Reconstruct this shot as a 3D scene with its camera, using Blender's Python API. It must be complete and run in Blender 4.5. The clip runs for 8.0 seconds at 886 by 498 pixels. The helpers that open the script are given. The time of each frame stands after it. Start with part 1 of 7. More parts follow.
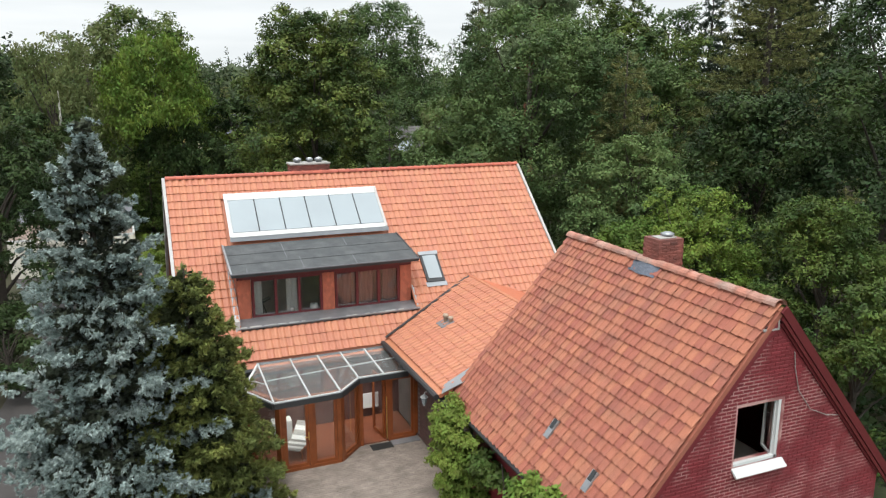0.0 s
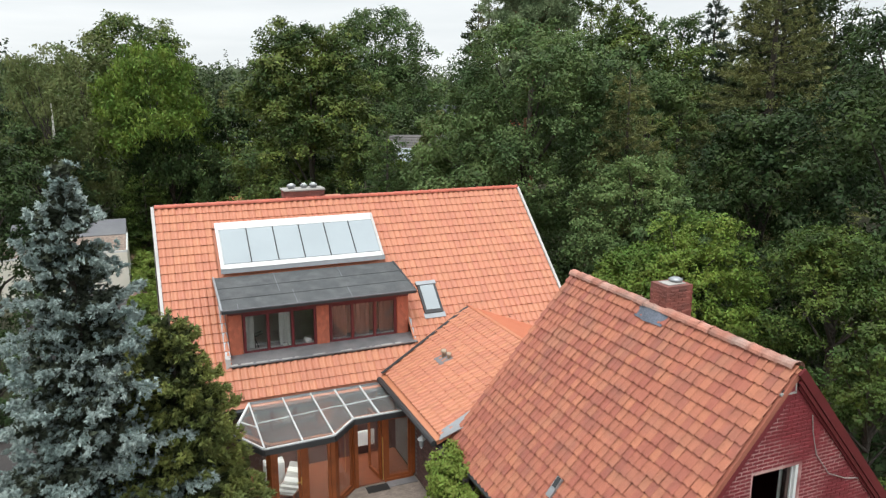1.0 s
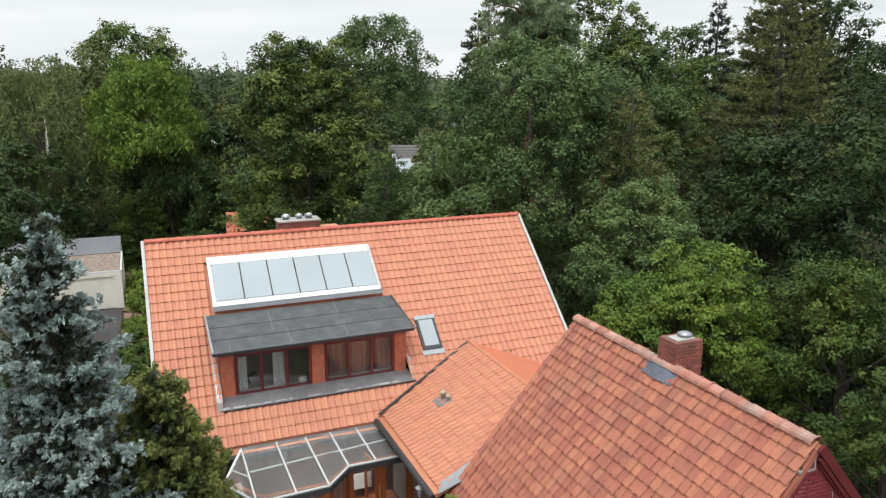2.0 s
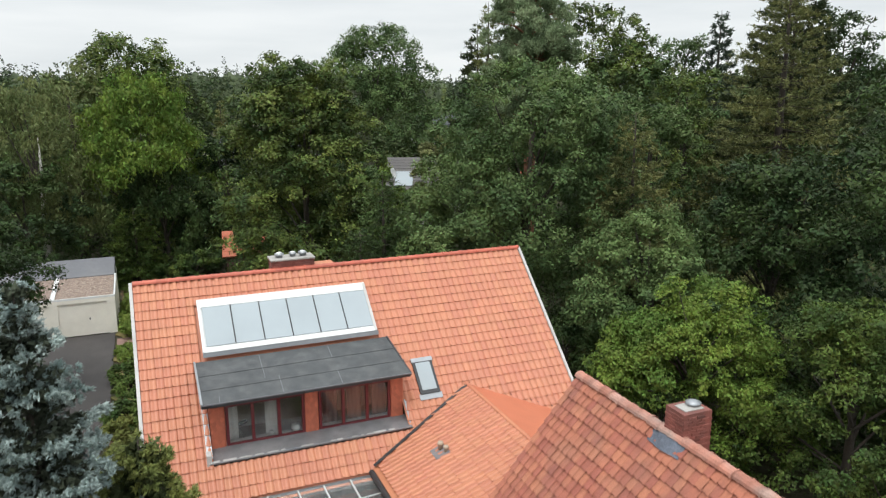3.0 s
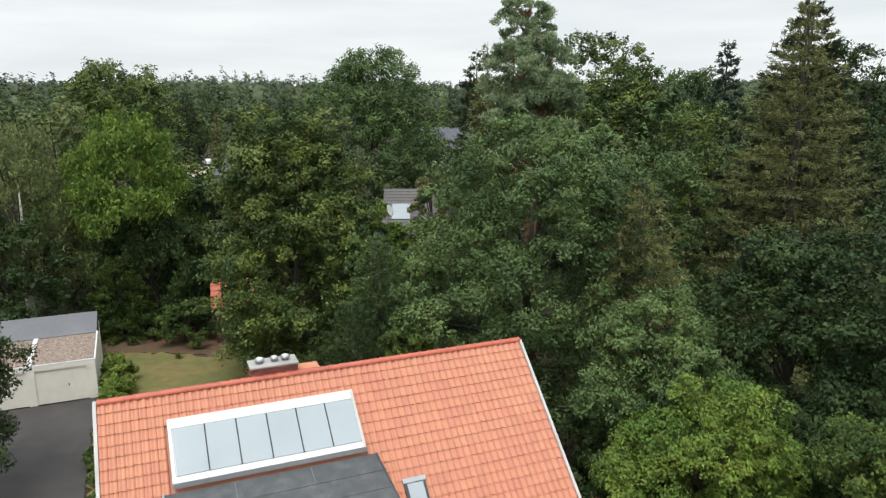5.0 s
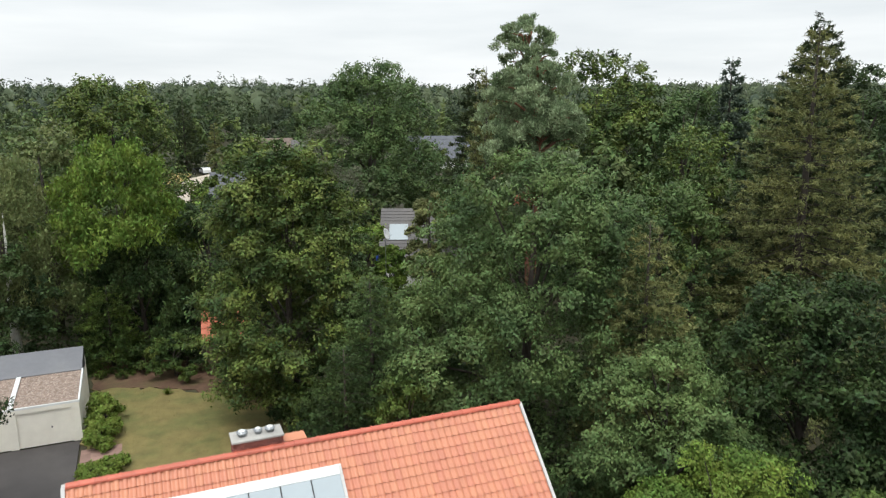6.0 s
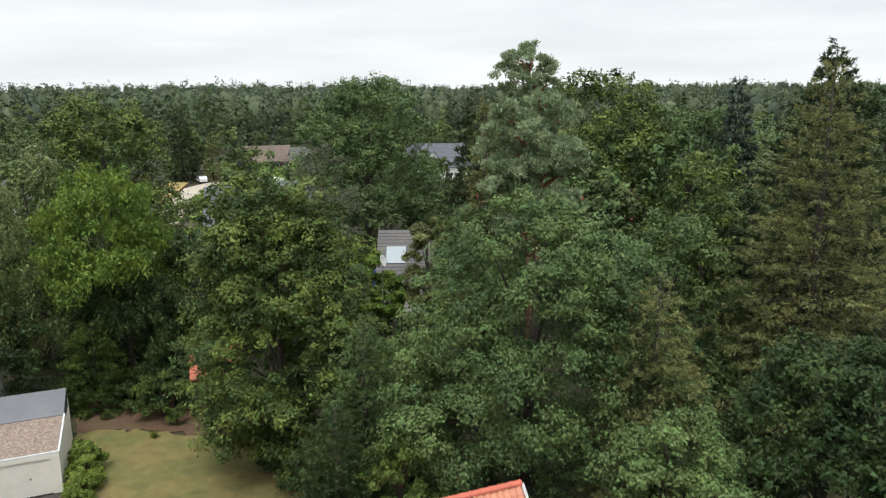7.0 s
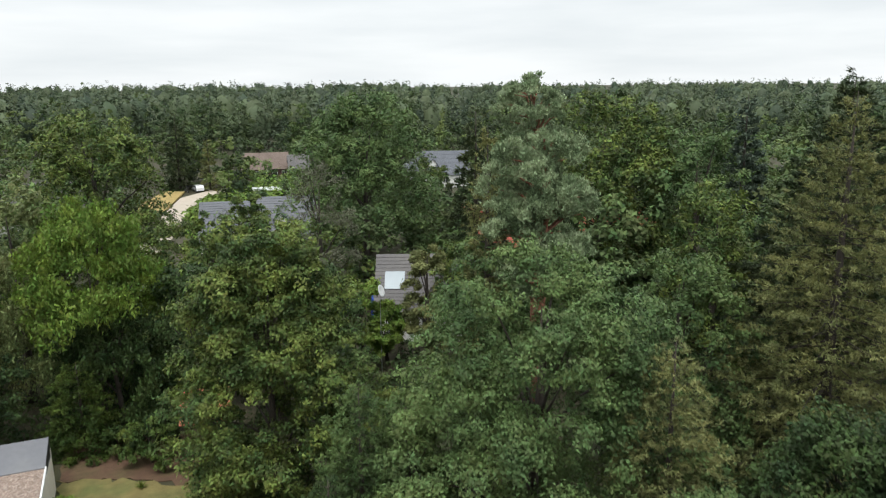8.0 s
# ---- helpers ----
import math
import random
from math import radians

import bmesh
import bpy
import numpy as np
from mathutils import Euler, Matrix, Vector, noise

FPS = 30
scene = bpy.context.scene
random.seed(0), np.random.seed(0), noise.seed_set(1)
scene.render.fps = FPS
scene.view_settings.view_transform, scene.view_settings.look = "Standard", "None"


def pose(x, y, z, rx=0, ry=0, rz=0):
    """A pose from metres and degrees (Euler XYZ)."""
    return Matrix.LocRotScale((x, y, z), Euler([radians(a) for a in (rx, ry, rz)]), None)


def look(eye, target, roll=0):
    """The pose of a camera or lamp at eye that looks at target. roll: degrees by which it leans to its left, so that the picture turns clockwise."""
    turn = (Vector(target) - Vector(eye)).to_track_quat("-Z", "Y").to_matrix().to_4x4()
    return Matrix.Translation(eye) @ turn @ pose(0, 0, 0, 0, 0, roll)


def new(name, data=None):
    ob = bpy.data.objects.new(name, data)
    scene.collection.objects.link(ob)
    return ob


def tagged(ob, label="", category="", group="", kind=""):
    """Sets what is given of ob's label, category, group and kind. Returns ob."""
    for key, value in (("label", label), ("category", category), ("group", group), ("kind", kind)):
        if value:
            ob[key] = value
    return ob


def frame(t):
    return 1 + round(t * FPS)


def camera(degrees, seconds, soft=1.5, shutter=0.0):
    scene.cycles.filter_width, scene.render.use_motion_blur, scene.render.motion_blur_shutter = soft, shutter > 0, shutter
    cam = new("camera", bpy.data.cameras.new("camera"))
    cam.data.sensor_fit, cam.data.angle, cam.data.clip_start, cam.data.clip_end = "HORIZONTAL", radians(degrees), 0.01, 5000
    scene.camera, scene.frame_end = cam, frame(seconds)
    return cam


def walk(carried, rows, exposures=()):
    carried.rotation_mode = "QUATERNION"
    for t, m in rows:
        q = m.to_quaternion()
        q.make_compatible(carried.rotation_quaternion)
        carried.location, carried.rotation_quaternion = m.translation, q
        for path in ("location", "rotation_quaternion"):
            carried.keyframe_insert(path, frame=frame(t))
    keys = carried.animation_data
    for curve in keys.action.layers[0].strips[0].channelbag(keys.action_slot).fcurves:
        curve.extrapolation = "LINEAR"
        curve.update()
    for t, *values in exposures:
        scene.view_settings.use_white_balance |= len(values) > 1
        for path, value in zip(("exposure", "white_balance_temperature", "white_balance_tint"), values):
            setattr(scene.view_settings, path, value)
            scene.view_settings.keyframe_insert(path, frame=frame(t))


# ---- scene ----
cam = camera(62.4, 8.0, soft=1.2, shutter=0.5)
METRES, EYE, TILT, LEAN, TURN = 17.0, 11.2, -12.5, 0.0, -22.5
ROWS = [
    (0.0, 0.0, 0.0, 0.0, 0.0, 0.0, -0.0),
    (0.5, 0.0028, 0.0248, 0.0315, 0.01, -0.02, 0.02),
    (1.0, 0.004, 0.0486, 0.0636, 0.01, -0.02, 0.05),
    (1.5, 0.0048, 0.0713, 0.0977, 0.01, -0.04, 0.08),
    (3.0, 0.0118, 0.1378, 0.2142, 0.04, -0.02, 0.2),
    (3.5, 0.0151, 0.1645, 0.2591, 0.05, -0.02, 0.24),
    (4.0, 0.0176, 0.1934, 0.3054, 0.06, -0.02, 0.27),
    (4.5, 0.0198, 0.2252, 0.3584, 0.07, -0.05, 0.29),
    (6.0, 0.0333, 0.3499, 0.5317, 0.07, 0.04, 0.33),
    (6.5, 0.038, 0.3986, 0.5913, 0.06, 0.02, 0.37),
    (7.0, 0.0422, 0.4597, 0.665, 0.08, -0.03, 0.43),
    (7.5, 0.0422, 0.5129, 0.7285, 0.07, -0.09, 0.48),
    (8.0, 0.0431, 0.5783, 0.8117, 0.08, -0.21, 0.58),
]
walk(cam, [(t, pose(0, 0, EYE, TILT, LEAN, TURN) @ pose(METRES * x, METRES * y, METRES * z, 90 + pitch, roll, yaw)) for t, x, y, z, yaw, pitch, roll in ROWS],
     exposures=[(0.0, 0.0), (1.5, -0.04), (3.5, -0.13), (4.5, -0.10), (6.5, 0.0), (8.0, 0.0)])

# ---- world and sun: a bright overcast day ----
SUN_UP, SUN_AROUND = radians(66), radians(215)
world = bpy.data.worlds.new("overcast_sky")
scene.world = world
world.use_nodes = True
wn, wl = world.node_tree.nodes, world.node_tree.links
wn.clear()
w_out = wn.new("ShaderNodeOutputWorld")
w_sky = wn.new("ShaderNodeTexSky")
w_sky.sky_type, w_sky.sun_disc, w_sky.sun_elevation, w_sky.sun_rotation = "NISHITA", False, SUN_UP, SUN_AROUND
w_bg1 = wn.new("ShaderNodeBackground")
w_bg1.inputs[1].default_value = 0.06
wl.new(w_sky.outputs[0], w_bg1.inputs[0])
w_co = wn.new("ShaderNodeTexCoord")
w_map = wn.new("ShaderNodeMapping")
w_map.inputs["Scale"].default_value = (1.2, 1.2, 9.0)
wl.new(w_co.outputs["Generated"], w_map.inputs[0])
w_noise = wn.new("ShaderNodeTexNoise")
w_noise.inputs["Scale"].default_value, w_noise.inputs["Detail"].default_value = 2.2, 6
wl.new(w_map.outputs[0], w_noise.inputs["Vector"])
w_ramp = wn.new("ShaderNodeValToRGB")
w_ramp.color_ramp.elements[0].position, w_ramp.color_ramp.elements[0].color = 0.30, (0.86, 0.915, 0.945, 1)
w_ramp.color_ramp.elements[1].position, w_ramp.color_ramp.elements[1].color = 0.60, (1.03, 1.07, 1.085, 1)
wl.new(w_noise.outputs[0], w_ramp.inputs[0])
w_bg2 = wn.new("ShaderNodeBackground")
w_sep = wn.new("ShaderNodeSeparateXYZ")
wl.new(w_co.outputs["Generated"], w_sep.inputs[0])
w_up = wn.new("ShaderNodeMapRange")  # an overcast sky is brighter towards the zenith
w_up.inputs["From Min"].default_value, w_up.inputs["From Max"].default_value = 0.15, 1.0
w_up.inputs["To Min"].default_value, w_up.inputs["To Max"].default_value = 1.0, 2.0
wl.new(w_sep.outputs["Z"], w_up.inputs["Value"])
wl.new(w_up.outputs[0], w_bg2.inputs[1])
wl.new(w_ramp.outputs[0], w_bg2.inputs[0])
w_mix = wn.new("ShaderNodeMixShader")
w_mix.inputs[0].default_value = 0.92
wl.new(w_bg1.outputs[0], w_mix.inputs[1])
wl.new(w_bg2.outputs[0], w_mix.inputs[2])
wl.new(w_mix.outputs[0], w_out.inputs[0])

sun_data = bpy.data.lights.new("sun", "SUN")
sun_data.energy, sun_data.angle, sun_data.color = 2.1, radians(24), (1.0, 0.97, 0.92)
sun = new("sun", sun_data)
sun.rotation_euler = (radians(90) - SUN_UP, 0, radians(180) - SUN_AROUND)
scene.view_settings.exposure = 0.0


# ---- materials ----
def mat(name, rgb, rough=0.7, metal=0.0, vary=0.25, scale=3.0, fine=40.0, bump=0.15, pieces=0.0, second=None, amount=0.5, stain_scale=0.6, coat=0.0, spec=0.5, hue=0.0, onset=0.45):
    """A surface with grain and large-scale stains. second: a stain colour; pieces: how far single pieces differ."""
    m = bpy.data.materials.new(name)
    m.use_nodes = True
    n, l = m.node_tree.nodes, m.node_tree.links
    b = n["Principled BSDF"]
    co = n.new("ShaderNodeNewGeometry")
    t1, t2, t3 = (n.new("ShaderNodeTexNoise") for _ in range(3))
    for t, s, d in ((t1, scale, 5), (t2, fine, 3), (t3, stain_scale, 6)):
        t.inputs["Scale"].default_value, t.inputs["Detail"].default_value = s, d
        l.new(co.outputs["Position"], t.inputs["Vector"])
    base = n.new("ShaderNodeMix")
    base.data_type = "RGBA"
    base.inputs["A"].default_value = (*rgb, 1)
    base.inputs["B"].default_value = (*(second or [c * 0.6 for c in rgb]), 1)
    r = n.new("ShaderNodeMapRange")
    r.inputs["From Min"].default_value, r.inputs["From Max"].default_value, r.inputs["To Max"].default_value = onset, onset + 0.3 if onset > 0.44 else onset + 0.12, amount
    l.new(t3.outputs[0], r.inputs["Value"])
    l.new(r.outputs[0], base.inputs["Factor"])
    hsv = n.new("ShaderNodeHueSaturation")
    l.new(base.outputs["Result"], hsv.inputs["Color"])
    add = n.new("ShaderNodeMath")
    add.operation = "ADD"
    l.new(t1.outputs[0], add.inputs[0])
    l.new(t2.outputs[0], add.inputs[1])
    v = n.new("ShaderNodeMapRange")
    v.inputs["From Min"].default_value, v.inputs["From Max"].default_value = 0.6, 1.4
    v.inputs["To Min"].default_value, v.inputs["To Max"].default_value = 1 - vary, 1 + vary
    l.new(add.outputs[0], v.inputs["Value"])
    last = v.outputs[0]
    if pieces:
        info = n.new("ShaderNodeObjectInfo")
        s = n.new("ShaderNodeMath")
        s.operation = "ADD"
        l.new(info.outputs["Random"], s.inputs[0])
        l.new(co.outputs["Random Per Island"], s.inputs[1])
        f = n.new("ShaderNodeMath")
        f.operation = "FRACT"
        l.new(s.outputs[0], f.inputs[0])
        pr = n.new("ShaderNodeMapRange")
        pr.inputs["To Min"].default_value, pr.inputs["To Max"].default_value = 1 - pieces, 1 + pieces
        l.new(f.outputs[0], pr.inputs["Value"])
        mul = n.new("ShaderNodeMath")
        mul.operation = "MULTIPLY"
        l.new(last, mul.inputs[0])
        l.new(pr.outputs[0], mul.inputs[1])
        last = mul.outputs[0]
        if hue:
            hr = n.new("ShaderNodeMapRange")
            hr.inputs["To Min"].default_value, hr.inputs["To Max"].default_value = 0.5 - hue, 0.5 + hue
            l.new(f.outputs[0], hr.inputs["Value"])
            l.new(hr.outputs[0], hsv.inputs["Hue"])
    l.new(last, hsv.inputs["Value"])
    l.new(hsv.outputs[0], b.inputs["Base Color"])
    b.inputs["Roughness"].default_value, b.inputs["Metallic"].default_value = rough, metal
    b.inputs["Coat Weight"].default_value, b.inputs["Specular IOR Level"].default_value = coat, spec
    if bump:
        bp = n.new("ShaderNodeBump")
        bp.inputs["Strength"].default_value, bp.inputs["Distance"].default_value = bump, 0.02
        l.new(add.outputs[0], bp.inputs["Height"])
        l.new(bp.outputs[0], b.inputs["Normal"])
    return m


def leaf_mat(name, rgb, vary=0.45, hue=0.02, passing=0.16, rough=0.55, big=0.5, tips=None):
    """Foliage: leaves differ one by one and in larger drifts, and let some light through."""
    tips = tips or (rgb[0] * 1.5, rgb[1] * 1.3, rgb[2] * 0.9)
    rgb, tips = ([c * k for c, k in zip(q, (0.79, 0.82, 0.83))] for q in (rgb, tips))
    m = bpy.data.materials.new(name)
    m.use_nodes = True
    n, l = m.node_tree.nodes, m.node_tree.links
    b = n["Principled BSDF"]
    geo = n.new("ShaderNodeNewGeometry")
    t = n.new("ShaderNodeTexNoise")
    t.inputs["Scale"].default_value, t.inputs["Detail"].default_value = big, 4
    l.new(geo.outputs["Position"], t.inputs["Vector"])
    mix = n.new("ShaderNodeMix")
    mix.data_type = "RGBA"
    mix.inputs["A"].default_value = (*rgb, 1)
    mix.inputs["B"].default_value = (*tips, 1)
    r = n.new("ShaderNodeMapRange")
    r.inputs["From Min"].default_value, r.inputs["From Max"].default_value = 0.4, 0.68
    l.new(t.outputs[0], r.inputs["Value"])
    l.new(r.outputs[0], mix.inputs["Factor"])
    hsv = n.new("ShaderNodeHueSaturation")
    l.new(mix.outputs["Result"], hsv.inputs["Color"])
    for target, lo, hi in (("Value", 1 - vary, 1 + vary), ("Hue", 0.5 - hue, 0.5 + hue)):
        q = n.new("ShaderNodeMapRange")
        q.inputs["To Min"].default_value, q.inputs["To Max"].default_value = lo, hi
        l.new(geo.outputs["Random Per Island"], q.inputs["Value"])
        l.new(q.outputs[0], hsv.inputs[target])
    l.new(hsv.outputs[0], b.inputs["Base Color"])
    b.inputs["Roughness"].default_value, b.inputs["Specular IOR Level"].default_value = rough, 0.16
    tr = n.new("ShaderNodeBsdfTranslucent")
    l.new(hsv.outputs[0], tr.inputs["Color"])
    ms = n.new("ShaderNodeMixShader")
    ms.inputs[0].default_value = passing
    l.new(b.outputs[0], ms.inputs[1])
    l.new(tr.outputs[0], ms.inputs[2])
    l.new(ms.outputs[0], n["Material Output"].inputs["Surface"])
    return m


def glass_mat(name, tint=(0.95, 0.98, 0.97), rough=0.02, ior=1.45, clear=1.0):
    m = bpy.data.materials.new(name)
    m.use_nodes = True
    b = m.node_tree.nodes["Principled BSDF"]
    b.inputs["Base Color"].default_value = (*tint, 1)
    b.inputs["Transmission Weight"].default_value, b.inputs["Roughness"].default_value, b.inputs["IOR"].default_value = clear, rough, ior
    return m


M_TILE = mat("orange_clay_tile", (0.495, 0.192, 0.108), 0.5, vary=0.12, scale=2, fine=30, bump=0.08, pieces=0.045, hue=0.004, second=(0.46, 0.16, 0.095), amount=0.5, stain_scale=0.5)
M_RIDGE = mat("deep_red_ridge_tile", (0.47, 0.115, 0.07), 0.5, vary=0.15, scale=3, pieces=0.1, second=(0.36, 0.09, 0.06), amount=0.6)
M_OLDTILE = mat("weathered_clay_tile", (0.375, 0.130, 0.081), 0.75, vary=0.2, scale=4, fine=45, bump=0.3, pieces=0.15, hue=0.007, second=(0.25, 0.112, 0.08), amount=0.6, stain_scale=1.3)
M_OLDRIDGE = mat("weathered_ridge_tile", (0.40, 0.17, 0.12), 0.8, vary=0.3, scale=5, second=(0.30, 0.27, 0.24), amount=0.8, stain_scale=1.2, pieces=0.2, bump=0.3)
M_SHEET = mat("orange_coated_sheet", (0.52, 0.165, 0.087), 0.6, vary=0.08, scale=1.5, second=(0.5, 0.15, 0.08), amount=0.5)
M_REDBRICK = mat("red_painted_brick", (0.188, 0.023, 0.030), 0.55, vary=0.2, scale=3, fine=30, bump=0.3, pieces=0.12, second=(0.15, 0.022, 0.03), amount=0.7)
M_REDJOINT = mat("red_painted_mortar", (0.19, 0.027, 0.033), 0.8, vary=0.2, second=(0.52, 0.31, 0.29), amount=1.0, stain_scale=0.9, onset=0.43, bump=0.3)
M_REDWOOD = mat("dark_red_painted_wood", (0.13, 0.018, 0.022), 0.4, vary=0.15, fine=25)
M_BROWNBRICK = mat("brown_clinker_brick", (0.10, 0.05, 0.045), 0.7, vary=0.2, pieces=0.3, second=(0.16, 0.10, 0.09), bump=0.3)
M_JOINT = mat("grey_mortar", (0.22, 0.2, 0.19), 0.9, vary=0.2, bump=0.3)
M_CHIMBRICK = mat("chimney_brick", (0.20, 0.065, 0.05), 0.75, vary=0.25, pieces=0.3, second=(0.09, 0.05, 0.045), amount=0.8, stain_scale=1.4, bump=0.3)
M_CONCRETE = mat("weathered_concrete", (0.36, 0.35, 0.33), 0.9, vary=0.25, second=(0.2, 0.2, 0.19), amount=0.7, stain_scale=1.5, bump=0.4)
M_FELT = mat("dark_roofing_felt", (0.068, 0.074, 0.078), 0.75, vary=0.3, scale=3, fine=90, second=(0.115, 0.12, 0.123), amount=0.7, stain_scale=2.2, bump=0.3)
M_LEAD = mat("lead_sheet", (0.19, 0.19, 0.2), 0.55, metal=0.3, vary=0.25, second=(0.32, 0.3, 0.3), amount=0.6, stain_scale=1.2)
M_WHITEPAINT = mat("white_painted_aluminium", (0.66, 0.68, 0.68), 0.4, vary=0.05, second=(0.62, 0.63, 0.62), bump=0.03)
M_GREYBOARD = mat("grey_weathered_verge_board", (0.50, 0.49, 0.48), 0.7, vary=0.2, second=(0.3, 0.29, 0.28), amount=0.7, stain_scale=1.5)
M_BAR = mat("dulled_white_aluminium", (0.56, 0.58, 0.58), 0.4, vary=0.12, second=(0.40, 0.41, 0.40), amount=0.6, stain_scale=3, bump=0.03)
M_DARKMETAL = mat("dark_zinc_gutter", (0.055, 0.058, 0.062), 0.5, metal=0.4, vary=0.2)
M_ZINC = mat("zinc_sheet", (0.36, 0.38, 0.40), 0.4, metal=0.7, vary=0.15)
# Opaque pale base puts reflected sky into the pane colour.
M_COLLECTOR = mat("sky_paled_solar_glass", (0.34, 0.392, 0.42), 0.12, vary=0.03, scale=0.5, bump=0.0, coat=0.6, amount=0.2)
M_BLACKGAP = mat("black_rubber_seal", (0.03, 0.033, 0.035), 0.6, vary=0.1)
M_WINRED = mat("oxblood_window_frame", (0.14, 0.02, 0.024), 0.35, vary=0.1)
M_SHINGLE = mat("red_scale_shingle", (0.52, 0.15, 0.085), 0.6, vary=0.15, pieces=0.15)
M_OAK = mat("varnished_golden_oak", (0.235, 0.064, 0.018), 0.35, vary=0.25, scale=6, fine=60, second=(0.15, 0.038, 0.012), amount=0.6, stain_scale=2)
M_GLASS = glass_mat("window_glass", ior=1.58)
M_ROOFGLASS = glass_mat("roof_glass", (0.93, 0.96, 0.95), 0.03, 1.75, 0.95)
M_DARKROOM = mat("dim_interior_wall", (0.42, 0.39, 0.36), 0.9)
M_TERRAFLOOR = mat("terracotta_floor_tile", (0.26, 0.085, 0.045), 0.45, vary=0.15, pieces=0.2)
M_WHITE = mat("white_fabric", (0.7, 0.7, 0.68), 0.8, vary=0.08)
M_CURTAIN = mat("reddish_curtain", (0.22, 0.10, 0.085), 0.9, vary=0.1)
M_CRUMPLED = mat("crumpled_lead", (0.13, 0.15, 0.19), 0.5, metal=0.3, vary=0.4, scale=9, bump=0.6)
M_BRASS = mat("brass", (0.7, 0.5, 0.2), 0.3, metal=1.0, bump=0)
M_BLACK = mat("black_rubber", (0.02, 0.02, 0.02), 0.7)
M_PATIO = mat("exposed_aggregate_paving", (0.26, 0.216, 0.185), 0.9, vary=0.35, scale=3.0, fine=40, second=(0.15, 0.125, 0.105), amount=0.8, stain_scale=0.9, bump=0.5, pieces=0.10)
M_ASPHALT = mat("asphalt", (0.056, 0.051, 0.050), 0.9, vary=0.2, scale=1.0, fine=90, second=(0.078, 0.071, 0.067), amount=0.7, stain_scale=0.35, bump=0.3)
M_LAWN = mat("dry_lawn", (0.175, 0.145, 0.052), 0.95, vary=0.35, scale=1.5, fine=25, second=(0.10, 0.12, 0.036), amount=1.0, stain_scale=0.4, bump=0.6)
M_SOIL = mat("forest_floor", (0.045, 0.04, 0.02), 0.95, vary=0.4, scale=0.8, fine=12, second=(0.03, 0.045, 0.014), amount=1.0, stain_scale=0.12, bump=0.5)
M_LEAFLITTER = mat("reddish_leaf_litter", (0.105, 0.06, 0.036), 0.95, vary=0.35, scale=2, fine=30, second=(0.1, 0.09, 0.035), amount=0.8, stain_scale=0.6)
M_CREAM = mat("cream_render", (0.80, 0.775, 0.69), 0.8, vary=0.06, second=(0.68, 0.65, 0.57), amount=0.5, stain_scale=0.8)
M_GRAVEL = mat("roof_gravel", (0.21, 0.155, 0.125), 0.95, vary=0.5, scale=5, fine=22, second=(0.42, 0.36, 0.31), amount=0.8, stain_scale=9, bump=0.8)
M_GREYFELT = mat("grey_bitumen_felt", (0.15, 0.155, 0.17), 0.8, vary=0.12, fine=90, second=(0.19, 0.195, 0.2), amount=0.6)
M_PINKSLAB = mat("reddish_paving", (0.27, 0.17, 0.14), 0.9, vary=0.2, pieces=0.15)
M_GREYSLATE = mat("grey_concrete_tile", (0.105, 0.10, 0.10), 0.7, vary=0.15, second=(0.14, 0.13, 0.12))
M_BLUESLATE = mat("blue_grey_tile", (0.075, 0.085, 0.105), 0.45, vary=0.15)
M_BROWNTILE = mat("brown_tile", (0.16, 0.12, 0.10), 0.8, vary=0.2)
M_REDTILE = mat("red_clay_tile", (0.42, 0.09, 0.055), 0.7, vary=0.2)
M_SHED = mat("dull_orange_tile", (0.46, 0.135, 0.075), 0.7, vary=0.2, second=(0.3, 0.09, 0.05), amount=0.6)
M_WHITEWALL = mat("white_render", (0.72, 0.72, 0.7), 0.8, vary=0.06)
M_SAND = mat("pale_sand_road", (0.40, 0.35, 0.285), 0.95, vary=0.15, scale=0.5, second=(0.4, 0.35, 0.28))
M_HAY = mat("dry_verge_grass", (0.30, 0.22, 0.075), 0.95, vary=0.3, scale=1, second=(0.18, 0.16, 0.05))
M_CARPAINT = mat("white_car_paint", (0.75, 0.76, 0.77), 0.25, vary=0.02, bump=0, coat=0.8)
M_BLUE = mat("blue_plastic", (0.02, 0.06, 0.3), 0.4, vary=0.1)
M_DISH = mat("red_brown_painted_metal", (0.22, 0.03, 0.03), 0.4, vary=0.1)
M_BARK = mat("grey_brown_bark", (0.05, 0.041, 0.033), 0.95, vary=0.4, fine=20, bump=0.6)
M_PINEBARK = mat("reddish_pine_bark", (0.24, 0.10, 0.06), 0.9, vary=0.4, fine=14, second=(0.10, 0.06, 0.045), amount=0.8, bump=0.6)
M_BIRCHBARK = mat("white_birch_bark", (0.55, 0.54, 0.5), 0.8, vary=0.2, second=(0.08, 0.07, 0.06), amount=0.9, stain_scale=3)
L_BLUE = leaf_mat("blue_spruce_needles", (0.31, 0.385, 0.362), 0.35, 0.01, 0.2, 0.6, 0.9, tips=(0.51, 0.58, 0.545))
# Older inner needles, coloured darker still to paint shade inside the crown.
L_BLUEDARK = leaf_mat("old_shade_dark_spruce_needles", (0.06, 0.07, 0.045), 0.35, 0.01, 0.1, 0.7, 0.9, tips=(0.085, 0.10, 0.07))
L_YEW = leaf_mat("dark_yew_needles", (0.175, 0.205, 0.066), 0.4, 0.015, 0.3, 0.6, 1.2, tips=(0.32, 0.335, 0.095))
L_OAK = leaf_mat("oak_leaves", (0.054, 0.088, 0.026), 0.45, 0.025, big=0.7, tips=(0.22, 0.265, 0.062))
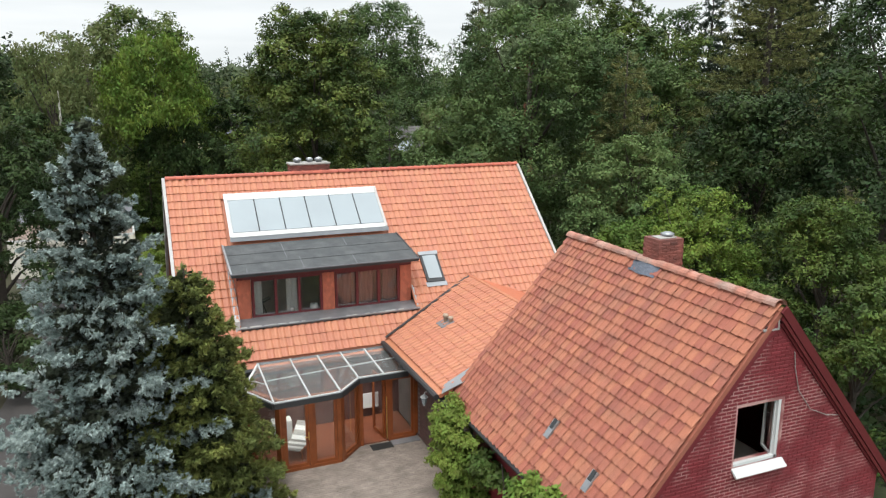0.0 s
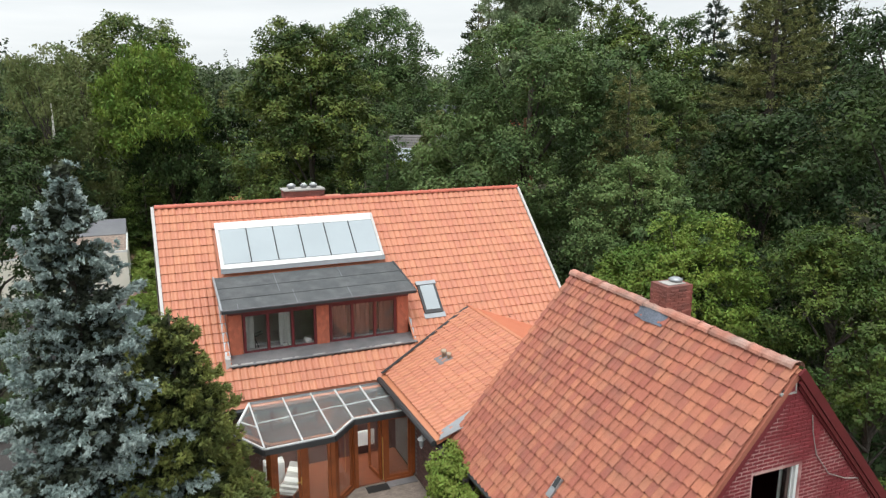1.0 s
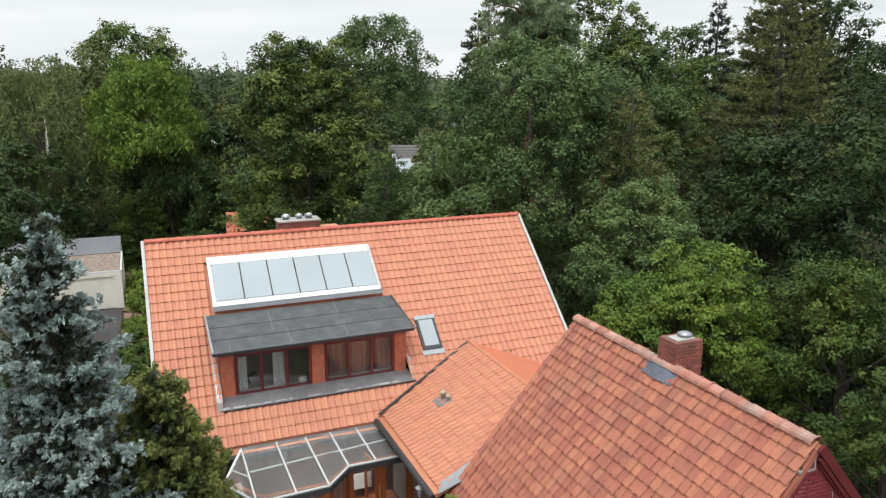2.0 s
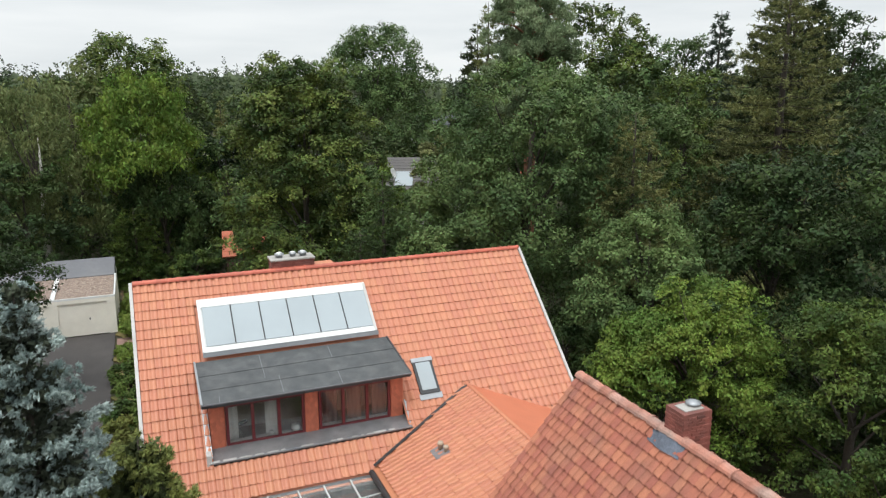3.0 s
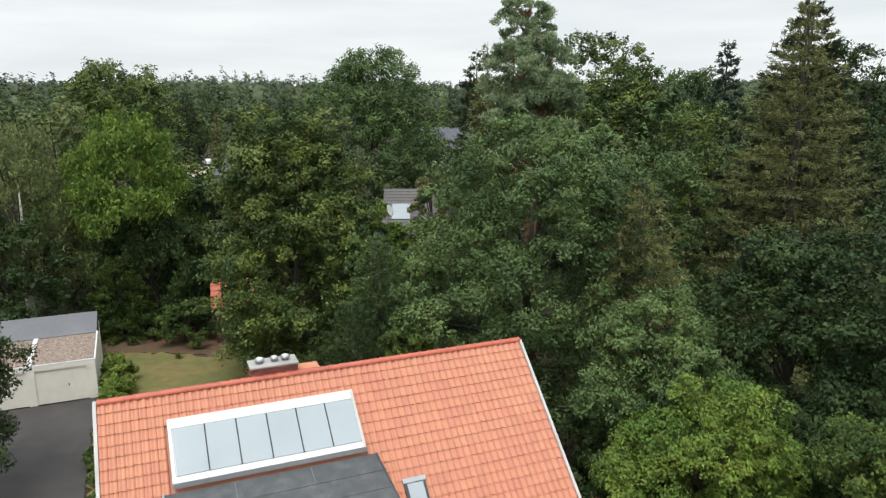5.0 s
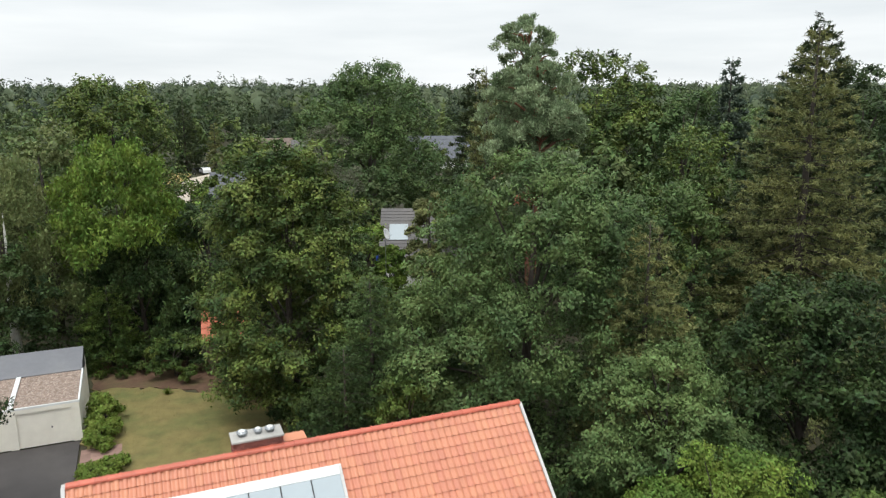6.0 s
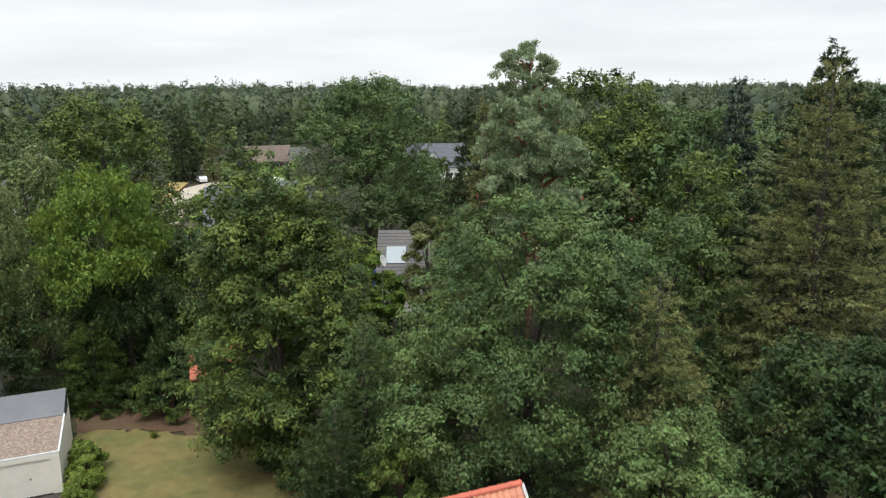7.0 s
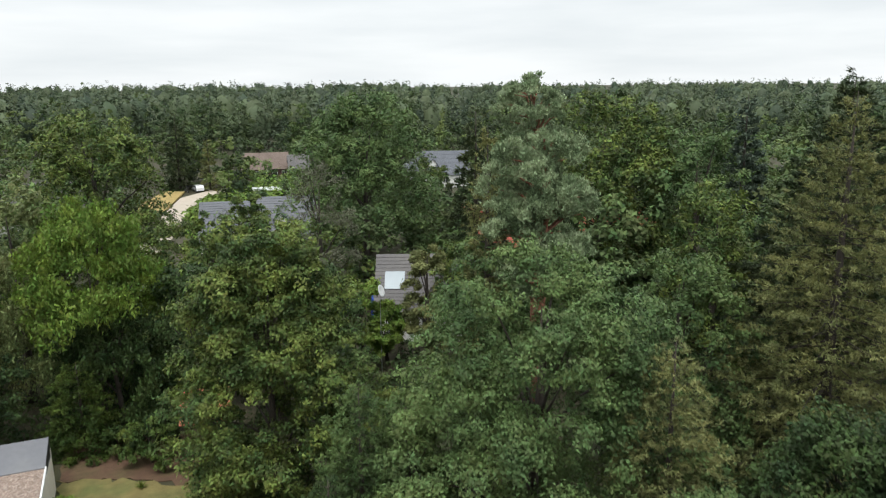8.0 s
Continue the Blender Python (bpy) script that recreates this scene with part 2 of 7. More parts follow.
L_CENTRE = leaf_mat("cool_green_leaves", (0.074, 0.120, 0.043), 0.38, 0.02, big=0.35, tips=(0.176, 0.244, 0.080))
L_LIME = leaf_mat("fresh_yellow_green_leaves", (0.11, 0.18, 0.034), 0.4, 0.02, big=0.6, tips=(0.235, 0.31, 0.054))
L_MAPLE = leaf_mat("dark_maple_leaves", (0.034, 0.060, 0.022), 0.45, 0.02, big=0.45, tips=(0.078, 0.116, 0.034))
L_BIRCH = leaf_mat("birch_leaves", (0.142, 0.18, 0.066), 0.4, 0.02, big=0.5, tips=(0.225, 0.24, 0.09))
L_SPRUCE = leaf_mat("dark_spruce_needles", (0.055, 0.078, 0.036), 0.4, 0.015, 0.15, 0.65, 0.5, tips=(0.105, 0.125, 0.05))
L_BROWNSPRUCE = leaf_mat("olive_brown_spruce_needles", (0.162, 0.175, 0.069), 0.4, 0.02, 0.2, 0.65, 0.5, tips=(0.275, 0.27, 0.10))
L_PINE = leaf_mat("pine_needles", (0.185, 0.245, 0.126), 0.4, 0.015, 0.2, 0.6, 0.9, tips=(0.42, 0.49, 0.28))
L_PINEDARK = leaf_mat("blue_green_spruce_needles", (0.07, 0.10, 0.07), 0.35, 0.015, 0.15, 0.6, 0.6, tips=(0.13, 0.165, 0.115))
# Paler, greyer green: the haze of distance is put into the leaf colour.
L_FAR = leaf_mat("haze_paled_forest_leaves", (0.096, 0.126, 0.07), 0.15, 0.015, 0.2, big=0.025, tips=(0.165, 0.20, 0.106))
L_GREY = leaf_mat("thin_grey_green_leaves", (0.12, 0.125, 0.075), 0.4, 0.02, tips=(0.15, 0.145, 0.1))
L_WOODS = leaf_mat("mixed_woodland_leaves", (0.074, 0.112, 0.046), 0.2, 0.025, 0.2, big=0.06, tips=(0.145, 0.18, 0.066))
L_WOODLIGHT = leaf_mat("light_woodland_leaves", (0.092, 0.136, 0.044), 0.2, 0.02, 0.2, big=0.07, tips=(0.2, 0.245, 0.078))
L_WOODDARK = leaf_mat("dark_woodland_leaves", (0.036, 0.06, 0.024), 0.2, 0.02, 0.15, big=0.07, tips=(0.08, 0.112, 0.038))
L_WOODFIR = leaf_mat("woodland_conifer_needles", (0.042, 0.062, 0.033), 0.2, 0.015, 0.1, big=0.08, tips=(0.08, 0.10, 0.046))
L_SHRUB = leaf_mat("shrub_leaves", (0.056, 0.094, 0.025), 0.45, 0.02, big=0.7, tips=(0.14, 0.19, 0.04))
# Undergrowth green, lowered so the colour holds deep shade under the trees.
L_SHADE = leaf_mat("shade_darkened_leaves", (0.034, 0.060, 0.020), 0.4, 0.02, big=0.4, tips=(0.09, 0.13, 0.04))
L_GRASS = leaf_mat("dry_grass_blades", (0.19, 0.17, 0.06), 0.2, 0.02, 0.3, big=0.4, tips=(0.25, 0.2, 0.08))
L_HEDGE = leaf_mat("light_hedge_leaves", (0.18, 0.25, 0.048), 0.35, 0.02, 0.3, big=0.8, tips=(0.28, 0.345, 0.07))
# Old yew needles with the crown's inner shade in their colour.
L_YEWDARK = leaf_mat("old_shade_dark_yew_needles", (0.06, 0.075, 0.03), 0.3, 0.01, 0.1, 0.7, 0.9, tips=(0.08, 0.095, 0.035))
M_CLAY = mat("pale_clay_pipe", (0.46, 0.36, 0.27), 0.7, vary=0.15)
L_FARDARK = leaf_mat("distant_conifer_needles", (0.055, 0.08, 0.051), 0.15, 0.015, 0.1, big=0.03, tips=(0.09, 0.12, 0.07))


# ---- building blocks ----
def mesh_from(name, verts, faces, material, smooth=False):
    me = bpy.data.meshes.new(name)
    me.from_pydata([tuple(v) for v in verts], [], [tuple(f) for f in faces])
    me.materials.append(material)
    if smooth:
        me.polygons.foreach_set("use_smooth", [True] * len(me.polygons))
    me.update()
    return me


def base(name, x, y, z=0.0, label="", category="", group="", kind=""):
    e = new(name)
    e.location = (x, y, z)
    return tagged(e, label, category, group, kind)


def hang(ob, parent):
    """Makes ob, built in world coordinates, a part of parent."""
    ob.parent = parent
    ob.matrix_parent_inverse = Matrix.Translation(parent.location).inverted() if parent.parent is None else Matrix.Identity(4)
    return ob


def part(name, bm, material, parent, label="", smooth=False, kind=""):
    """bm: a bmesh or a mesh, in world coordinates."""
    if isinstance(bm, bpy.types.Mesh):
        me = bm
    else:
        me = bpy.data.meshes.new(name)
        bmesh.ops.recalc_face_normals(bm, faces=bm.faces)
        bm.to_mesh(me)
        bm.free()
        me.materials.append(material)
        if smooth:
            me.polygons.foreach_set("use_smooth", [True] * len(me.polygons))
    ob = hang(new(name, me), parent) if parent else new(name, me)
    return tagged(ob, label, kind=kind)


def box(x0, x1, y0, y1, z0, z1, bm=None, bevel=0.0):
    bm = bm or bmesh.new()
    v = [bm.verts.new((x, y, z)) for z in (z0, z1) for x, y in ((x0, y0), (x1, y0), (x1, y1), (x0, y1))]
    fs = [bm.faces.new([v[i] for i in f]) for f in ((3, 2, 1, 0), (4, 5, 6, 7), (0, 1, 5, 4), (1, 2, 6, 5), (2, 3, 7, 6), (3, 0, 4, 7))]
    if bevel:
        bmesh.ops.bevel(bm, geom=list({e for f in fs for e in f.edges}), offset=bevel, segments=1, affect="EDGES")
    return bm


def bar(p, q, w, h, up=(0, 0, 1), bm=None):
    """A straight bar from p to q, w wide and h high, centred on its line."""
    bm = bm or bmesh.new()
    p, q, up = Vector(p), Vector(q), Vector(up)
    d = (q - p).normalized()
    s = d.cross(up).normalized()
    u = s.cross(d)
    v = [bm.verts.new(c + s * a * w / 2 + u * b * h / 2) for c in (p, q) for a, b in ((-1, -1), (1, -1), (1, 1), (-1, 1))]
    for f in ((3, 2, 1, 0), (4, 5, 6, 7), (0, 1, 5, 4), (1, 2, 6, 5), (2, 3, 7, 6), (3, 0, 4, 7)):
        bm.faces.new([v[i] for i in f])
    return bm


def prism(points, thick, bm=None):
    """A slab: a polygon of world points, given thickness against its normal."""
    bm = bm or bmesh.new()
    pts = [Vector(p) for p in points]
    n = (pts[1] - pts[0]).cross(pts[2] - pts[0]).normalized()
    a = [bm.verts.new(p) for p in pts]
    b = [bm.verts.new(p - n * thick) for p in pts]
    bm.faces.new(a)
    bm.faces.new(b[::-1])
    for i in range(len(pts)):
        j = (i + 1) % len(pts)
        bm.faces.new((a[i], b[i], b[j], a[j]))
    return bm


def tube(points, radii, sides=8, bm=None, cap=True):
    bm = bm or bmesh.new()
    rings = []
    pts = [Vector(p) for p in points]
    for i, p in enumerate(pts):
        d = (pts[min(i + 1, len(pts) - 1)] - pts[max(i - 1, 0)]).normalized()
        s = d.cross(Vector((0.31, 0.17, 0.93)) if abs(d.z) < 0.9 else Vector((1, 0, 0))).normalized()
        u = s.cross(d)
        r = radii[i] if isinstance(radii, (list, tuple)) else radii
        rings.append([bm.verts.new(p + (s * math.cos(a) + u * math.sin(a)) * r) for a in (2 * math.pi * k / sides for k in range(sides))])
    for a, b in zip(rings, rings[1:]):
        for k in range(sides):
            bm.faces.new((a[k], a[(k + 1) % sides], b[(k + 1) % sides], b[k]))
    if cap:
        bm.faces.new(rings[0][::-1])
        bm.faces.new(rings[-1])
    return bm


def pieces(name, me, places, parent, most=300):
    """Single pieces on one shared mesh: places are world matrices. Those past the limit are joined."""
    for m in places[:most]:
        ob = new(name, me)
        ob.parent = parent
        ob.matrix_parent_inverse = Matrix.Translation(parent.location).inverted() if parent.parent is None else Matrix.Identity(4)
        ob.matrix_basis = m
    rest = places[most:]
    if rest:
        co = np.array([v.co[:] for v in me.vertices])
        fs = [list(p.vertices) for p in me.polygons]
        verts, faces = [], []
        for m in rest:
            k = len(verts)
            a = np.array(m)
            verts.extend((co @ a[:3, :3].T + a[:3, 3]).tolist())
            faces.extend([[i + k for i in f] for f in fs])
        joined = mesh_from(name + "_field", verts, faces, me.materials[0], me.polygons[0].use_smooth)
        hang(tagged(new(name + "_field", joined), kind="stuff"), parent)


def axes(o, u, s):
    """The matrix with its origin at o, x along u and y along s."""
    u, s = Vector(u).normalized(), Vector(s).normalized()
    n = u.cross(s)
    m = Matrix((u, s, n)).transposed().to_4x4()
    m.translation = o
    return m


def pantile(name, w, length, material, wave=0.024, lift=0.028, old=False):
    """One pantile: x across, y down the slope, z out of the roof. old: a flatter pan with a sharp side lap."""
    prof = [(0.0, 0.35), (0.12, 0.85), (0.28, 1.0), (0.46, 0.85), (0.62, 0.4), (0.76, 0.06), (0.9, 0.0), (1.0, 0.2)]
    if old:
        prof = [(0.0, 0.62), (0.08, 0.95), (0.2, 1.0), (0.34, 0.78), (0.5, 0.46), (0.7, 0.32), (0.88, 0.34), (1.0, 0.1)]
    v, f = [], []
    for y, z in ((-0.05, 0.0), (length, lift), (length, lift - 0.022)):
        v += [(a * w * 1.04, y + (0.03 * b if y > 0 else 0), z + b * wave) for a, b in prof]
    n = len(prof)
    for r in range(2):
        f += [(r * n + i + n, r * n + i + n + 1, r * n + i + 1, r * n + i) for i in range(n - 1)]
    return mesh_from(name, v, f, material)


def tile_places(o, u, s, width, length, tw, tl, keep, seed, jitter=0.004):
    rnd = random.Random(seed)
    u, s = Vector(u).normalized(), Vector(s).normalized()
    n = u.cross(s)
    if n.z < 0:
        n = -n
    got = []
    for r in range(int(length / tl + 0.999)):
        for c in range(int(width / tw + 0.5)):
            p = Vector(o) + u * c * tw + s * r * tl + n * (0.02 + rnd.uniform(0, jitter))
            mid = p + u * tw / 2 + s * tl / 2
            if keep(mid):
                m = axes(p + u * tw, -u, s) @ pose(0, 0, 0, rnd.gauss(0, 0.35), rnd.gauss(0, 0.35), rnd.gauss(0, 0.3 if jitter < 0.01 else 0.8))
                got.append(m)
    return got


def cap_tile(name, length, r, material):
    """A half-round ridge tile along x, slightly wider at one end."""
    v, f, k = [], [], 7
    for x, rr in ((0.0, r), (length * 0.86, r * 0.93), (length * 0.87, r * 1.08), (length * 1.03, r * 1.1)):
        v += [(x, math.cos(a) * rr, math.sin(a) * rr * 0.8) for a in (math.pi * i / (k - 1) for i in range(k))]
    for q in range(3):
        f += [(q * k + i, q * k + i + 1, q * k + k + i + 1, q * k + k + i) for i in range(k - 1)]
    f.append(tuple(range(k)))
    return mesh_from(name, v, f, material)


def brick_mesh(name, l, h, d, material):
    """A brick: x along the wall, z up, its face at y = 0, with worn edges."""
    e = 0.006
    v = [(0, d, 0), (l, d, 0), (l, d, h), (0, d, h), (0, e, 0), (l, e, 0), (l, e, h), (0, e, h), (e, 0, e), (l - e, 0, e), (l - e, 0, h - e), (e, 0, h - e)]
    f = [(0, 1, 5, 4), (1, 2, 6, 5), (2, 3, 7, 6), (3, 0, 4, 7), (4, 5, 9, 8), (5, 6, 10, 9), (6, 7, 11, 10), (7, 4, 8, 11), (8, 9, 10, 11)]
    return mesh_from(name, v, f, material)


def brick_places(o, u, width, height, l, h, joint, keep, seed, halves=None):
    """Bricks in running bond on an upright wall; u runs along the wall with the outside to its right."""
    rnd = random.Random(seed)
    u = Vector(u).normalized()
    up = Vector((0, 0, 1))
    inn = up.cross(u)
    got = []
    for r in range(int(height / (h + joint))):
        for c in range(-1, int(width / (l + joint)) + 1):
            a = c * (l + joint) + (0.5 * (l + joint) if r % 2 else 0)
            z = r * (h + joint)
            fits = lambda s0, s1: s0 > -0.001 and s1 < width + 0.001 and all(keep(p_, q_) for p_ in (s0, s1) for q_ in (z, z + h))
            if not fits(a, a + l):
                if halves is None:
                    continue
                hl = l / 2 - joint / 2
                for s0 in (a, a + l - hl):
                    if fits(s0, s0 + hl):
                        m = Matrix((u, inn, up)).transposed().to_4x4()
                        m.translation = Vector(o) + u * s0 + up * z
                        halves.append(m)
                continue
            m = Matrix((u, inn, up)).transposed().to_4x4()
            m.translation = Vector(o) + u * a + up * z - inn * rnd.uniform(0.0, 0.003)
            got.append(m)
    return got


def ring(p, q, z0, z1, w, depth, bm=None):
    """A rectangular frame in one piece, standing between the floor points p and q."""
    bm = bm or bmesh.new()
    p, q, up = Vector(p), Vector(q), Vector((0, 0, 1))
    e = (q - p).normalized()
    n = e.cross(up) * depth / 2
    outer = [p + up * z0, q + up * z0, q + up * z1, p + up * z1]
    inner = [p + e * w + up * (z0 + w), q - e * w + up * (z0 + w), q - e * w + up * (z1 - w), p + e * w + up * (z1 - w)]
    v = [[bm.verts.new(c + s) for c in pts] for pts in (outer, inner) for s in (n, -n)]
    for i in range(4):
        j = (i + 1) % 4
        bm.faces.new((v[0][i], v[0][j], v[2][j], v[2][i]))
        bm.faces.new((v[1][j], v[1][i], v[3][i], v[3][j]))
        bm.faces.new((v[0][j], v[0][i], v[1][i], v[1][j]))
        bm.faces.new((v[2][i], v[2][j], v[3][j], v[3][i]))
    return bm


def window_unit(parent, o, u, width, height, panes, depth, fw, frame_mat, label="", name="window", opening=None):
    """A glazed unit on an upright plane: frame bars and one pane between each two mullions."""
    o, u, up = Vector(o), Vector(u).normalized(), Vector((0, 0, 1))
    out = u.cross(up)
    w = part(name, ring(o, o + u * width, 0, height, fw, depth), frame_mat, parent, label)
    for i in range(1, panes):
        c = o + u * width * i / panes
        part("mullion", bar(c + up * fw, c + up * (height - fw), depth, fw * 1.25, out), frame_mat, w)
    for i in range(panes):
        a, b = width * i / panes + fw * 0.5, width * (i + 1) / panes - fw * 0.5
        q = [o + u * a + up * fw * 0.4, o + u * b + up * fw * 0.4, o + u * b + up * (height - fw * 0.4), o + u * a + up * (height - fw * 0.4)]
        pane = part("pane", prism(q, 0.012), M_GLASS, w)
        pane.visible_shadow = False
    return w


# ---- ground ----
def sheet(name, points, z, material, label, category, thick=0.0, kind="structure", ragged=0.0):
    bm = bmesh.new()
    if ragged:
        rnd = random.Random(len(name))
        fine = []
        for (xa, ya), (xb, yb) in zip(points, points[1:] + points[:1]):
            k = max(1, int(math.hypot(xb - xa, yb - ya) / 0.5))
            fine += [(xa + (xb - xa) * i / k + rnd.uniform(-ragged, ragged), ya + (yb - ya) * i / k + rnd.uniform(-ragged, ragged)) for i in range(k)]
        points = fine
    if thick:
        prism([(x, y, z) for x, y in points], thick, bm)
    else:
        bm.faces.new([bm.verts.new((x, y, z)) for x, y in points])
    return tagged(part(name, bm, material, None), label, category, kind=kind)


def ground_sheet():
    """Fine round the plots, coarse to the horizon; slightly uneven."""
    xs = [-3500, -1500, -700, -300, -120] + list(range(-60, 101, 4)) + [160, 300, 700, 1500, 3500]
    ys = [-3000, -900, -300, -100, -40] + list(range(-20, 201, 4)) + [260, 400, 700, 1300, 2200, 4200]
    v, f = [], []
    for y in ys:
        for x in xs:
            d = math.hypot(x - 5, y - 10)
            z = -0.08
            if y > 58 or x < -9 or x > 17:
                z += 0.2 * noise.noise((x * 0.11, y * 0.11, 0.3))
            v.append((x, y, z + (min(d, 900) - 260) * 0.008 * (d > 260)))
    w = len(xs)
    for j in range(len(ys) - 1):
        f += [(j * w + i, j * w + i + 1, j * w + w + i + 1, j * w + w + i) for i in range(w - 1)]
    return tagged(new("ground", mesh_from("ground", v, f, M_SOIL, True)), "dark shaded forest floor with leaf litter", "ground", kind="structure")


ground_sheet()
patio = sheet("patio", [(1.6, 14.0), (7.7, 14.0), (7.74, 20.9), (5.75, 20.9), (4.96, 20.1), (1.6, 20.1)], -0.009, M_PATIO, "weathered exposed-aggregate courtyard paving in front of the conservatory", "patio", 0.06)
sheet("driveway", [(-7.2, 8.0), (-2.6, 8.0), (-1.4, 27.0), (-0.85, 37.0), (-0.85, 48.6), (-7.4, 48.6), (-5.6, 42.0), (-4.9, 34.0), (-5.6, 24.0)], 0.0, M_ASPHALT, "dark grey asphalt driveway leading to the garage", "driveway", 0.06)
sheet("lawn", [(-0.75, 33.9), (9.5, 33.9), (10.8, 44.0), (9.0, 50.0), (6.5, 52.2), (3.5, 54.6), (-0.65, 56.0)], 0.0, M_LAWN, "dry yellowing lawn behind the house", "lawn", 0.05, ragged=0.3)
sheet("flower_bed", [(-0.65, 56.02), (3.5, 54.62), (6.5, 52.22), (9.0, 50.02), (10.5, 46.0), (12.0, 50.0), (10.5, 56.5), (5.0, 60.5), (-0.65, 61.0)], -0.012, M_LEAFLITTER, "bare bed with reddish leaf litter", "flower bed", 0.05, ragged=0.3)
sheet("garden_strip", [(-0.8, 27.0), (0.9, 27.0), (0.9, 33.85), (-0.75, 33.85), (-0.8, 37.0)], 0.0, M_LEAFLITTER, "planted strip of bare soil beside the drive", "flower bed", 0.05)
slab = mesh_from("paving_slab", *(lambda b=box(0, 0.494, 0, 0.494, 0, 0.05): ([v.co[:] for v in b.verts], [[v.index for v in f.verts] for f in (b.verts.index_update(), b.faces)[1]]))(), M_PINKSLAB)
path = base("garden_path", 0.0, 45.9, label="short path of reddish paving slabs beside the lawn", category="path", kind="structure")
pieces("paving_slab", slab, [pose(-0.72 + i * 0.5, 45.2 + j * 0.5, 0.0, 0, 0, random.uniform(-1, 1)) for i in range(4) for j in range(4)], path)

# ---- main house ----
RX0, RX1, RY, RZ = 0.78, 14.98, 28.02, 7.92
TAN = 0.95
COS, SIN = 1 / math.hypot(1, TAN), TAN / math.hypot(1, TAN)
EY = 22.35


def roof_z(y):
    return RZ - TAN * abs(RY - y)


house = base("house", 7.9, 28.0, label="brick house with a steep orange clay-tiled roof and a long dormer", category="house")
for ya, yb, top in ((EY + 0.45, EY + 0.75, roof_z(EY + 0.6) - 0.25), (33.0, 33.3, roof_z(33.2) - 0.25)):
    part("wall", box(RX0 + 0.25, RX1 - 0.25, ya, yb, 0.0, top), M_BROWNBRICK, house, "brown brick")
for x in (RX0 + 0.2, RX1 - 0.5):
    g = [(x, EY + 0.45, 0), (x, 33.3, 0), (x, 33.3, roof_z(33.3) - 0.2), (x, RY, RZ - 0.2), (x, EY + 0.45, roof_z(EY + 0.45) - 0.2)]
    part("gable_wall", prism(g[::-1], 0.3), M_REDWOOD, house, "dark boarded gable")
rbm = bmesh.new()
gx, gyy = (RX0, 2.6, 8.72, RX1), (EY, 23.25, 25.5, RY)
top_v = {(i, j): rbm.verts.new((x, y, roof_z(y) - 0.02)) for i, x in enumerate(gx) for j, y in enumerate(gyy)}
for i in range(3):
    for j in range(3):
        if (i, j) != (1, 1):
            rbm.faces.new((top_v[i, j], top_v[i + 1, j], top_v[i + 1, j + 1], top_v[i, j + 1]))
low_f = bmesh.ops.extrude_face_region(rbm, geom=rbm.faces[:])
bmesh.ops.translate(rbm, vec=(0, 0.08, -0.1), verts=[v for v in low_f["geom"] if isinstance(v, bmesh.types.BMVert)])
roof = part("roof", rbm, M_TILE, house, "orange clay pantiles")
part("rear_roof", prism([(RX1, 33.7, roof_z(33.7) - 0.02), (RX0, 33.7, roof_z(33.7) - 0.02), (RX0, RY, RZ - 0.02), (RX1, RY, RZ - 0.02)], 0.14), M_TILE, house, "orange clay tiles")
for x in (RX0 - 0.05, RX1 + 0.05):
    for ya, yb in ((EY, RY), (33.7, RY)):
        part("verge_board", bar((x, ya, roof_z(ya) - 0.04), (x, yb, RZ - 0.02), 0.10, 0.26), M_GREYBOARD, house, "weathered pale grey verge board")
part("gutter", tube([(RX0, EY - 0.06, roof_z(EY) - 0.08), (7.2, EY - 0.06, roof_z(EY) - 0.08)], 0.075), M_DARKMETAL, house)
part("fascia", box(RX0, 7.3, EY + 0.02, EY + 0.06, roof_z(EY) - 0.33, roof_z(EY) - 0.12), M_DARKMETAL, house)


def skip_main(p):
    if 2.62 < p.x < 8.5 and 25.62 < p.y < 27.3:
        return False
    if 2.5 < p.x < 8.72 and 23.26 < p.y < 25.6:
        return False
    if 9.36 < p.x < 10.04 and 24.1 < p.y < 25.0:
        return False
    return p.y > EY + 0.06


M_PT = pantile("roof_tile", 0.225, 0.345, M_TILE, 0.046, 0.036)
front = tile_places((RX0 + 0.02, RY, RZ), (1, 0, 0), (0, -COS, -SIN), RX1 - RX0 - 0.02, (RY - EY) / COS, 0.225, 0.345, skip_main, 1)
front.sort(key=lambda m: m.translation.y > 23.4)

# dormer with flat felt roof
for xc in (2.62, 8.6):
    part("dormer_cheek", box(xc, xc + 0.1, 24.05, 25.4, 3.5, 5.25), M_SHINGLE, house, "red shingled dormer cheek")
D0, D1 = (23.40, 5.36), (25.66, 5.84)
droof = part("dormer_roof", prism([(2.38, D0[0], D0[1]), (8.76, D0[0], D0[1]), (8.70, D1[0], D1[1]), (2.38, D1[0], D1[1])], 0.10), M_FELT, house, "grey roofing felt with visible laps")
for x, ya, yb in ((4.35, 24.3, 25.64), (6.6, 24.9, 25.64), (4.75, 23.42, 24.3), (6.55, 23.42, 24.1), (2.9, 23.4, 23.7)):
    za, zb = (D0[1] + (y - D0[0]) * (D1[1] - D0[1]) / (D1[0] - D0[0]) for y in (ya, yb))
    part("felt_lap", bar((x, ya, za + 0.004), (x + 0.02, yb, zb + 0.004), 0.022, 0.012), M_GREYFELT, droof)
for yy in (24.1, 24.85):
    z = D0[1] + (yy - D0[0]) * (D1[1] - D0[1]) / (D1[0] - D0[0])
    part("felt_lap", bar((2.45, yy, z + 0.004), (8.8, yy + 0.05, z + 0.014), 0.06, 0.012), M_FELT, droof)
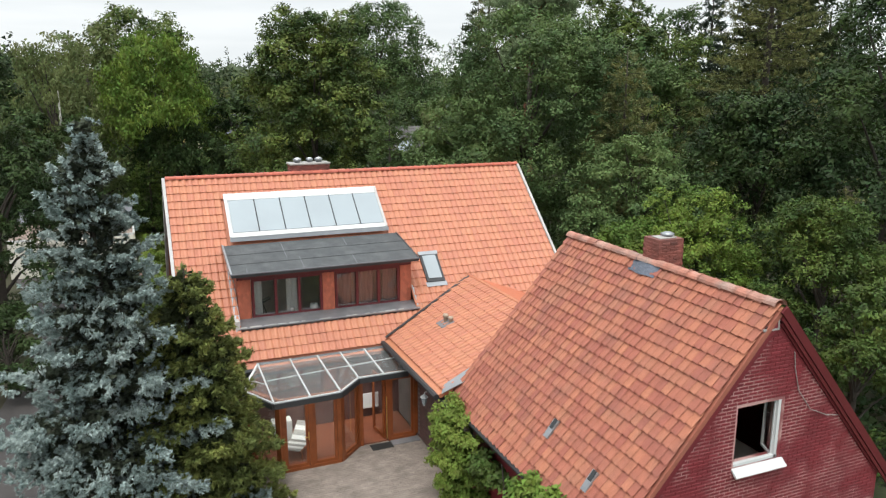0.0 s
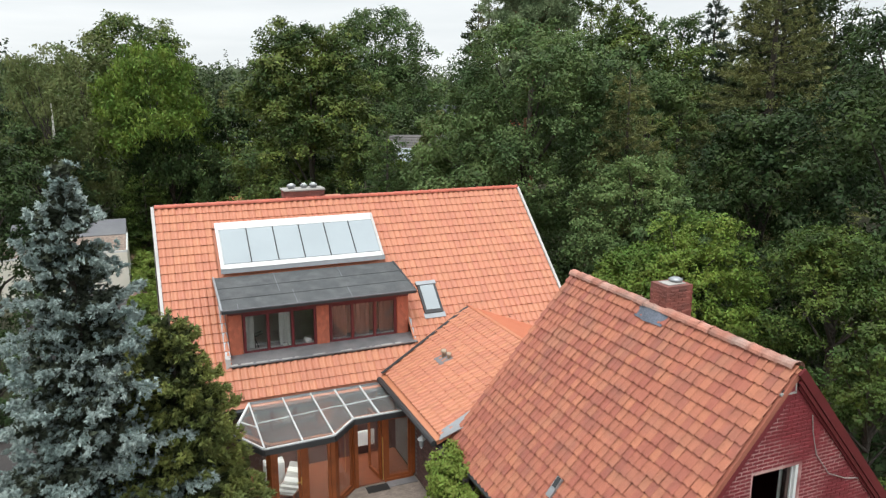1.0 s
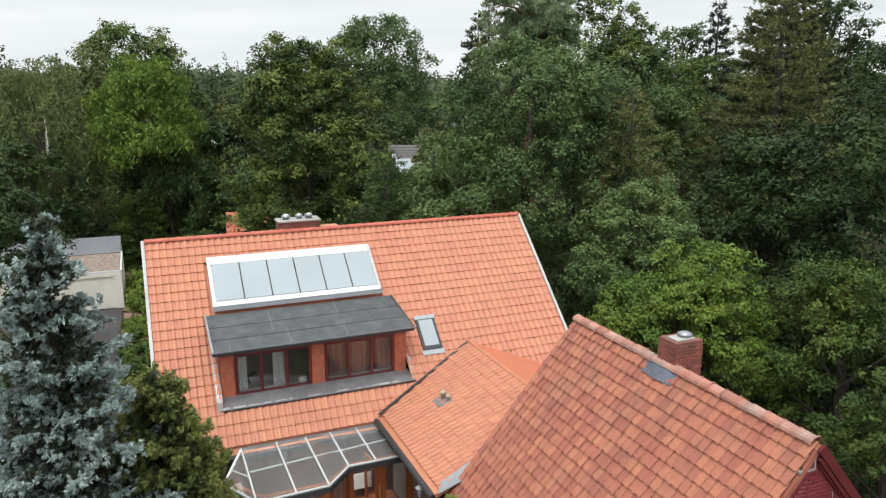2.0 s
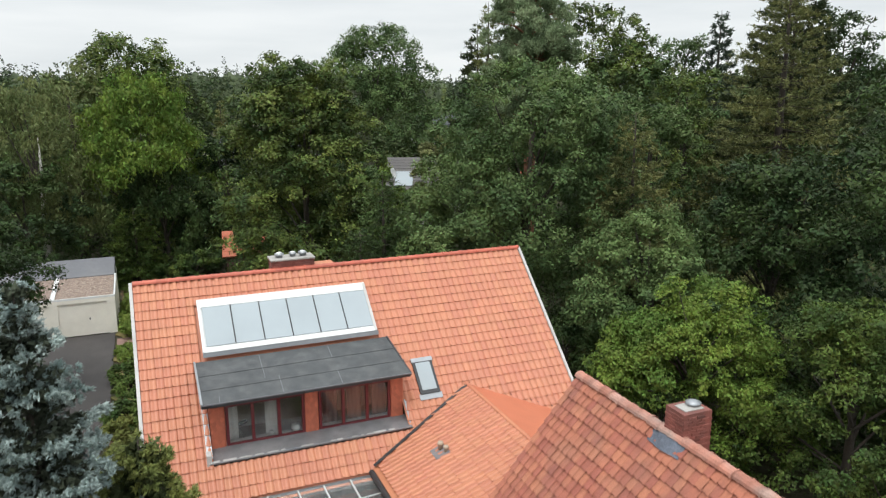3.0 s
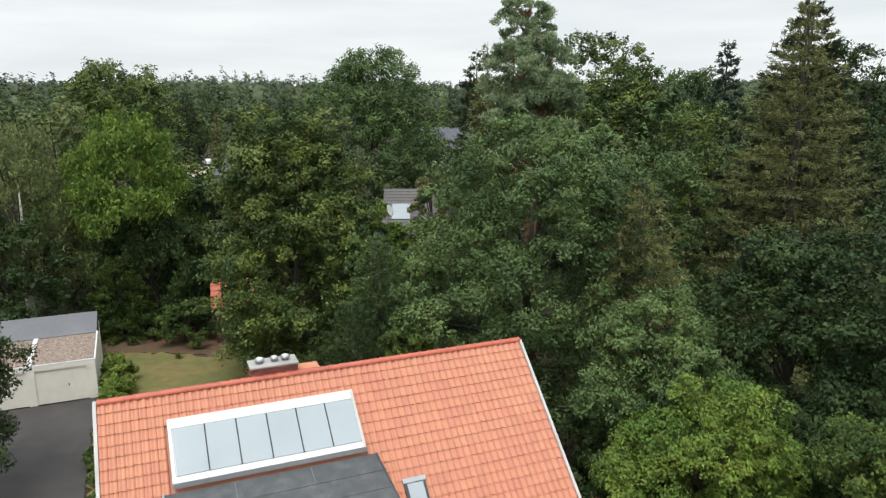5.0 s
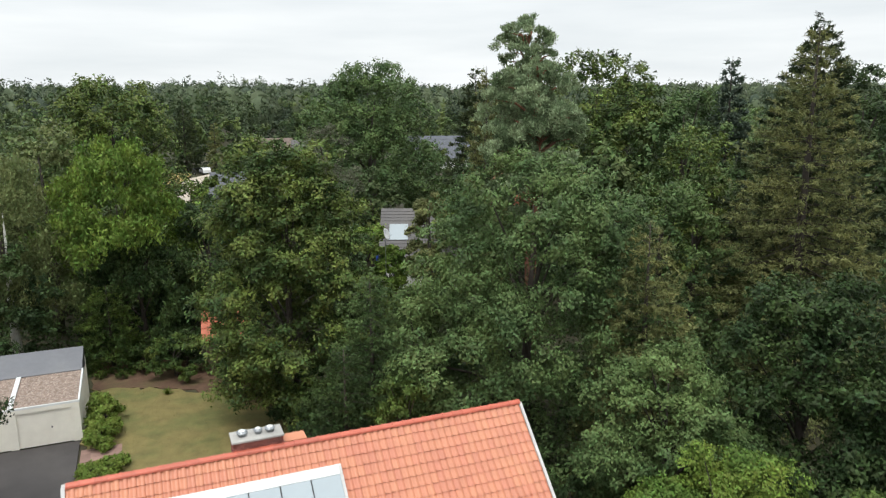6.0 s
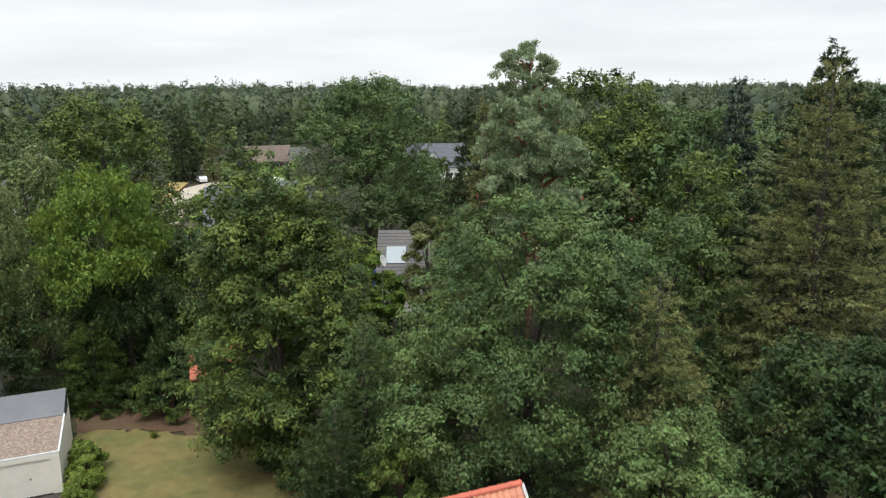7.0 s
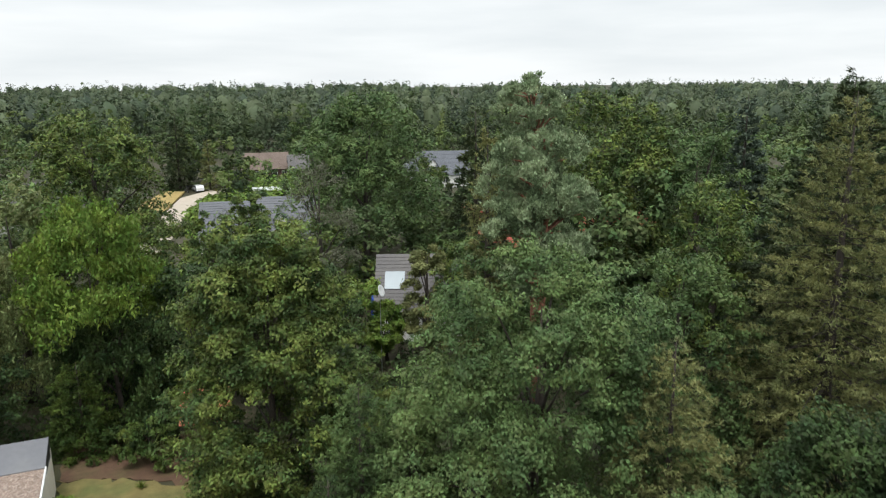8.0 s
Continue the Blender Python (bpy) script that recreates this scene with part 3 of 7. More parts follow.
part("fascia", box(2.40, 8.75, D0[0] - 0.03, D0[0], D0[1] - 0.12, D0[1] - 0.005), M_DARKMETAL, house)
part("drip_edge", bar((2.40, D0[0] - 0.045, D0[1] - 0.01), (8.78, D0[0] - 0.045, D0[1] - 0.01), 0.035, 0.035), M_GREYFELT, house)
part("side_flashing", bar((2.40, D0[0], D0[1] - 0.05), (2.40, D1[0], D1[1] - 0.02), 0.06, 0.14), M_ZINC, house)
part("side_flashing", bar((8.77, D0[0], D0[1] - 0.05), (8.71, D1[0], D1[1] - 0.02), 0.05, 0.10), M_DARKMETAL, house)
part("corner_flashing", box(2.42, 2.56, 23.26, 23.60, 3.45, 3.82), M_GREYBOARD, house, "pale zinc flashing")
part("step_flashing", prism([(8.72, 23.42, 3.62), (8.9, 23.42, 3.62), (8.86, 24.0, 4.2), (8.72, 24.0, 4.2)], 0.02), M_ZINC, house)
part("step_flashing", prism([(2.44, 23.42, 3.65), (2.6, 23.42, 3.65), (2.6, 25.3, 5.44), (2.44, 25.3, 5.44)], 0.02), M_ZINC, house)
part("lead_apron", prism([(2.5, 23.30, 3.57), (8.76, 23.30, 3.57), (8.76, 24.06, 3.66), (2.5, 24.06, 3.66)], 0.08), M_LEAD, house, "grey lead apron below the windows")
part("apron_edge", bar((2.5, 23.28, 3.555), (8.76, 23.28, 3.555), 0.09, 0.03), M_ZINC, house)
er = random.Random(5)
ex = 2.5
while ex < 8.6:  # crumbling pale paint along the apron's edge
    el = er.uniform(0.08, 0.4)
    if er.random() < 0.75:
        part("paint_flake", bar((ex, 23.30, 3.58), (min(ex + el, 8.74), 23.30 + er.uniform(-0.01, 0.01), 3.58), er.uniform(0.04, 0.12), 0.016), M_GREYBOARD, house)
    ex += el + er.uniform(0.02, 0.12)
part("dormer_head", box(2.62, 8.7, 24.02, 24.12, 4.98, 5.24), M_REDWOOD, house)
part("dormer_back_wall", box(2.7, 8.6, 26.6, 26.7, 2.6, 6.2), M_DARKROOM, house)
part("dormer_floor", box(2.7, 8.6, 24.1, 26.7, 2.9, 3.0), M_DARKROOM, house)
SC = mesh_from("shingle", [(0, 0, 0), (0.07, -0.01, -0.09), (0, -0.014, -0.19), (-0.07, -0.01, -0.09), (0, 0.01, 0), (0.07, 0.01, -0.09), (0, 0.01, -0.19), (-0.07, 0.01, -0.09)],
               [(0, 3, 2, 1), (0, 1, 5, 4), (1, 2, 6, 5), (2, 3, 7, 6), (3, 0, 4, 7)], M_SHINGLE)
for a, b in ((2.62, 3.06), (5.47, 5.89), (8.28, 8.7)):
    pier = part("pier", box(a, b, 24.03, 24.16, 3.55, 5.0), M_SHINGLE, house, "pier hung with red scale shingles")
    got = []
    for r in range(15):
        c = a + 0.07 + (0.07 if r % 2 else 0)
        while c < b - 0.05:
            got.append(pose(c, 24.02, 5.0 - r * 0.092))
            c += 0.14
    pieces("shingle", SC, got, pier)
window_unit(house, (3.08, 24.08, 3.62), (1, 0, 0), 2.38, 1.36, 3, 0.09, 0.085, M_WINRED, "oxblood timber window with three panes")
window_unit(house, (5.91, 24.08, 3.62), (1, 0, 0), 2.36, 1.36, 3, 0.09, 0.085, M_WINRED, "oxblood timber window with three panes")

for x in (6.1, 6.9, 7.75):
    cv = [(x + i * 0.06, 24.42 + 0.03 * math.sin(i * 2.1), z) for z in (3.0, 4.95) for i in range(9)]
    part("curtain", mesh_from("curtain", cv, [(i, i + 1, i + 10, i + 9) for i in range(8)], M_CURTAIN, True), M_CURTAIN, house, "drawn reddish curtain")


# Added pale sheets: a bright grey-blue reflection given the form of a curtain.
for x in (3.12, 4.3):
    cv = [(x + i * 0.045, 24.5 + 0.02 * math.sin(i * 2.3), z) for z in (3.0, 4.95) for i in range(9)]
    part("curtain", mesh_from("curtain", cv, [(i, i + 1, i + 10, i + 9) for i in range(8)], M_WHITE, True), M_WHITE, house, "pale pleated sheet added for the bright grey-blue patch in the pane")


def telescope(x, y, z):
    ob = base("telescope", x, y, z, "dark telescope on a tripod behind the dormer window", "telescope")
    for k in range(3):
        a = k * 2.094 + 0.4
        part("leg", tube([(x, y, z + 0.95), (x + 0.35 * math.cos(a), y + 0.25 * math.sin(a), z)], 0.02, 6), M_BLACK, ob)
    part("tube", tube([(x - 0.25, y, z + 0.92), (x + 0.25, y - 0.05, z + 1.15)], 0.06, 10), M_DARKMETAL, ob)


telescope(3.5, 24.6, 3.0)
for x, r in ((4.45, 0.09), (4.62, 0.07), (5.2, 0.16)):
    b = base("bowl", x, 24.3, 3.66, "white rounded bowl on the inner window sill", "bowl", "bowls on the sill")
    part("body", tube([(x, 24.3, 3.66), (x, 24.3, 3.70), (x, 24.3, 3.66 + r * 1.2)], [r * 0.5, r, r * 0.8], 12), M_WHITE, b, smooth=True)
part("inner_sill", box(3.0, 8.3, 24.14, 24.42, 3.58, 3.66), M_WHITE, house)

# long glazed band in the roof
S0, S1 = Vector((0, 25.76, 6.08)), Vector((0, 27.24, 7.36))
su = (S1 - S0).normalized()


def on_band(x, f, up=0.0):
    p = S0.lerp(S1, f)
    n = Vector((0, -su.z, su.y))
    return Vector((x, p.y, p.z)) + n * up


band = part("skylight_band", prism([on_band(2.72, 0), on_band(8.36, 0), on_band(8.36, 1), on_band(2.72, 1)], 0.14), M_WHITEPAINT, house, "long white-framed roof glazing with six pale panes")
part("top_flashing", prism([on_band(2.68, 0.86, 0.05), on_band(8.40, 0.86, 0.05), on_band(8.40, 1.02, 0.05), on_band(2.68, 1.02, 0.05)], 0.06), M_WHITEPAINT, band)
part("bottom_flashing", prism([on_band(2.68, -0.01, 0.05), on_band(8.40, -0.01, 0.05), on_band(8.40, 0.085, 0.05), on_band(2.68, 0.085, 0.05)], 0.06), M_WHITEPAINT, band)
part("lead_skirt", prism([on_band(2.68, -0.07, -0.06), on_band(8.44, -0.07, -0.06), on_band(8.44, -0.01, 0.03), on_band(2.68, -0.01, 0.03)], 0.02), M_ZINC, band)
for x in (2.73, 8.36):
    part("side_flashing", bar(on_band(x, 0.0, 0.03), on_band(x, 1.0, 0.03), 0.09, 0.07), M_WHITEPAINT if x < 5 else M_GREYBOARD, band)
pw = (8.34 - 2.80) / 6
for i in range(6):
    a, b = 2.80 + pw * i + 0.02, 2.80 + pw * (i + 1) - 0.02
    part("pane", prism([on_band(a, 0.10, 0.045), on_band(b, 0.10, 0.045), on_band(b, 0.855, 0.045), on_band(a, 0.855, 0.045)], 0.03), M_COLLECTOR, band)
    if i:
        part("glazing_bar", bar(on_band(a - 0.02, 0.09, 0.05), on_band(a - 0.02, 0.86, 0.05), 0.028, 0.03), M_BLACKGAP, band)


# roof window beside the dormer
def on_roof(x, y, up=0.0):
    return Vector((x, y - SIN * up, roof_z(y) + COS * up))


rw = part("roof_window", prism([on_roof(9.33, 24.08, 0.14), on_roof(10.03, 24.08, 0.14), on_roof(10.03, 24.98, 0.14), on_roof(9.33, 24.98, 0.14)], 0.2), M_DARKMETAL, house, "dark-framed roof window")
part("pane", prism([on_roof(9.42, 24.17, 0.155), on_roof(9.94, 24.17, 0.155), on_roof(9.94, 24.90, 0.155), on_roof(9.42, 24.90, 0.155)], 0.02), M_COLLECTOR, rw)
part("flashing", prism([on_roof(9.28, 23.94, 0.10), on_roof(10.08, 23.94, 0.10), on_roof(10.08, 24.09, 0.10), on_roof(9.28, 24.09, 0.10)], 0.02), M_ZINC, rw)
part("head", prism([on_roof(9.30, 24.92, 0.165), on_roof(10.06, 24.92, 0.165), on_roof(10.06, 25.03, 0.165), on_roof(9.30, 25.03, 0.165)], 0.1), M_ZINC, rw)

# chimney of the main house, behind the ridge
mch = part("chimney", box(5.34, 6.84, 28.10, 28.80, 6.6, 8.26), M_CHIMBRICK, house, "brown brick chimney with three pots")
part("cap_slab", box(5.30, 6.88, 28.06, 28.84, 8.26, 8.33, bevel=0.015), M_CONCRETE, mch)
for x, rr_ in ((5.66, 0.15), (6.14, 0.12), (6.5, 0.14)):
    pot_ = part("chimney_pot", tube([(x, 28.45, 8.33), (x, 28.45, 8.40), (x, 28.45, 8.41), (x, 28.45, 8.47), (x, 28.45, 8.45), (x, 28.45, 8.41)], [rr_ * 0.8, rr_ * 0.8, rr_ * 1.1, rr_ * 1.1, rr_ * 0.85, rr_ * 0.8], 14), M_ZINC, mch, "grey metal cowl", True)
    part("cover", tube([(x, 28.45, 8.47), (x, 28.45, 8.50), (x, 28.45, 8.52)], [rr_ * 0.75, rr_ * 0.7, rr_ * 0.3], 12), M_WHITEPAINT, pot_, "white cover plate", True)
part("neighbour_shaft", box(6.9, 7.6, 28.25, 28.8, 6.8, 7.98), M_TILE, house, "low tile-clad shaft")

# ---- connecting wing ----
CX, CZ, CWX, CWZ, CEX, CEZ = 11.05, 4.30, 7.18, 2.80, 14.6, 3.05
wing = base("connecting_wing", 11.0, 20.5, label="low brick wing with an orange tiled roof joining house and outbuilding", category="house")
wwall = part("wall", box(7.75, 14.2, 16.8, 22.9, 0, 2.75), M_JOINT, wing, "brown clinker brick wall")
part("soffit", box(7.25, 7.8, 17.0, 22.3, 2.55, 2.62), M_DARKMETAL, wing)
wroof = part("roof", prism([(CX, 24.4, CZ), (CWX, 24.0, CWZ), (CWX, 17.66, CWZ), (7.95, 17.66, CWZ + 0.298), (7.95, 16.4, CWZ + 0.298), (CX, 16.4, CZ)], 0.12), M_TILE, wing, "orange clay pantiles")
part("sheet_roof", prism([(CX, 24.6, CZ + 0.02), (CX, 16.4, CZ + 0.02), (CEX + 0.6, 16.4, CEZ - 0.2), (CEX + 0.6, 24.6, CEZ - 0.2)], 0.10), M_SHEET, wing, "smooth orange coated sheet roofing")
part("gutter", tube([(CWX - 0.09, 22.4, CWZ - 0.03), (CWX - 0.09, 17.6, CWZ - 0.03)], 0.085), M_DARKMETAL, wing)
part("valley_flashing", bar((7.2, 22.45, 2.93), (CX, 24.05, CZ + 0.06), 0.11, 0.02), M_DARKMETAL, wing, "dark lead valley")
part("valley_flashing", bar((CX + 0.1, 24.22, CZ + 0.03), (14.7, 22.92, 3.12), 0.06, 0.02), M_DARKMETAL, wing, "dark lead valley")
part("valley_flashing", prism([(7.45, 17.9, 2.98), (7.2, 17.5, 2.9), (8.2, 17.4, 3.32), (8.3, 17.95, 3.36)], 0.02), M_ZINC, wing, "bright zinc valley sheet")
vent = part("vent_pipe", tube([(9.0, 21.5, 3.4), (9.0, 21.5, 3.72), (9.0, 21.5, 3.74), (9.0, 21.5, 3.82)], [0.07, 0.07, 0.11, 0.08], 10), M_CLAY, wing, "two pale clay vent pipes", True)
part("vent_pipe", tube([(9.08, 21.25, 3.4), (9.08, 21.25, 3.70), (9.08, 21.25, 3.72), (9.08, 21.25, 3.79)], [0.06, 0.06, 0.09, 0.07], 10), M_CLAY, wing, "", True)
part("vent_flashing", prism([(8.72, 21.1, 3.48), (9.16, 21.1, 3.65), (9.16, 21.68, 3.65), (8.72, 21.68, 3.48)], 0.02), M_LEAD, wing)
part("downpipe", tube([(7.66, 17.55, 2.7), (7.66, 17.55, 0.0)], 0.05), M_ZINC, wing)

# ---- outbuilding ----
BRX, BZ, BT = 11.28, 7.02, 1.16
BY0, BY1, BEX, BEX2 = 10.02, 17.66, 7.5, 15.0
BC, BS = 1 / math.hypot(1, BT), BT / math.hypot(1, BT)
barn = base("outbuilding", BRX, 13.8, label="old outbuilding with weathered clay roof and red painted gable", category="house")


def barn_z(x):
    return BZ - BT * abs(BRX - x)


y = BY1 - 0.4
part("gable_wall", prism([(7.85, y, 0), (14.7, y, 0), (14.7, y, barn_z(14.7) - 0.12), (BRX, y, BZ - 0.12), (7.85, y, barn_z(7.85) - 0.12)], 0.25), M_BROWNBRICK, barn)
for xa in (7.85, 14.45):
    part("wall", box(xa, xa + 0.25, BY0 + 0.35, BY1 - 0.3, 0, barn_z(7.85) - 0.16), M_REDBRICK, barn)
# the gable that faces the drive: wall with a window opening and a small triangular light
WX0, WX1, WZ0, WZ1 = 10.42, 11.56, 3.80, 5.06
gy = BY0 + 0.05
bmg = bmesh.new()
for pts in ([(7.85, 0), (14.7, 0), (14.7, barn_z(14.7) - 0.12), (BRX + (BZ - 0.12 - WZ0) / BT, WZ0), (BRX - (BZ - 0.12 - WZ0) / BT, WZ0), (7.85, barn_z(7.85) - 0.12)],
            [(7.85, WZ0), (WX0, WZ0), (WX0, WZ1), (BRX - (BZ - 0.12 - WZ1) / BT, WZ1), (BRX - (BZ - 0.12 - WZ0) / BT, WZ0)][1:],
            [(WX1, WZ0), (BRX + (BZ - 0.12 - WZ0) / BT, WZ0), (BRX + (BZ - 0.12 - WZ1) / BT, WZ1), (WX1, WZ1)],
            [(BRX - (BZ - 0.12 - WZ1) / BT, WZ1), (BRX + (BZ - 0.12 - WZ1) / BT, WZ1), (BRX, BZ - 0.12)]):
    prism([(x, gy, z) for x, z in pts], 0.24, bmg)
gable = part("painted_gable", bmg, M_REDJOINT, barn, "red painted brick gable with pale worn joints")
part("lining", box(10.1, 12.3, 11.9, 12.0, 3.2, 5.3, box(10.1, 10.2, 10.5, 12.0, 3.2, 5.3, box(10.1, 12.3, 10.5, 12.0, 3.1, 3.2))), M_DARKROOM, barn)
gwin = part("window", bar((WX0, gy + 0.03, WZ0 + 0.03), (WX1, gy + 0.03, WZ0 + 0.03), 0.08, 0.06), M_WHITEPAINT, barn, "open casement window with a white frame")
part("window_jamb", bar((WX1 - 0.05, gy + 0.03, WZ0), (WX1 - 0.05, gy + 0.03, WZ1), 0.07, 0.08, (0, 1, 0)), M_WHITEPAINT, gwin)
part("window_jamb", bar((WX0 + 0.02, gy + 0.06, WZ0), (WX0 + 0.02, gy + 0.06, WZ1), 0.03, 0.06, (0, 1, 0)), M_REDWOOD, gwin)
sx, sy = WX1 - 0.08, gy + 0.05
bms = ring((sx, sy, 0), (sx + 0.16, sy + 0.42, 0), WZ0 + 0.02, WZ1 - 0.01, 0.05, 0.05)
sash = part("sash", bms, M_WHITEPAINT, gwin, "white casement sash swung open")
part("pane", prism([(sx + 0.01, sy + 0.02, WZ0 + 0.06), (sx + 0.15, sy + 0.4, WZ0 + 0.06), (sx + 0.15, sy + 0.4, WZ1 - 0.05), (sx + 0.01, sy + 0.02, WZ1 - 0.05)], 0.008), M_GLASS, sash).visible_shadow = False
part("window_sill", prism([(WX0 - 0.03, gy - 0.16, WZ0 - 0.17), (WX1 + 0.16, gy - 0.16, WZ0 - 0.17), (WX1 + 0.16, gy + 0.04, WZ0 + 0.0), (WX0 - 0.03, gy + 0.04, WZ0 + 0.0)], 0.04), M_WHITEPAINT, gwin, "pale metal sill")
tw = part("gable_light", prism([(10.92, gy - 0.012, 6.62), (11.22, gy - 0.012, 6.62), (11.20, gy - 0.012, 6.86)], 0.03), M_BLACKGAP, barn, "small triangular opening")
part("light_trim", bar((10.86, gy - 0.02, 6.60), (11.25, gy - 0.02, 6.60), 0.05, 0.04, bm=bar((11.23, gy - 0.02, 6.60), (11.20, gy - 0.02, 6.90), 0.03, 0.05, (0, 1, 0))), M_CONCRETE, tw)
for xe in (7.95, 14.6):
    part("verge_mortar", bar((BRX, gy - 0.016, BZ - 0.21), (xe, gy - 0.016, barn_z(xe) - 0.21), 0.05, 0.17), M_REDBRICK, gable, "red painted mortar under the tiles")
for sgn, xe in ((1, BEX2),):
    a, b = Vector((BRX, BY0 - 0.03, BZ - 0.02)), Vector((xe, BY0 - 0.03, barn_z(xe) - 0.02))
    part("barge_board", bar(a, b, 0.05, 0.17), M_REDWOOD, barn, "dark red barge board")
    part("barge_strip", bar(a + Vector((0, 0.02, -0.2)), b + Vector((0, 0.02, -0.2)), 0.05, 0.07), M_REDWOOD, barn)
cable = part("cable", tube([(11.74, gy - 0.03, 6.05), (11.80, gy - 0.03, 5.7), (11.96, gy - 0.03, 5.2), (12.35, gy - 0.03, 4.72), (12.85, gy - 0.03, 4.50), (13.4, gy - 0.03, 4.40)], 0.009, 6), M_CONCRETE, barn, "loose pale cable")
broof = part("roof", prism([(BEX, BY1, barn_z(BEX)), (BEX, BY0, barn_z(BEX)), (BRX, BY0, BZ), (BRX, BY1, BZ)], 0.10,
                           prism([(BEX2, BY0, barn_z(BEX2)), (BEX2, BY1, barn_z(BEX2)), (BRX, BY1, BZ), (BRX, BY0, BZ)], 0.10)), M_OLDTILE, barn, "weathered clay pantiles")
part("gutter", tube([(BEX - 0.06, BY1, barn_z(BEX) - 0.04), (BEX - 0.06, BY0, barn_z(BEX) - 0.04)], 0.07), M_DARKMETAL, barn)
for x, y in ((8.22, 13.3), (8.0, 11.4)):
    f = part("roof_vent", prism([(x - 0.2, y - 0.09, barn_z(x - 0.2) + 0.17), (x - 0.2, y + 0.09, barn_z(x - 0.2) + 0.17), (x + 0.1, y + 0.09, barn_z(x + 0.1) + 0.20), (x + 0.1, y - 0.09, barn_z(x + 0.1) + 0.20)][::-1], 0.06), M_ZINC, barn, "small roof light")
    part("pane", prism([(x - 0.06, y - 0.06, barn_z(x - 0.06) + 0.205), (x - 0.06, y + 0.06, barn_z(x - 0.06) + 0.205), (x + 0.09, y + 0.06, barn_z(x + 0.09) + 0.22), (x + 0.09, y - 0.06, barn_z(x + 0.09) + 0.22)][::-1], 0.01), M_BLACKGAP, f)
bch = part("chimney", box(11.24, 11.96, 13.72, 14.30, 6.2, 7.64), M_CHIMBRICK, barn, "old brick chimney with crumbling mortar")
part("cap_slab", box(11.36, 11.86, 13.83, 14.19, 7.64, 7.66, bevel=0.008), M_CONCRETE, bch)
part("cowl", tube([(11.74, 14.05, 7.68), (11.74, 14.05, 7.72), (11.74, 14.05, 7.76)], [0.16, 0.17, 0.07], 14), M_ZINC, bch, "flat zinc cowl", True)
lv, lf_ = [], []
for i in range(7):
    for j in range(10):
        x, y = 10.98 + i * 0.05, 13.55 + j * 0.11
        nz = noise.noise((x * 9, y * 9, 2.0))
        lv.append((x + 0.03 * nz - 0.05 * math.sin(j * 0.35), y, barn_z(x) + 0.115 + 0.05 * nz))
for i in range(6):
    lf_ += [(i * 10 + j, i * 10 + j + 10, i * 10 + j + 11, i * 10 + j + 1) for j in range(9)]
part("lead_flashing", mesh_from("lead_flashing", lv, lf_, M_CRUMPLED), M_CRUMPLED, barn, "crumpled blue-grey lead flashing")

# ---- conservatory ----
cons = base("conservatory", 5.2, 21.0, label="timber conservatory with a white-barred glass roof", category="conservatory")
FL = [(2.45, 21.2), (3.16, 20.10), (4.96, 20.10), (5.75, 20.86), (7.70, 20.86)]
GU = [(2.28, 20.98), (2.96, 19.72), (4.93, 19.80), (5.70, 20.62), (7.34, 20.62)]
GZ, BZK, BYK = 2.40, 2.62, 22.42
part("floor", prism([(x, y, 0.03) for x, y in FL] + [(7.7, 22.8, 0.03), (2.45, 22.8, 0.03)], 0.05), M_TERRAFLOOR, cons, "terracotta floor")


def glazed(parent, p, q, spec, name="glazed_panel", lab=""):
    """A storey-high timber panel from p to q, split in leaves at the given shares."""
    p, q = Vector((*p, 0.0)), Vector((*q, 0.0))
    d = (q - p)
    out = d.normalized().cross(Vector((0, 0, 1)))
    w = part(name, bar(p + Vector((0, 0, 2.24)), q + Vector((0, 0, 2.24)), 0.12, 0.16), M_OAK, parent, lab)
    part("threshold", bar(p + Vector((0, 0, 0.05)), q + Vector((0, 0, 0.05)), 0.12, 0.10), M_OAK, w)
    for s in spec:
        c = p + d * s
        part("post", bar(c + Vector((0, 0, 0.1)), c + Vector((0, 0, 2.16)), 0.13, 0.12, out), M_OAK, w)
    for a, b in zip(spec, spec[1:]):
        a, b = p + d * a, p + d * b
        e = (b - a).normalized()
        a, b = a + e * 0.07, b - e * 0.07
        lf = ring(a, b, 0.10, 2.15, 0.085, 0.07)
        part("leaf", lf, M_OAK, w)
        z = Vector((0, 0, 1))
        part("pane", prism([a + e * 0.08 + z * 0.26, b - e * 0.08 + z * 0.26, b - e * 0.08 + z * 2.06, a + e * 0.08 + z * 2.06], 0.012), M_GLASS, w).visible_shadow = False
    return w


glazed(cons, FL[0], FL[1], (0, 1))
g1 = glazed(cons, FL[1], FL[2], (0.02, 0.5, 0.98), lab="pair of glazed timber leaves")
part("handle", bar((3.98, 19.99, 1.05), (3.86, 19.99, 1.05), 0.03, 0.03, bm=bar((3.98, 20.01, 0.95), (3.98, 20.01, 1.2), 0.03, 0.02, (0, 1, 0))), M_BRASS, g1, "brass lever handle")
glazed(cons, FL[2], FL[3], (0.04, 0.96))
# doorway with its leaf swung inwards, and a fixed panel beside it
glazed(cons, (6.72, 20.86), (7.66, 20.86), (0, 1))
part("door_frame", bar((5.75, 20.86, 2.24), (6.72, 20.86, 2.24), 0.12, 0.16, bm=bar((5.82, 20.86, 0), (5.82, 20.86, 2.3), 0.13, 0.12, (0, 1, 0))), M_OAK, cons)
dl = ring((6.62, 20.9, 0), (6.5, 21.75, 0), 0.08, 2.13, 0.11, 0.06)
door = part("door", dl, M_OAK, cons, "glazed timber door standing open")
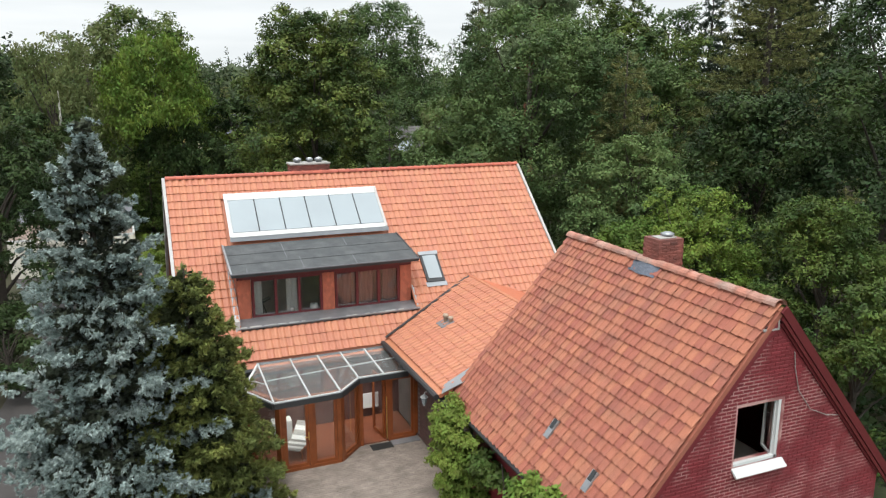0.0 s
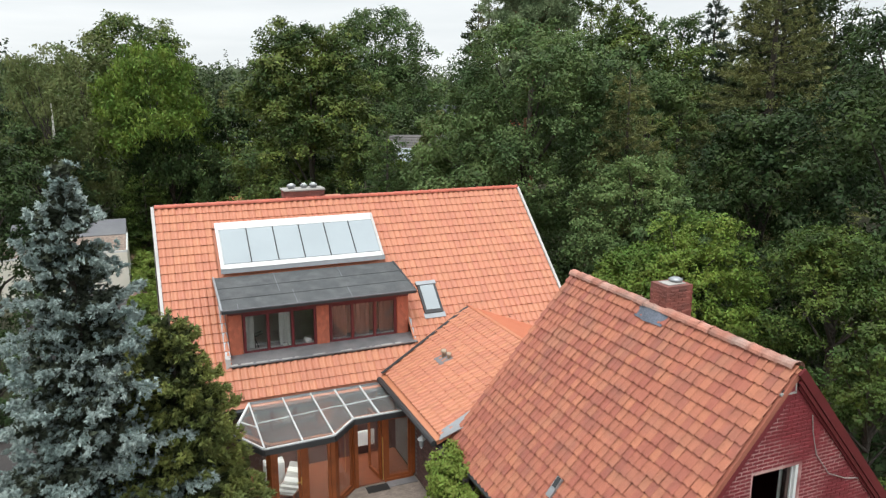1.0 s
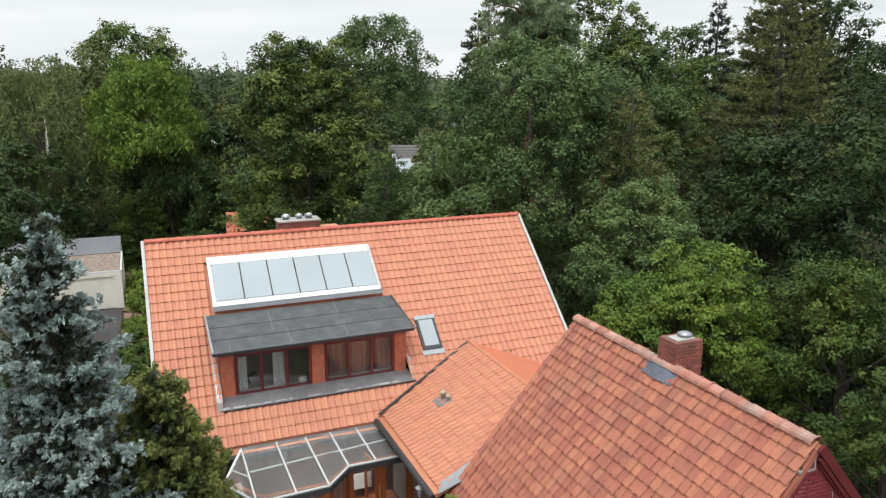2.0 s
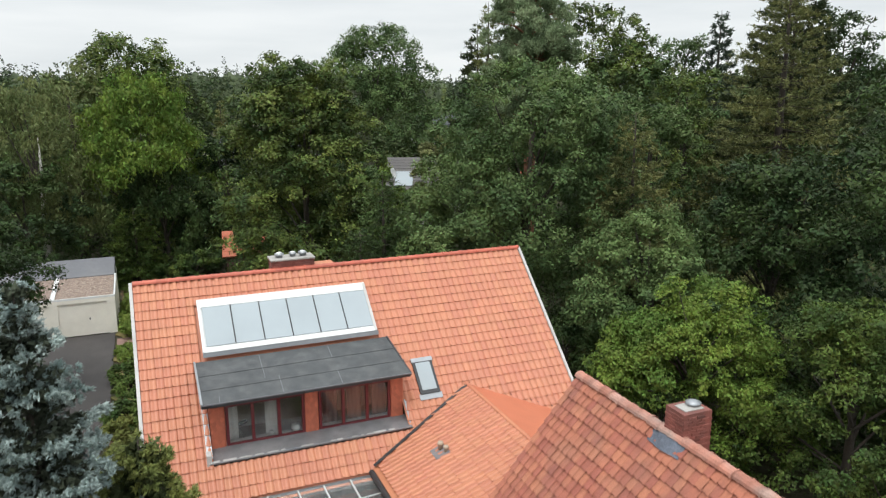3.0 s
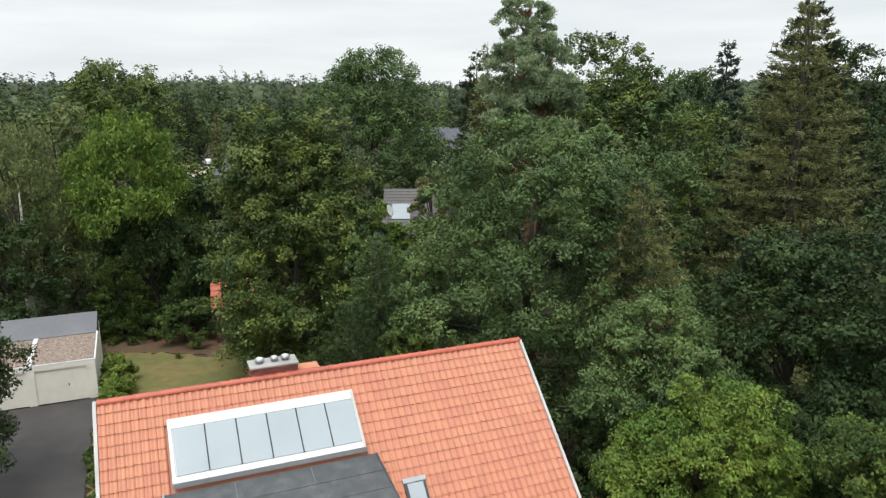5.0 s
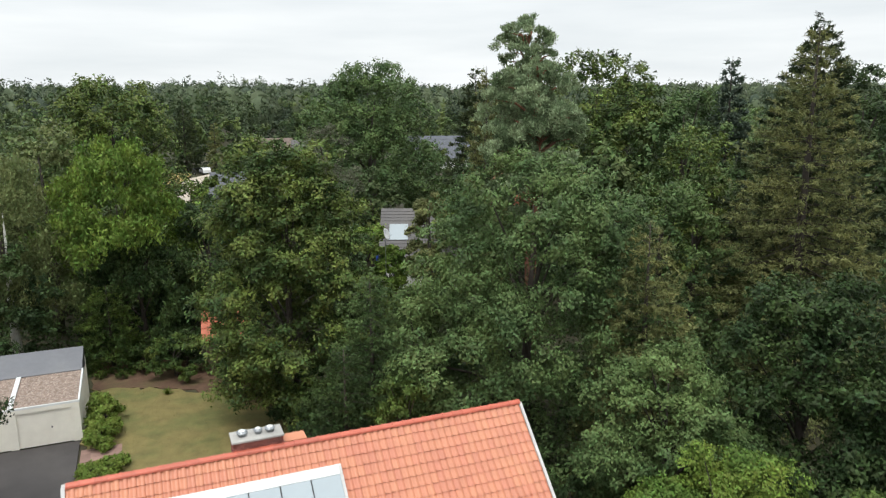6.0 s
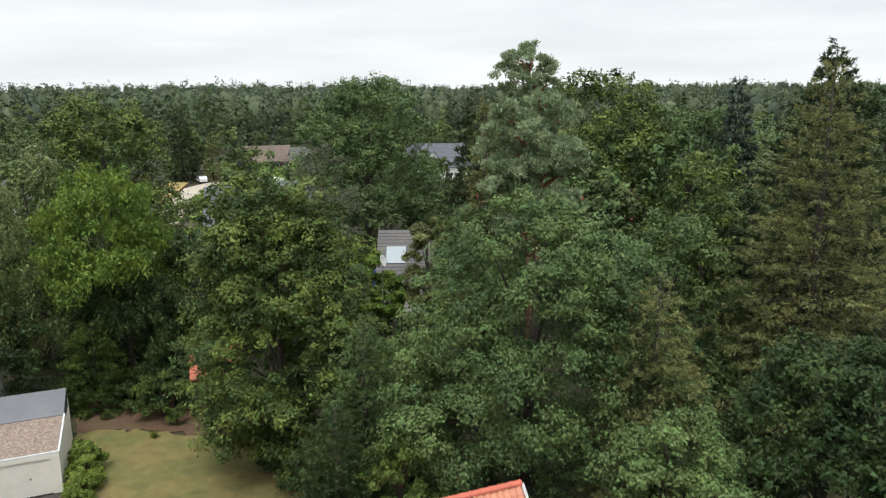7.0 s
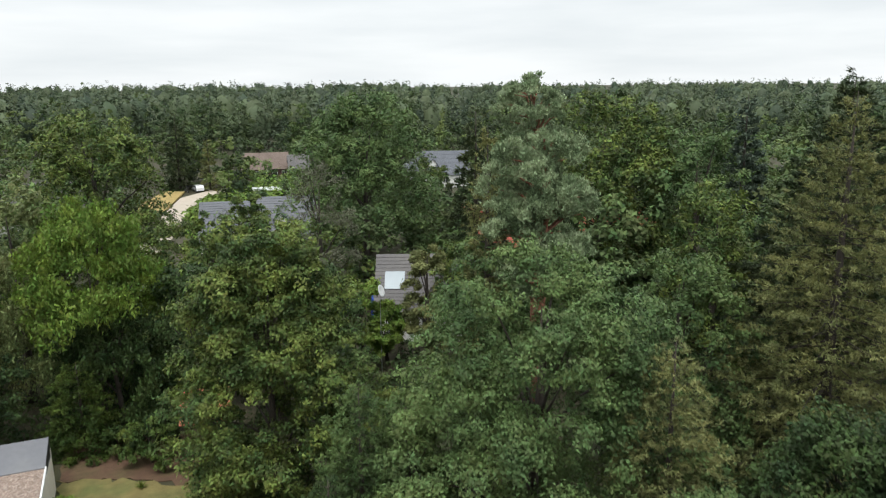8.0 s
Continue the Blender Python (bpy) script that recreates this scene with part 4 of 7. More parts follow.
part("pane", prism([(6.61, 20.98, 0.29), (6.515, 21.66, 0.29), (6.515, 21.66, 2.02), (6.61, 20.98, 2.02)], 0.012), M_GLASS, door).visible_shadow = False
part("pull_bar", tube([(6.66, 20.80, 0.1), (6.66, 20.80, 1.55)], 0.022, 8), M_BRASS, door, "tall pale pull bar")
# roof: gutter beam, white bars, panes
for a, b in zip(GU, GU[1:]):
    part("gutter_beam", bar((*a, GZ - 0.09), (*b, GZ - 0.09), 0.13, 0.16), M_DARKMETAL, cons, "dark grey gutter beam")
    part("eaves_bar", bar((*a, GZ + 0.01), (*b, GZ + 0.01), 0.055, 0.035), M_BAR, cons)
part("wall_plate", bar((2.9, BYK, BZK), (7.22, BYK, BZK), 0.07, 0.07), M_ZINC, cons)
part("back_board", box(2.3, 7.3, BYK + 0.05, BYK + 0.1, 2.2, 2.56), M_DARKMETAL, cons)
apex = (2.93, BYK - 0.02, BZK)


def eave_at(x):
    pts = [GU[1], GU[2], GU[3], GU[4]]
    for a, b in zip(pts, pts[1:]):
        if a[0] <= x <= b[0]:
            return a[1] + (b[1] - a[1]) * (x - a[0]) / (b[0] - a[0])
    return pts[-1][1]


bars = [2.96, 4.02, 4.93, 5.70, 6.52, 7.30]
tops = [2.93, 3.95, 4.83, 5.60, 6.42, 7.20]
for x, t in zip(bars, tops):
    part("glazing_bar", bar((x, eave_at(x), GZ + 0.03), (t, BYK, BZK + 0.02), 0.042, 0.05), M_BAR, cons)
part("side_rail", bar((7.40, 20.62, GZ + 0.02), (7.28, BYK, BZK + 0.03), 0.11, 0.07), M_BAR, cons, "pale rail at the glass roof's end")
part("hip_bar", bar((*GU[0], GZ + 0.03), apex, 0.06, 0.06), M_WHITEPAINT, cons)
part("cross_bar", bar((3.0, 21.2, 2.50), (7.3, 21.55, 2.535), 0.028, 0.03), M_BAR, cons)
part("cross_bar", bar((2.55, 21.55, 2.47), (2.98, 20.9, 2.50), 0.028, 0.03), M_BAR, cons)
for i in range(5):
    q = [(bars[i] + 0.03, eave_at(bars[i]), GZ + 0.02), (bars[i + 1] - 0.03, eave_at(bars[i + 1]), GZ + 0.02), (tops[i + 1] - 0.03, BYK, BZK + 0.01), (tops[i] + 0.03, BYK, BZK + 0.01)]
    part("roof_pane", prism(q, 0.012), M_ROOFGLASS, cons).visible_shadow = False
part("roof_pane", prism([(*GU[0], GZ + 0.02), (*GU[1], GZ + 0.02), apex], 0.012), M_ROOFGLASS, cons).visible_shadow = False


def deck_chair(x, y, rz):
    ob = base("lounge_chair", x, y, 0.03, "white and grey striped lounge chair on the conservatory floor", "chair")
    m = pose(x, y, 0.03, 0, 0, rz)
    for i in range(9):
        y0 = -0.6 + i * 0.135
        z0 = 0.34 + max(0, i - 5) * 0.1
        z1 = 0.34 + max(0, i - 4) * 0.1
        part("seat_strip", prism([m @ Vector(p) for p in ((-0.3, y0, z0), (0.3, y0, z0), (0.3, y0 + 0.12, z1), (-0.3, y0 + 0.12, z1))], 0.03), M_WHITE if i % 2 else M_CONCRETE, ob)
    for sx_ in (-0.3, 0.3):
        part("rail", bar(m @ Vector((sx_, -0.62, 0.31)), m @ Vector((sx_, 0.2, 0.31)), 0.04, 0.05), M_OAK, ob)
        for yy in (-0.5, 0.4):
            part("leg", bar(m @ Vector((sx_, yy, 0)), m @ Vector((sx_, yy, 0.32)), 0.04, 0.04, (0, 1, 0)), M_OAK, ob)


deck_chair(3.9, 21.2, -35)
cab = base("side_cabinet", 3.5, 21.9, 0.03, "white low cabinet inside the conservatory", "cabinet")
part("body", box(3.2, 3.8, 21.7, 22.1, 0.03, 0.85, bevel=0.01), M_WHITE, cab)
part("door", box(3.23, 3.77, 21.68, 21.70, 0.08, 0.8), M_WHITEPAINT, cab)

rad = base("radiator", 6.55, 22.6, 0.35, "white panel radiator on the wall inside the conservatory", "radiator")
part("panel", box(6.15, 6.95, 22.58, 22.63, 0.42, 0.95, bevel=0.008), M_WHITEPAINT, rad)
for i in range(9):
    part("rib", box(6.19 + i * 0.085, 6.23 + i * 0.085, 22.562, 22.58, 0.46, 0.91), M_WHITEPAINT, rad)
for x in (6.25, 6.85):
    part("bracket", box(x - 0.02, x + 0.02, 22.63, 22.8, 0.6, 0.8), M_WHITEPAINT, rad)

tagged(part("doormat", box(6.05, 6.75, 20.35, 20.72, 0.0, 0.02, bevel=0.005), M_BLACK, None), "black rubber doormat on the paving", "doormat")
step = tagged(part("door_step", box(6.75, 7.68, 20.45, 20.78, 0.0, 0.03, bevel=0.008), M_LEAD, None), "grey stone step beside the doormat", "step")


def wall_lantern(x, y, z):
    ob = base("wall_lantern", x, y, z, "white wall lantern on a curved bracket", "lamp")
    part("bracket", tube([(x, y, z + 0.05), (x - 0.12, y, z + 0.16), (x - 0.26, y, z + 0.14), (x - 0.3, y, z + 0.06)], 0.014, 6), M_WHITEPAINT, ob)
    part("wall_plate", box(x - 0.02, x, y - 0.05, y + 0.05, z - 0.08, z + 0.12), M_WHITEPAINT, ob)
    part("lantern_glass", tube([(x - 0.3, y, z - 0.25), (x - 0.3, y, z - 0.02)], [0.06, 0.1], 6), M_COLLECTOR, ob)
    part("roof", tube([(x - 0.3, y, z - 0.02), (x - 0.3, y, z), (x - 0.3, y, z + 0.08)], [0.13, 0.12, 0.015], 6), M_WHITEPAINT, ob)
    part("finial", tube([(x - 0.3, y, z - 0.32), (x - 0.3, y, z - 0.25)], [0.01, 0.055], 6), M_WHITEPAINT, ob)


wall_lantern(7.75, 19.5, 1.95)


def satellite_dish(x, y, z, material, label):
    ob = base("satellite_dish", x, y, z, label, "satellite dish")
    m = look((x, y - 0.05, z), (x + 3.2, y - 3.2, z + 1.6))
    v, f = [m @ Vector((0, 0, 0.06))], []
    rings, sides = 4, 20
    for r in range(1, rings + 1):
        for k in range(sides):
            a = 2 * math.pi * k / sides
            rr = 0.50 * r / rings
            v.append(m @ Vector((math.cos(a) * rr * 0.92, math.sin(a) * rr, 0.06 - 0.09 * (r / rings) ** 2)))
    for k in range(sides):
        f.append((0, 1 + k, 1 + (k + 1) % sides))
        for r in range(rings - 1):
            a, b = 1 + r * sides, 1 + (r + 1) * sides
            f.append((a + k, b + k, b + (k + 1) % sides, a + (k + 1) % sides))
    d = part("dish", mesh_from("dish", v, f, material, True), material, ob)
    md = d.modifiers.new("thick", "SOLIDIFY")
    md.thickness = 0.012
    part("feed_arm", tube([m @ Vector((0, -0.5, 0.0)), m @ Vector((0, -0.1, -0.5))], 0.012, 6), M_ZINC, ob)
    part("mast", tube([(x - 0.05, y + 0.12, -0.1), (x - 0.05, y + 0.12, z + 0.15)], 0.025, 8), M_ZINC, ob)


satellite_dish(15.9, 23.9, 3.05, M_DISH, "red-brown satellite dish on a mast")
satellite_dish(22.0, 64.2, 6.8, M_WHITEPAINT, "white satellite dish on a tall mast among shrubs")

# ---- garage ----
gar = base("garage", -3.2, 51.5, label="low cream-rendered double garage with gravel and felt roof", category="garage")
for q in ((-0.95, -0.7, 48.9, 54.9, 0, 2.2), (-7.6, -7.35, 48.9, 54.9, 0, 2.2), (-7.6, -0.7, 54.9, 55.1, 0, 2.6)):
    part("wall", box(*q), M_CREAM, gar)
for q in ((-1.15, -0.7, 48.65, 48.9, 0, 2.0), (-4.15, -3.75, 48.65, 48.9, 0, 2.0), (-7.6, -6.9, 48.65, 48.9, 0, 2.0)):
    part("pier", box(*q), M_CREAM, gar)
part("lintel", box(-7.6, -0.7, 48.65, 48.9, 2.0, 2.22), M_CREAM, gar)
for a, b in ((-3.75, -1.15), (-6.9, -4.15)):
    gd = part("garage_door", box(a, b, 48.72, 48.78, 0.02, 2.0), M_CREAM, gar, "cream up-and-over door")
    part("handle", box((a + b) / 2 + 0.3, (a + b) / 2 + 0.36, 48.69, 48.72, 0.95, 1.05), M_BLACK, gd)
part("gravel_roof", prism([(-3.9, 48.75, 2.26), (-0.78, 48.75, 2.26), (-0.78, 52.7, 2.58), (-3.9, 52.7, 2.58)], 0.12, prism([(-7.6, 48.75, 2.26), (-4.1, 48.75, 2.26), (-4.1, 52.7, 2.58), (-7.6, 52.7, 2.58)], 0.12)), M_GRAVEL, gar, "reddish roof gravel")
part("felt_roof", prism([(-7.6, 52.7, 2.62), (-0.74, 52.7, 2.62), (-0.74, 55.2, 3.24), (-7.6, 55.2, 3.24)], 0.12), M_GREYFELT, gar, "grey bitumen felt roof")
part("roof_edge", bar((-0.70, 48.7, 2.26), (-0.70, 52.75, 2.60), 0.09, 0.16), M_WHITEPAINT, gar)
part("roof_edge", bar((-7.6, 48.70, 2.26), (-0.68, 48.70, 2.26), 0.09, 0.14), M_WHITEPAINT, gar)
part("roof_joint", bar((-4.0, 48.7, 2.30), (-4.0, 52.7, 2.62), 0.24, 0.06), M_WHITEPAINT, gar, "white parting strip")
part("side_gable", prism([(-0.72, 52.7, 2.0), (-0.72, 55.1, 2.0), (-0.72, 55.1, 3.12), (-0.72, 52.7, 2.5)], 0.2), M_BLACKGAP, gar)


# ---- far houses ----
def far_house(x, y, rz, w, d, h, rise, wall_m, roof_m, label, windows=3, over=0.35, dormer_at=None, z=0.0, name="house"):
    """A gabled house; the ridge runs along its own x axis."""
    ob = base(name, x, y, z, label, "house")
    m = pose(x, y, z, 0, 0, rz)
    t = lambda *p: m @ Vector(p)
    part("wall", prism([t(-w / 2, -d / 2, 0), t(w / 2, -d / 2, 0), t(w / 2, -d / 2, h), t(-w / 2, -d / 2, h)], 0.25), wall_m, ob)
    part("wall", prism([t(w / 2, d / 2, 0), t(-w / 2, d / 2, 0), t(-w / 2, d / 2, h), t(w / 2, d / 2, h)], 0.25), wall_m, ob)
    for s in (-1, 1):
        part("gable_wall", prism([t(s * w / 2, -d / 2, 0), t(s * w / 2, d / 2, 0), t(s * w / 2, d / 2, h), t(s * w / 2, 0, h + rise), t(s * w / 2, -d / 2, h)][::s], 0.25), wall_m, ob)
    k = rise / (d / 2)
    bmr = bmesh.new()
    for s in (-1, 1):
        prism([t(-w / 2 - over, s * (d / 2 + over), h - k * over + 0.1), t(w / 2 + over, s * (d / 2 + over), h - k * over + 0.1), t(w / 2 + over, 0, h + rise + 0.1), t(-w / 2 - over, 0, h + rise + 0.1)][::-s], 0.16, bmr)
    rf = part("roof", bmr, roof_m, ob)
    rows_ = int(math.hypot(d / 2, rise) / 0.36)
    for i in range(1, rows_):
        f = i / rows_
        part("tile_course", bar(t(-w / 2 - over, -(d / 2 + over) * (1 - f), h - k * over + (rise + k * over) * f + 0.12), t(w / 2 + over, -(d / 2 + over) * (1 - f), h - k * over + (rise + k * over) * f + 0.11), 0.03, 0.035), roof_m, rf)
    for i in range(windows):
        a = -w / 2 + w * (i + 0.5) / windows
        wi = part("window", ring(t(a - 0.6, -d / 2 - 0.02, 0), t(a + 0.6, -d / 2 - 0.02, 0), 0.96 + z, 2.24 + z, 0.08, 0.08), M_WHITEPAINT, ob)
        part("mullion", bar(t(a, -d / 2 - 0.02, 1.04), t(a, -d / 2 - 0.02, 2.16), 0.06, 0.06, (1, 0, 0)), M_WHITEPAINT, wi)
        part("pane", prism([t(a - 0.55, -d / 2 - 0.012, 1.05), t(a + 0.55, -d / 2 - 0.012, 1.05), t(a + 0.55, -d / 2 - 0.012, 2.15), t(a - 0.55, -d / 2 - 0.012, 2.15)], 0.01), M_BLACKGAP, wi)
    if dormer_at is not None:
        a = dormer_at
        dz = h + rise * 0.30
        part("dormer", prism([t(a - 0.8, -d / 2 * 0.75, dz), t(a + 0.8, -d / 2 * 0.75, dz), t(a + 0.8, -d / 2 * 0.75, dz + 0.9), t(a, -d / 2 * 0.75, dz + 1.6), t(a - 0.8, -d / 2 * 0.75, dz + 0.9)], 2.0), M_WHITEWALL, ob, "white gabled dormer")
        for s in (-1, 1):
            part("dormer_roof", prism([t(a + s * 1.0, -d / 2 * 0.75 - 0.2, dz + 0.75), t(a, -d / 2 * 0.75 - 0.2, dz + 1.72), t(a, 0.2, dz + 1.72), t(a + s * 1.0, 0.2, dz + 0.75)][::s], 0.08), roof_m, ob)
    return ob


# ---- plants ----
def quads(name, p, t, b, material, fold=0.12):
    """Many small leaves at once: twigs at p, half-lengths t, half-widths b. Two pointed leaves to a twig, at odds with each other."""
    n = len(p)
    rg = np.random.default_rng(n)
    lt, lb = np.linalg.norm(t, axis=1, keepdims=True) + 1e-9, np.linalg.norm(b, axis=1, keepdims=True) + 1e-9
    up = np.cross(t / lt, b / lb)
    sg = np.where(rg.random((n, 1)) < 0.5, -1.0, 1.0)
    t2 = (t * 0.8 + b / lb * lt * 0.6 * sg + up * lt * rg.normal(0, 0.45, (n, 1)))
    b2 = (b * 0.8 - t / lt * lb * 0.6 * sg)
    off = rg.normal(0, 0.55 if fold < 0.15 else 0.25, (n, 3)) * lt
    t1, b1 = t * 0.84 + up * lt * rg.normal(0, 0.2, (n, 1)), b * 0.84
    t2, b2 = t2 * 0.84, b2 * 0.84
    v = np.empty((n, 2, 3, 3), np.float32)
    for k, (q, tt, bb) in enumerate(((p + off, t1, b1), (p - off, t2, b2))):
        v[:, k, 0], v[:, k, 1], v[:, k, 2] = q - tt * 0.7 - bb, q - tt * 0.7 + bb, q + tt
    m = n * 6
    me = bpy.data.meshes.new(name)
    me.vertices.add(m)
    me.vertices.foreach_set("co", v.reshape(-1))
    me.loops.add(m)
    me.loops.foreach_set("vertex_index", np.arange(m, dtype=np.int32))
    me.polygons.add(n * 2)
    me.polygons.foreach_set("loop_start", np.arange(0, m, 3, dtype=np.int32))
    me.materials.append(material)
    me.update(calc_edges=True)
    return me


def unit(a):
    return a / (np.linalg.norm(a, axis=-1, keepdims=True) + 1e-9)


def clumps(rng, centres, radii, n, sub=9, flat=0.8, size=(0.27, 0.5), stretch=1.0):
    """Leaves of many small clumps that sit on the upper and outer sides of larger puffs: places and outward ways."""
    k = len(centres)
    w = radii ** 2
    d1 = unit(rng.normal(size=(k * sub, 3)))
    d1[:, 2] = np.where(d1[:, 2] < -0.35, -d1[:, 2], d1[:, 2])
    own = np.repeat(np.arange(k), sub)
    c2 = centres[own] + d1 * (radii[own] * rng.uniform(0.6, 1.05, k * sub))[:, None] * np.array([1, 1, flat])
    r2 = radii[own] * rng.uniform(*size, k * sub)
    w2 = r2 ** 2
    which = rng.choice(k * sub, n, p=w2 / w2.sum())
    d = unit(rng.normal(size=(n, 3)) + d1[which] * 0.5 + np.array([0, 0, 0.35]))
    rr = r2[which] * (0.35 + 0.75 * rng.random(n) ** 0.55) * (1 + 0.3 * np.sin(d[:, 0] * 6 + which) * np.cos(d[:, 1] * 7 + which * 2))
    p = c2[which] + d * rr[:, None] * np.array([1, 1, 0.72 * stretch])
    return p, unit(d + d1[which] * 0.35)


def crown_points(rng, h, r, low, n, puffs, flat=0.75, lean=0.0, top=1.0, rough=0.35, spread=1.0, sub=9, skirt=0.23):
    """Leaf centres and outward ways of an uneven crown of clumped puffs round the origin's axis; also the puffs' centres."""
    f = rng.random(puffs) ** 0.8
    prof = np.sin(np.pi * np.clip(skirt + (0.92 - skirt) * f ** 0.9, 0, 1)) ** 0.62 * (1 - 0.25 * f * top)
    az = np.arange(puffs) * 2.399 + rng.random(puffs) * 0.7
    lobes = 1 + 0.16 * np.sin(az * 2 + rng.random() * 6) + 0.10 * np.sin(az * 3 + f * 7 + rng.random() * 6)
    rad = r * prof * lobes * (0.58 + 0.42 * rng.random(puffs) ** 0.5) * 0.86
    c = np.stack([np.cos(az) * rad + lean * f, np.sin(az) * rad, low + (h - low) * (0.05 + 0.87 * f)], 1)
    c += rng.normal(0, rough * r * 0.14, c.shape)
    pr = r * rng.uniform(0.15, 0.31, puffs) * spread * (1.08 - 0.4 * f)
    p, d = clumps(rng, c, pr, n, sub, flat)
    return p, d, c


def tree(name, label, x, y, h, r, n, material, seed, low=0.25, leaf=0.20, aspect=0.55, puffs=70, bark=None, flat=0.75, lean=0.0, hang_down=0.0, z0=0.0, spread=1.0, category="tree", group="", trunk_r=None, top=1.0, skirt=0.23):
    """Broadleaf tree: tapered trunk with limbs, and a crown of single leaves."""
    rng = np.random.default_rng(seed)
    n, leaf = int(n * 0.53), leaf * (0.98 if leaf < 0.3 else 1.03)
    ob = base(name, x, y, z0, label, category, group)
    p, d, c = crown_points(rng, h, r, h * low, n, puffs, flat, lean, top, spread=spread, skirt=skirt)
    if hang_down:
        p[:, 2] -= hang_down * rng.random(n) ** 2 * 2
    nrm = unit(d * 0.9 + np.array([0, 0, 0.55]) + rng.normal(0, 0.38, (n, 3)))
    t = unit(np.cross(nrm, rng.normal(size=(n, 3))))
    if hang_down:
        t = unit(t * 0.5 + np.array([0, 0, -1.0]))
        nrm = unit(np.cross(t, rng.normal(size=(n, 3))))
    b = np.cross(nrm, t)
    s = leaf * rng.uniform(0.6, 1.25, n)[:, None] * 0.5
    off = np.array([x, y, z0])
    part("crown", quads("crown", p + off, t * s, b * s * aspect, material), material, ob)
    tr = trunk_r or 0.018 * h + 0.04
    pts = [(x + lean * q * q + 0.12 * math.sin(seed + q * 5), y + 0.12 * math.cos(seed * 2 + q * 4), z0 + h * (0.7 if hang_down else 0.84) * q - 0.3 * (q == 0)) for q in (0, 0.15, 0.35, 0.55, 0.78, 1.0)]
    bm_ = tube(pts, [tr * 1.3, tr, tr * 0.8, tr * 0.58, tr * 0.32, tr * 0.08], 8)
    near = math.hypot(x, y) < 52
    part("trunk", bm_, bark or M_BARK, ob, smooth=True)
    for i in np.argsort(c[:, 2])[:: max(1, len(c) // (16 if near else 8))]:
        e = c[i] + off
        q = max(0.12, min(0.85, (c[i][2] / h) * 0.72))
        a = Vector((x + lean * q * q, y, z0 + h * (0.7 if hang_down else 0.84) * q))
        mid = a.lerp(Vector(e), 0.5) + Vector((0, 0, 0.06 * r))
        part("limb", tube([a, mid, e], [tr * 0.38, tr * 0.22, tr * 0.07], 5, None, False), M_BARK, ob, smooth=True)
    return ob


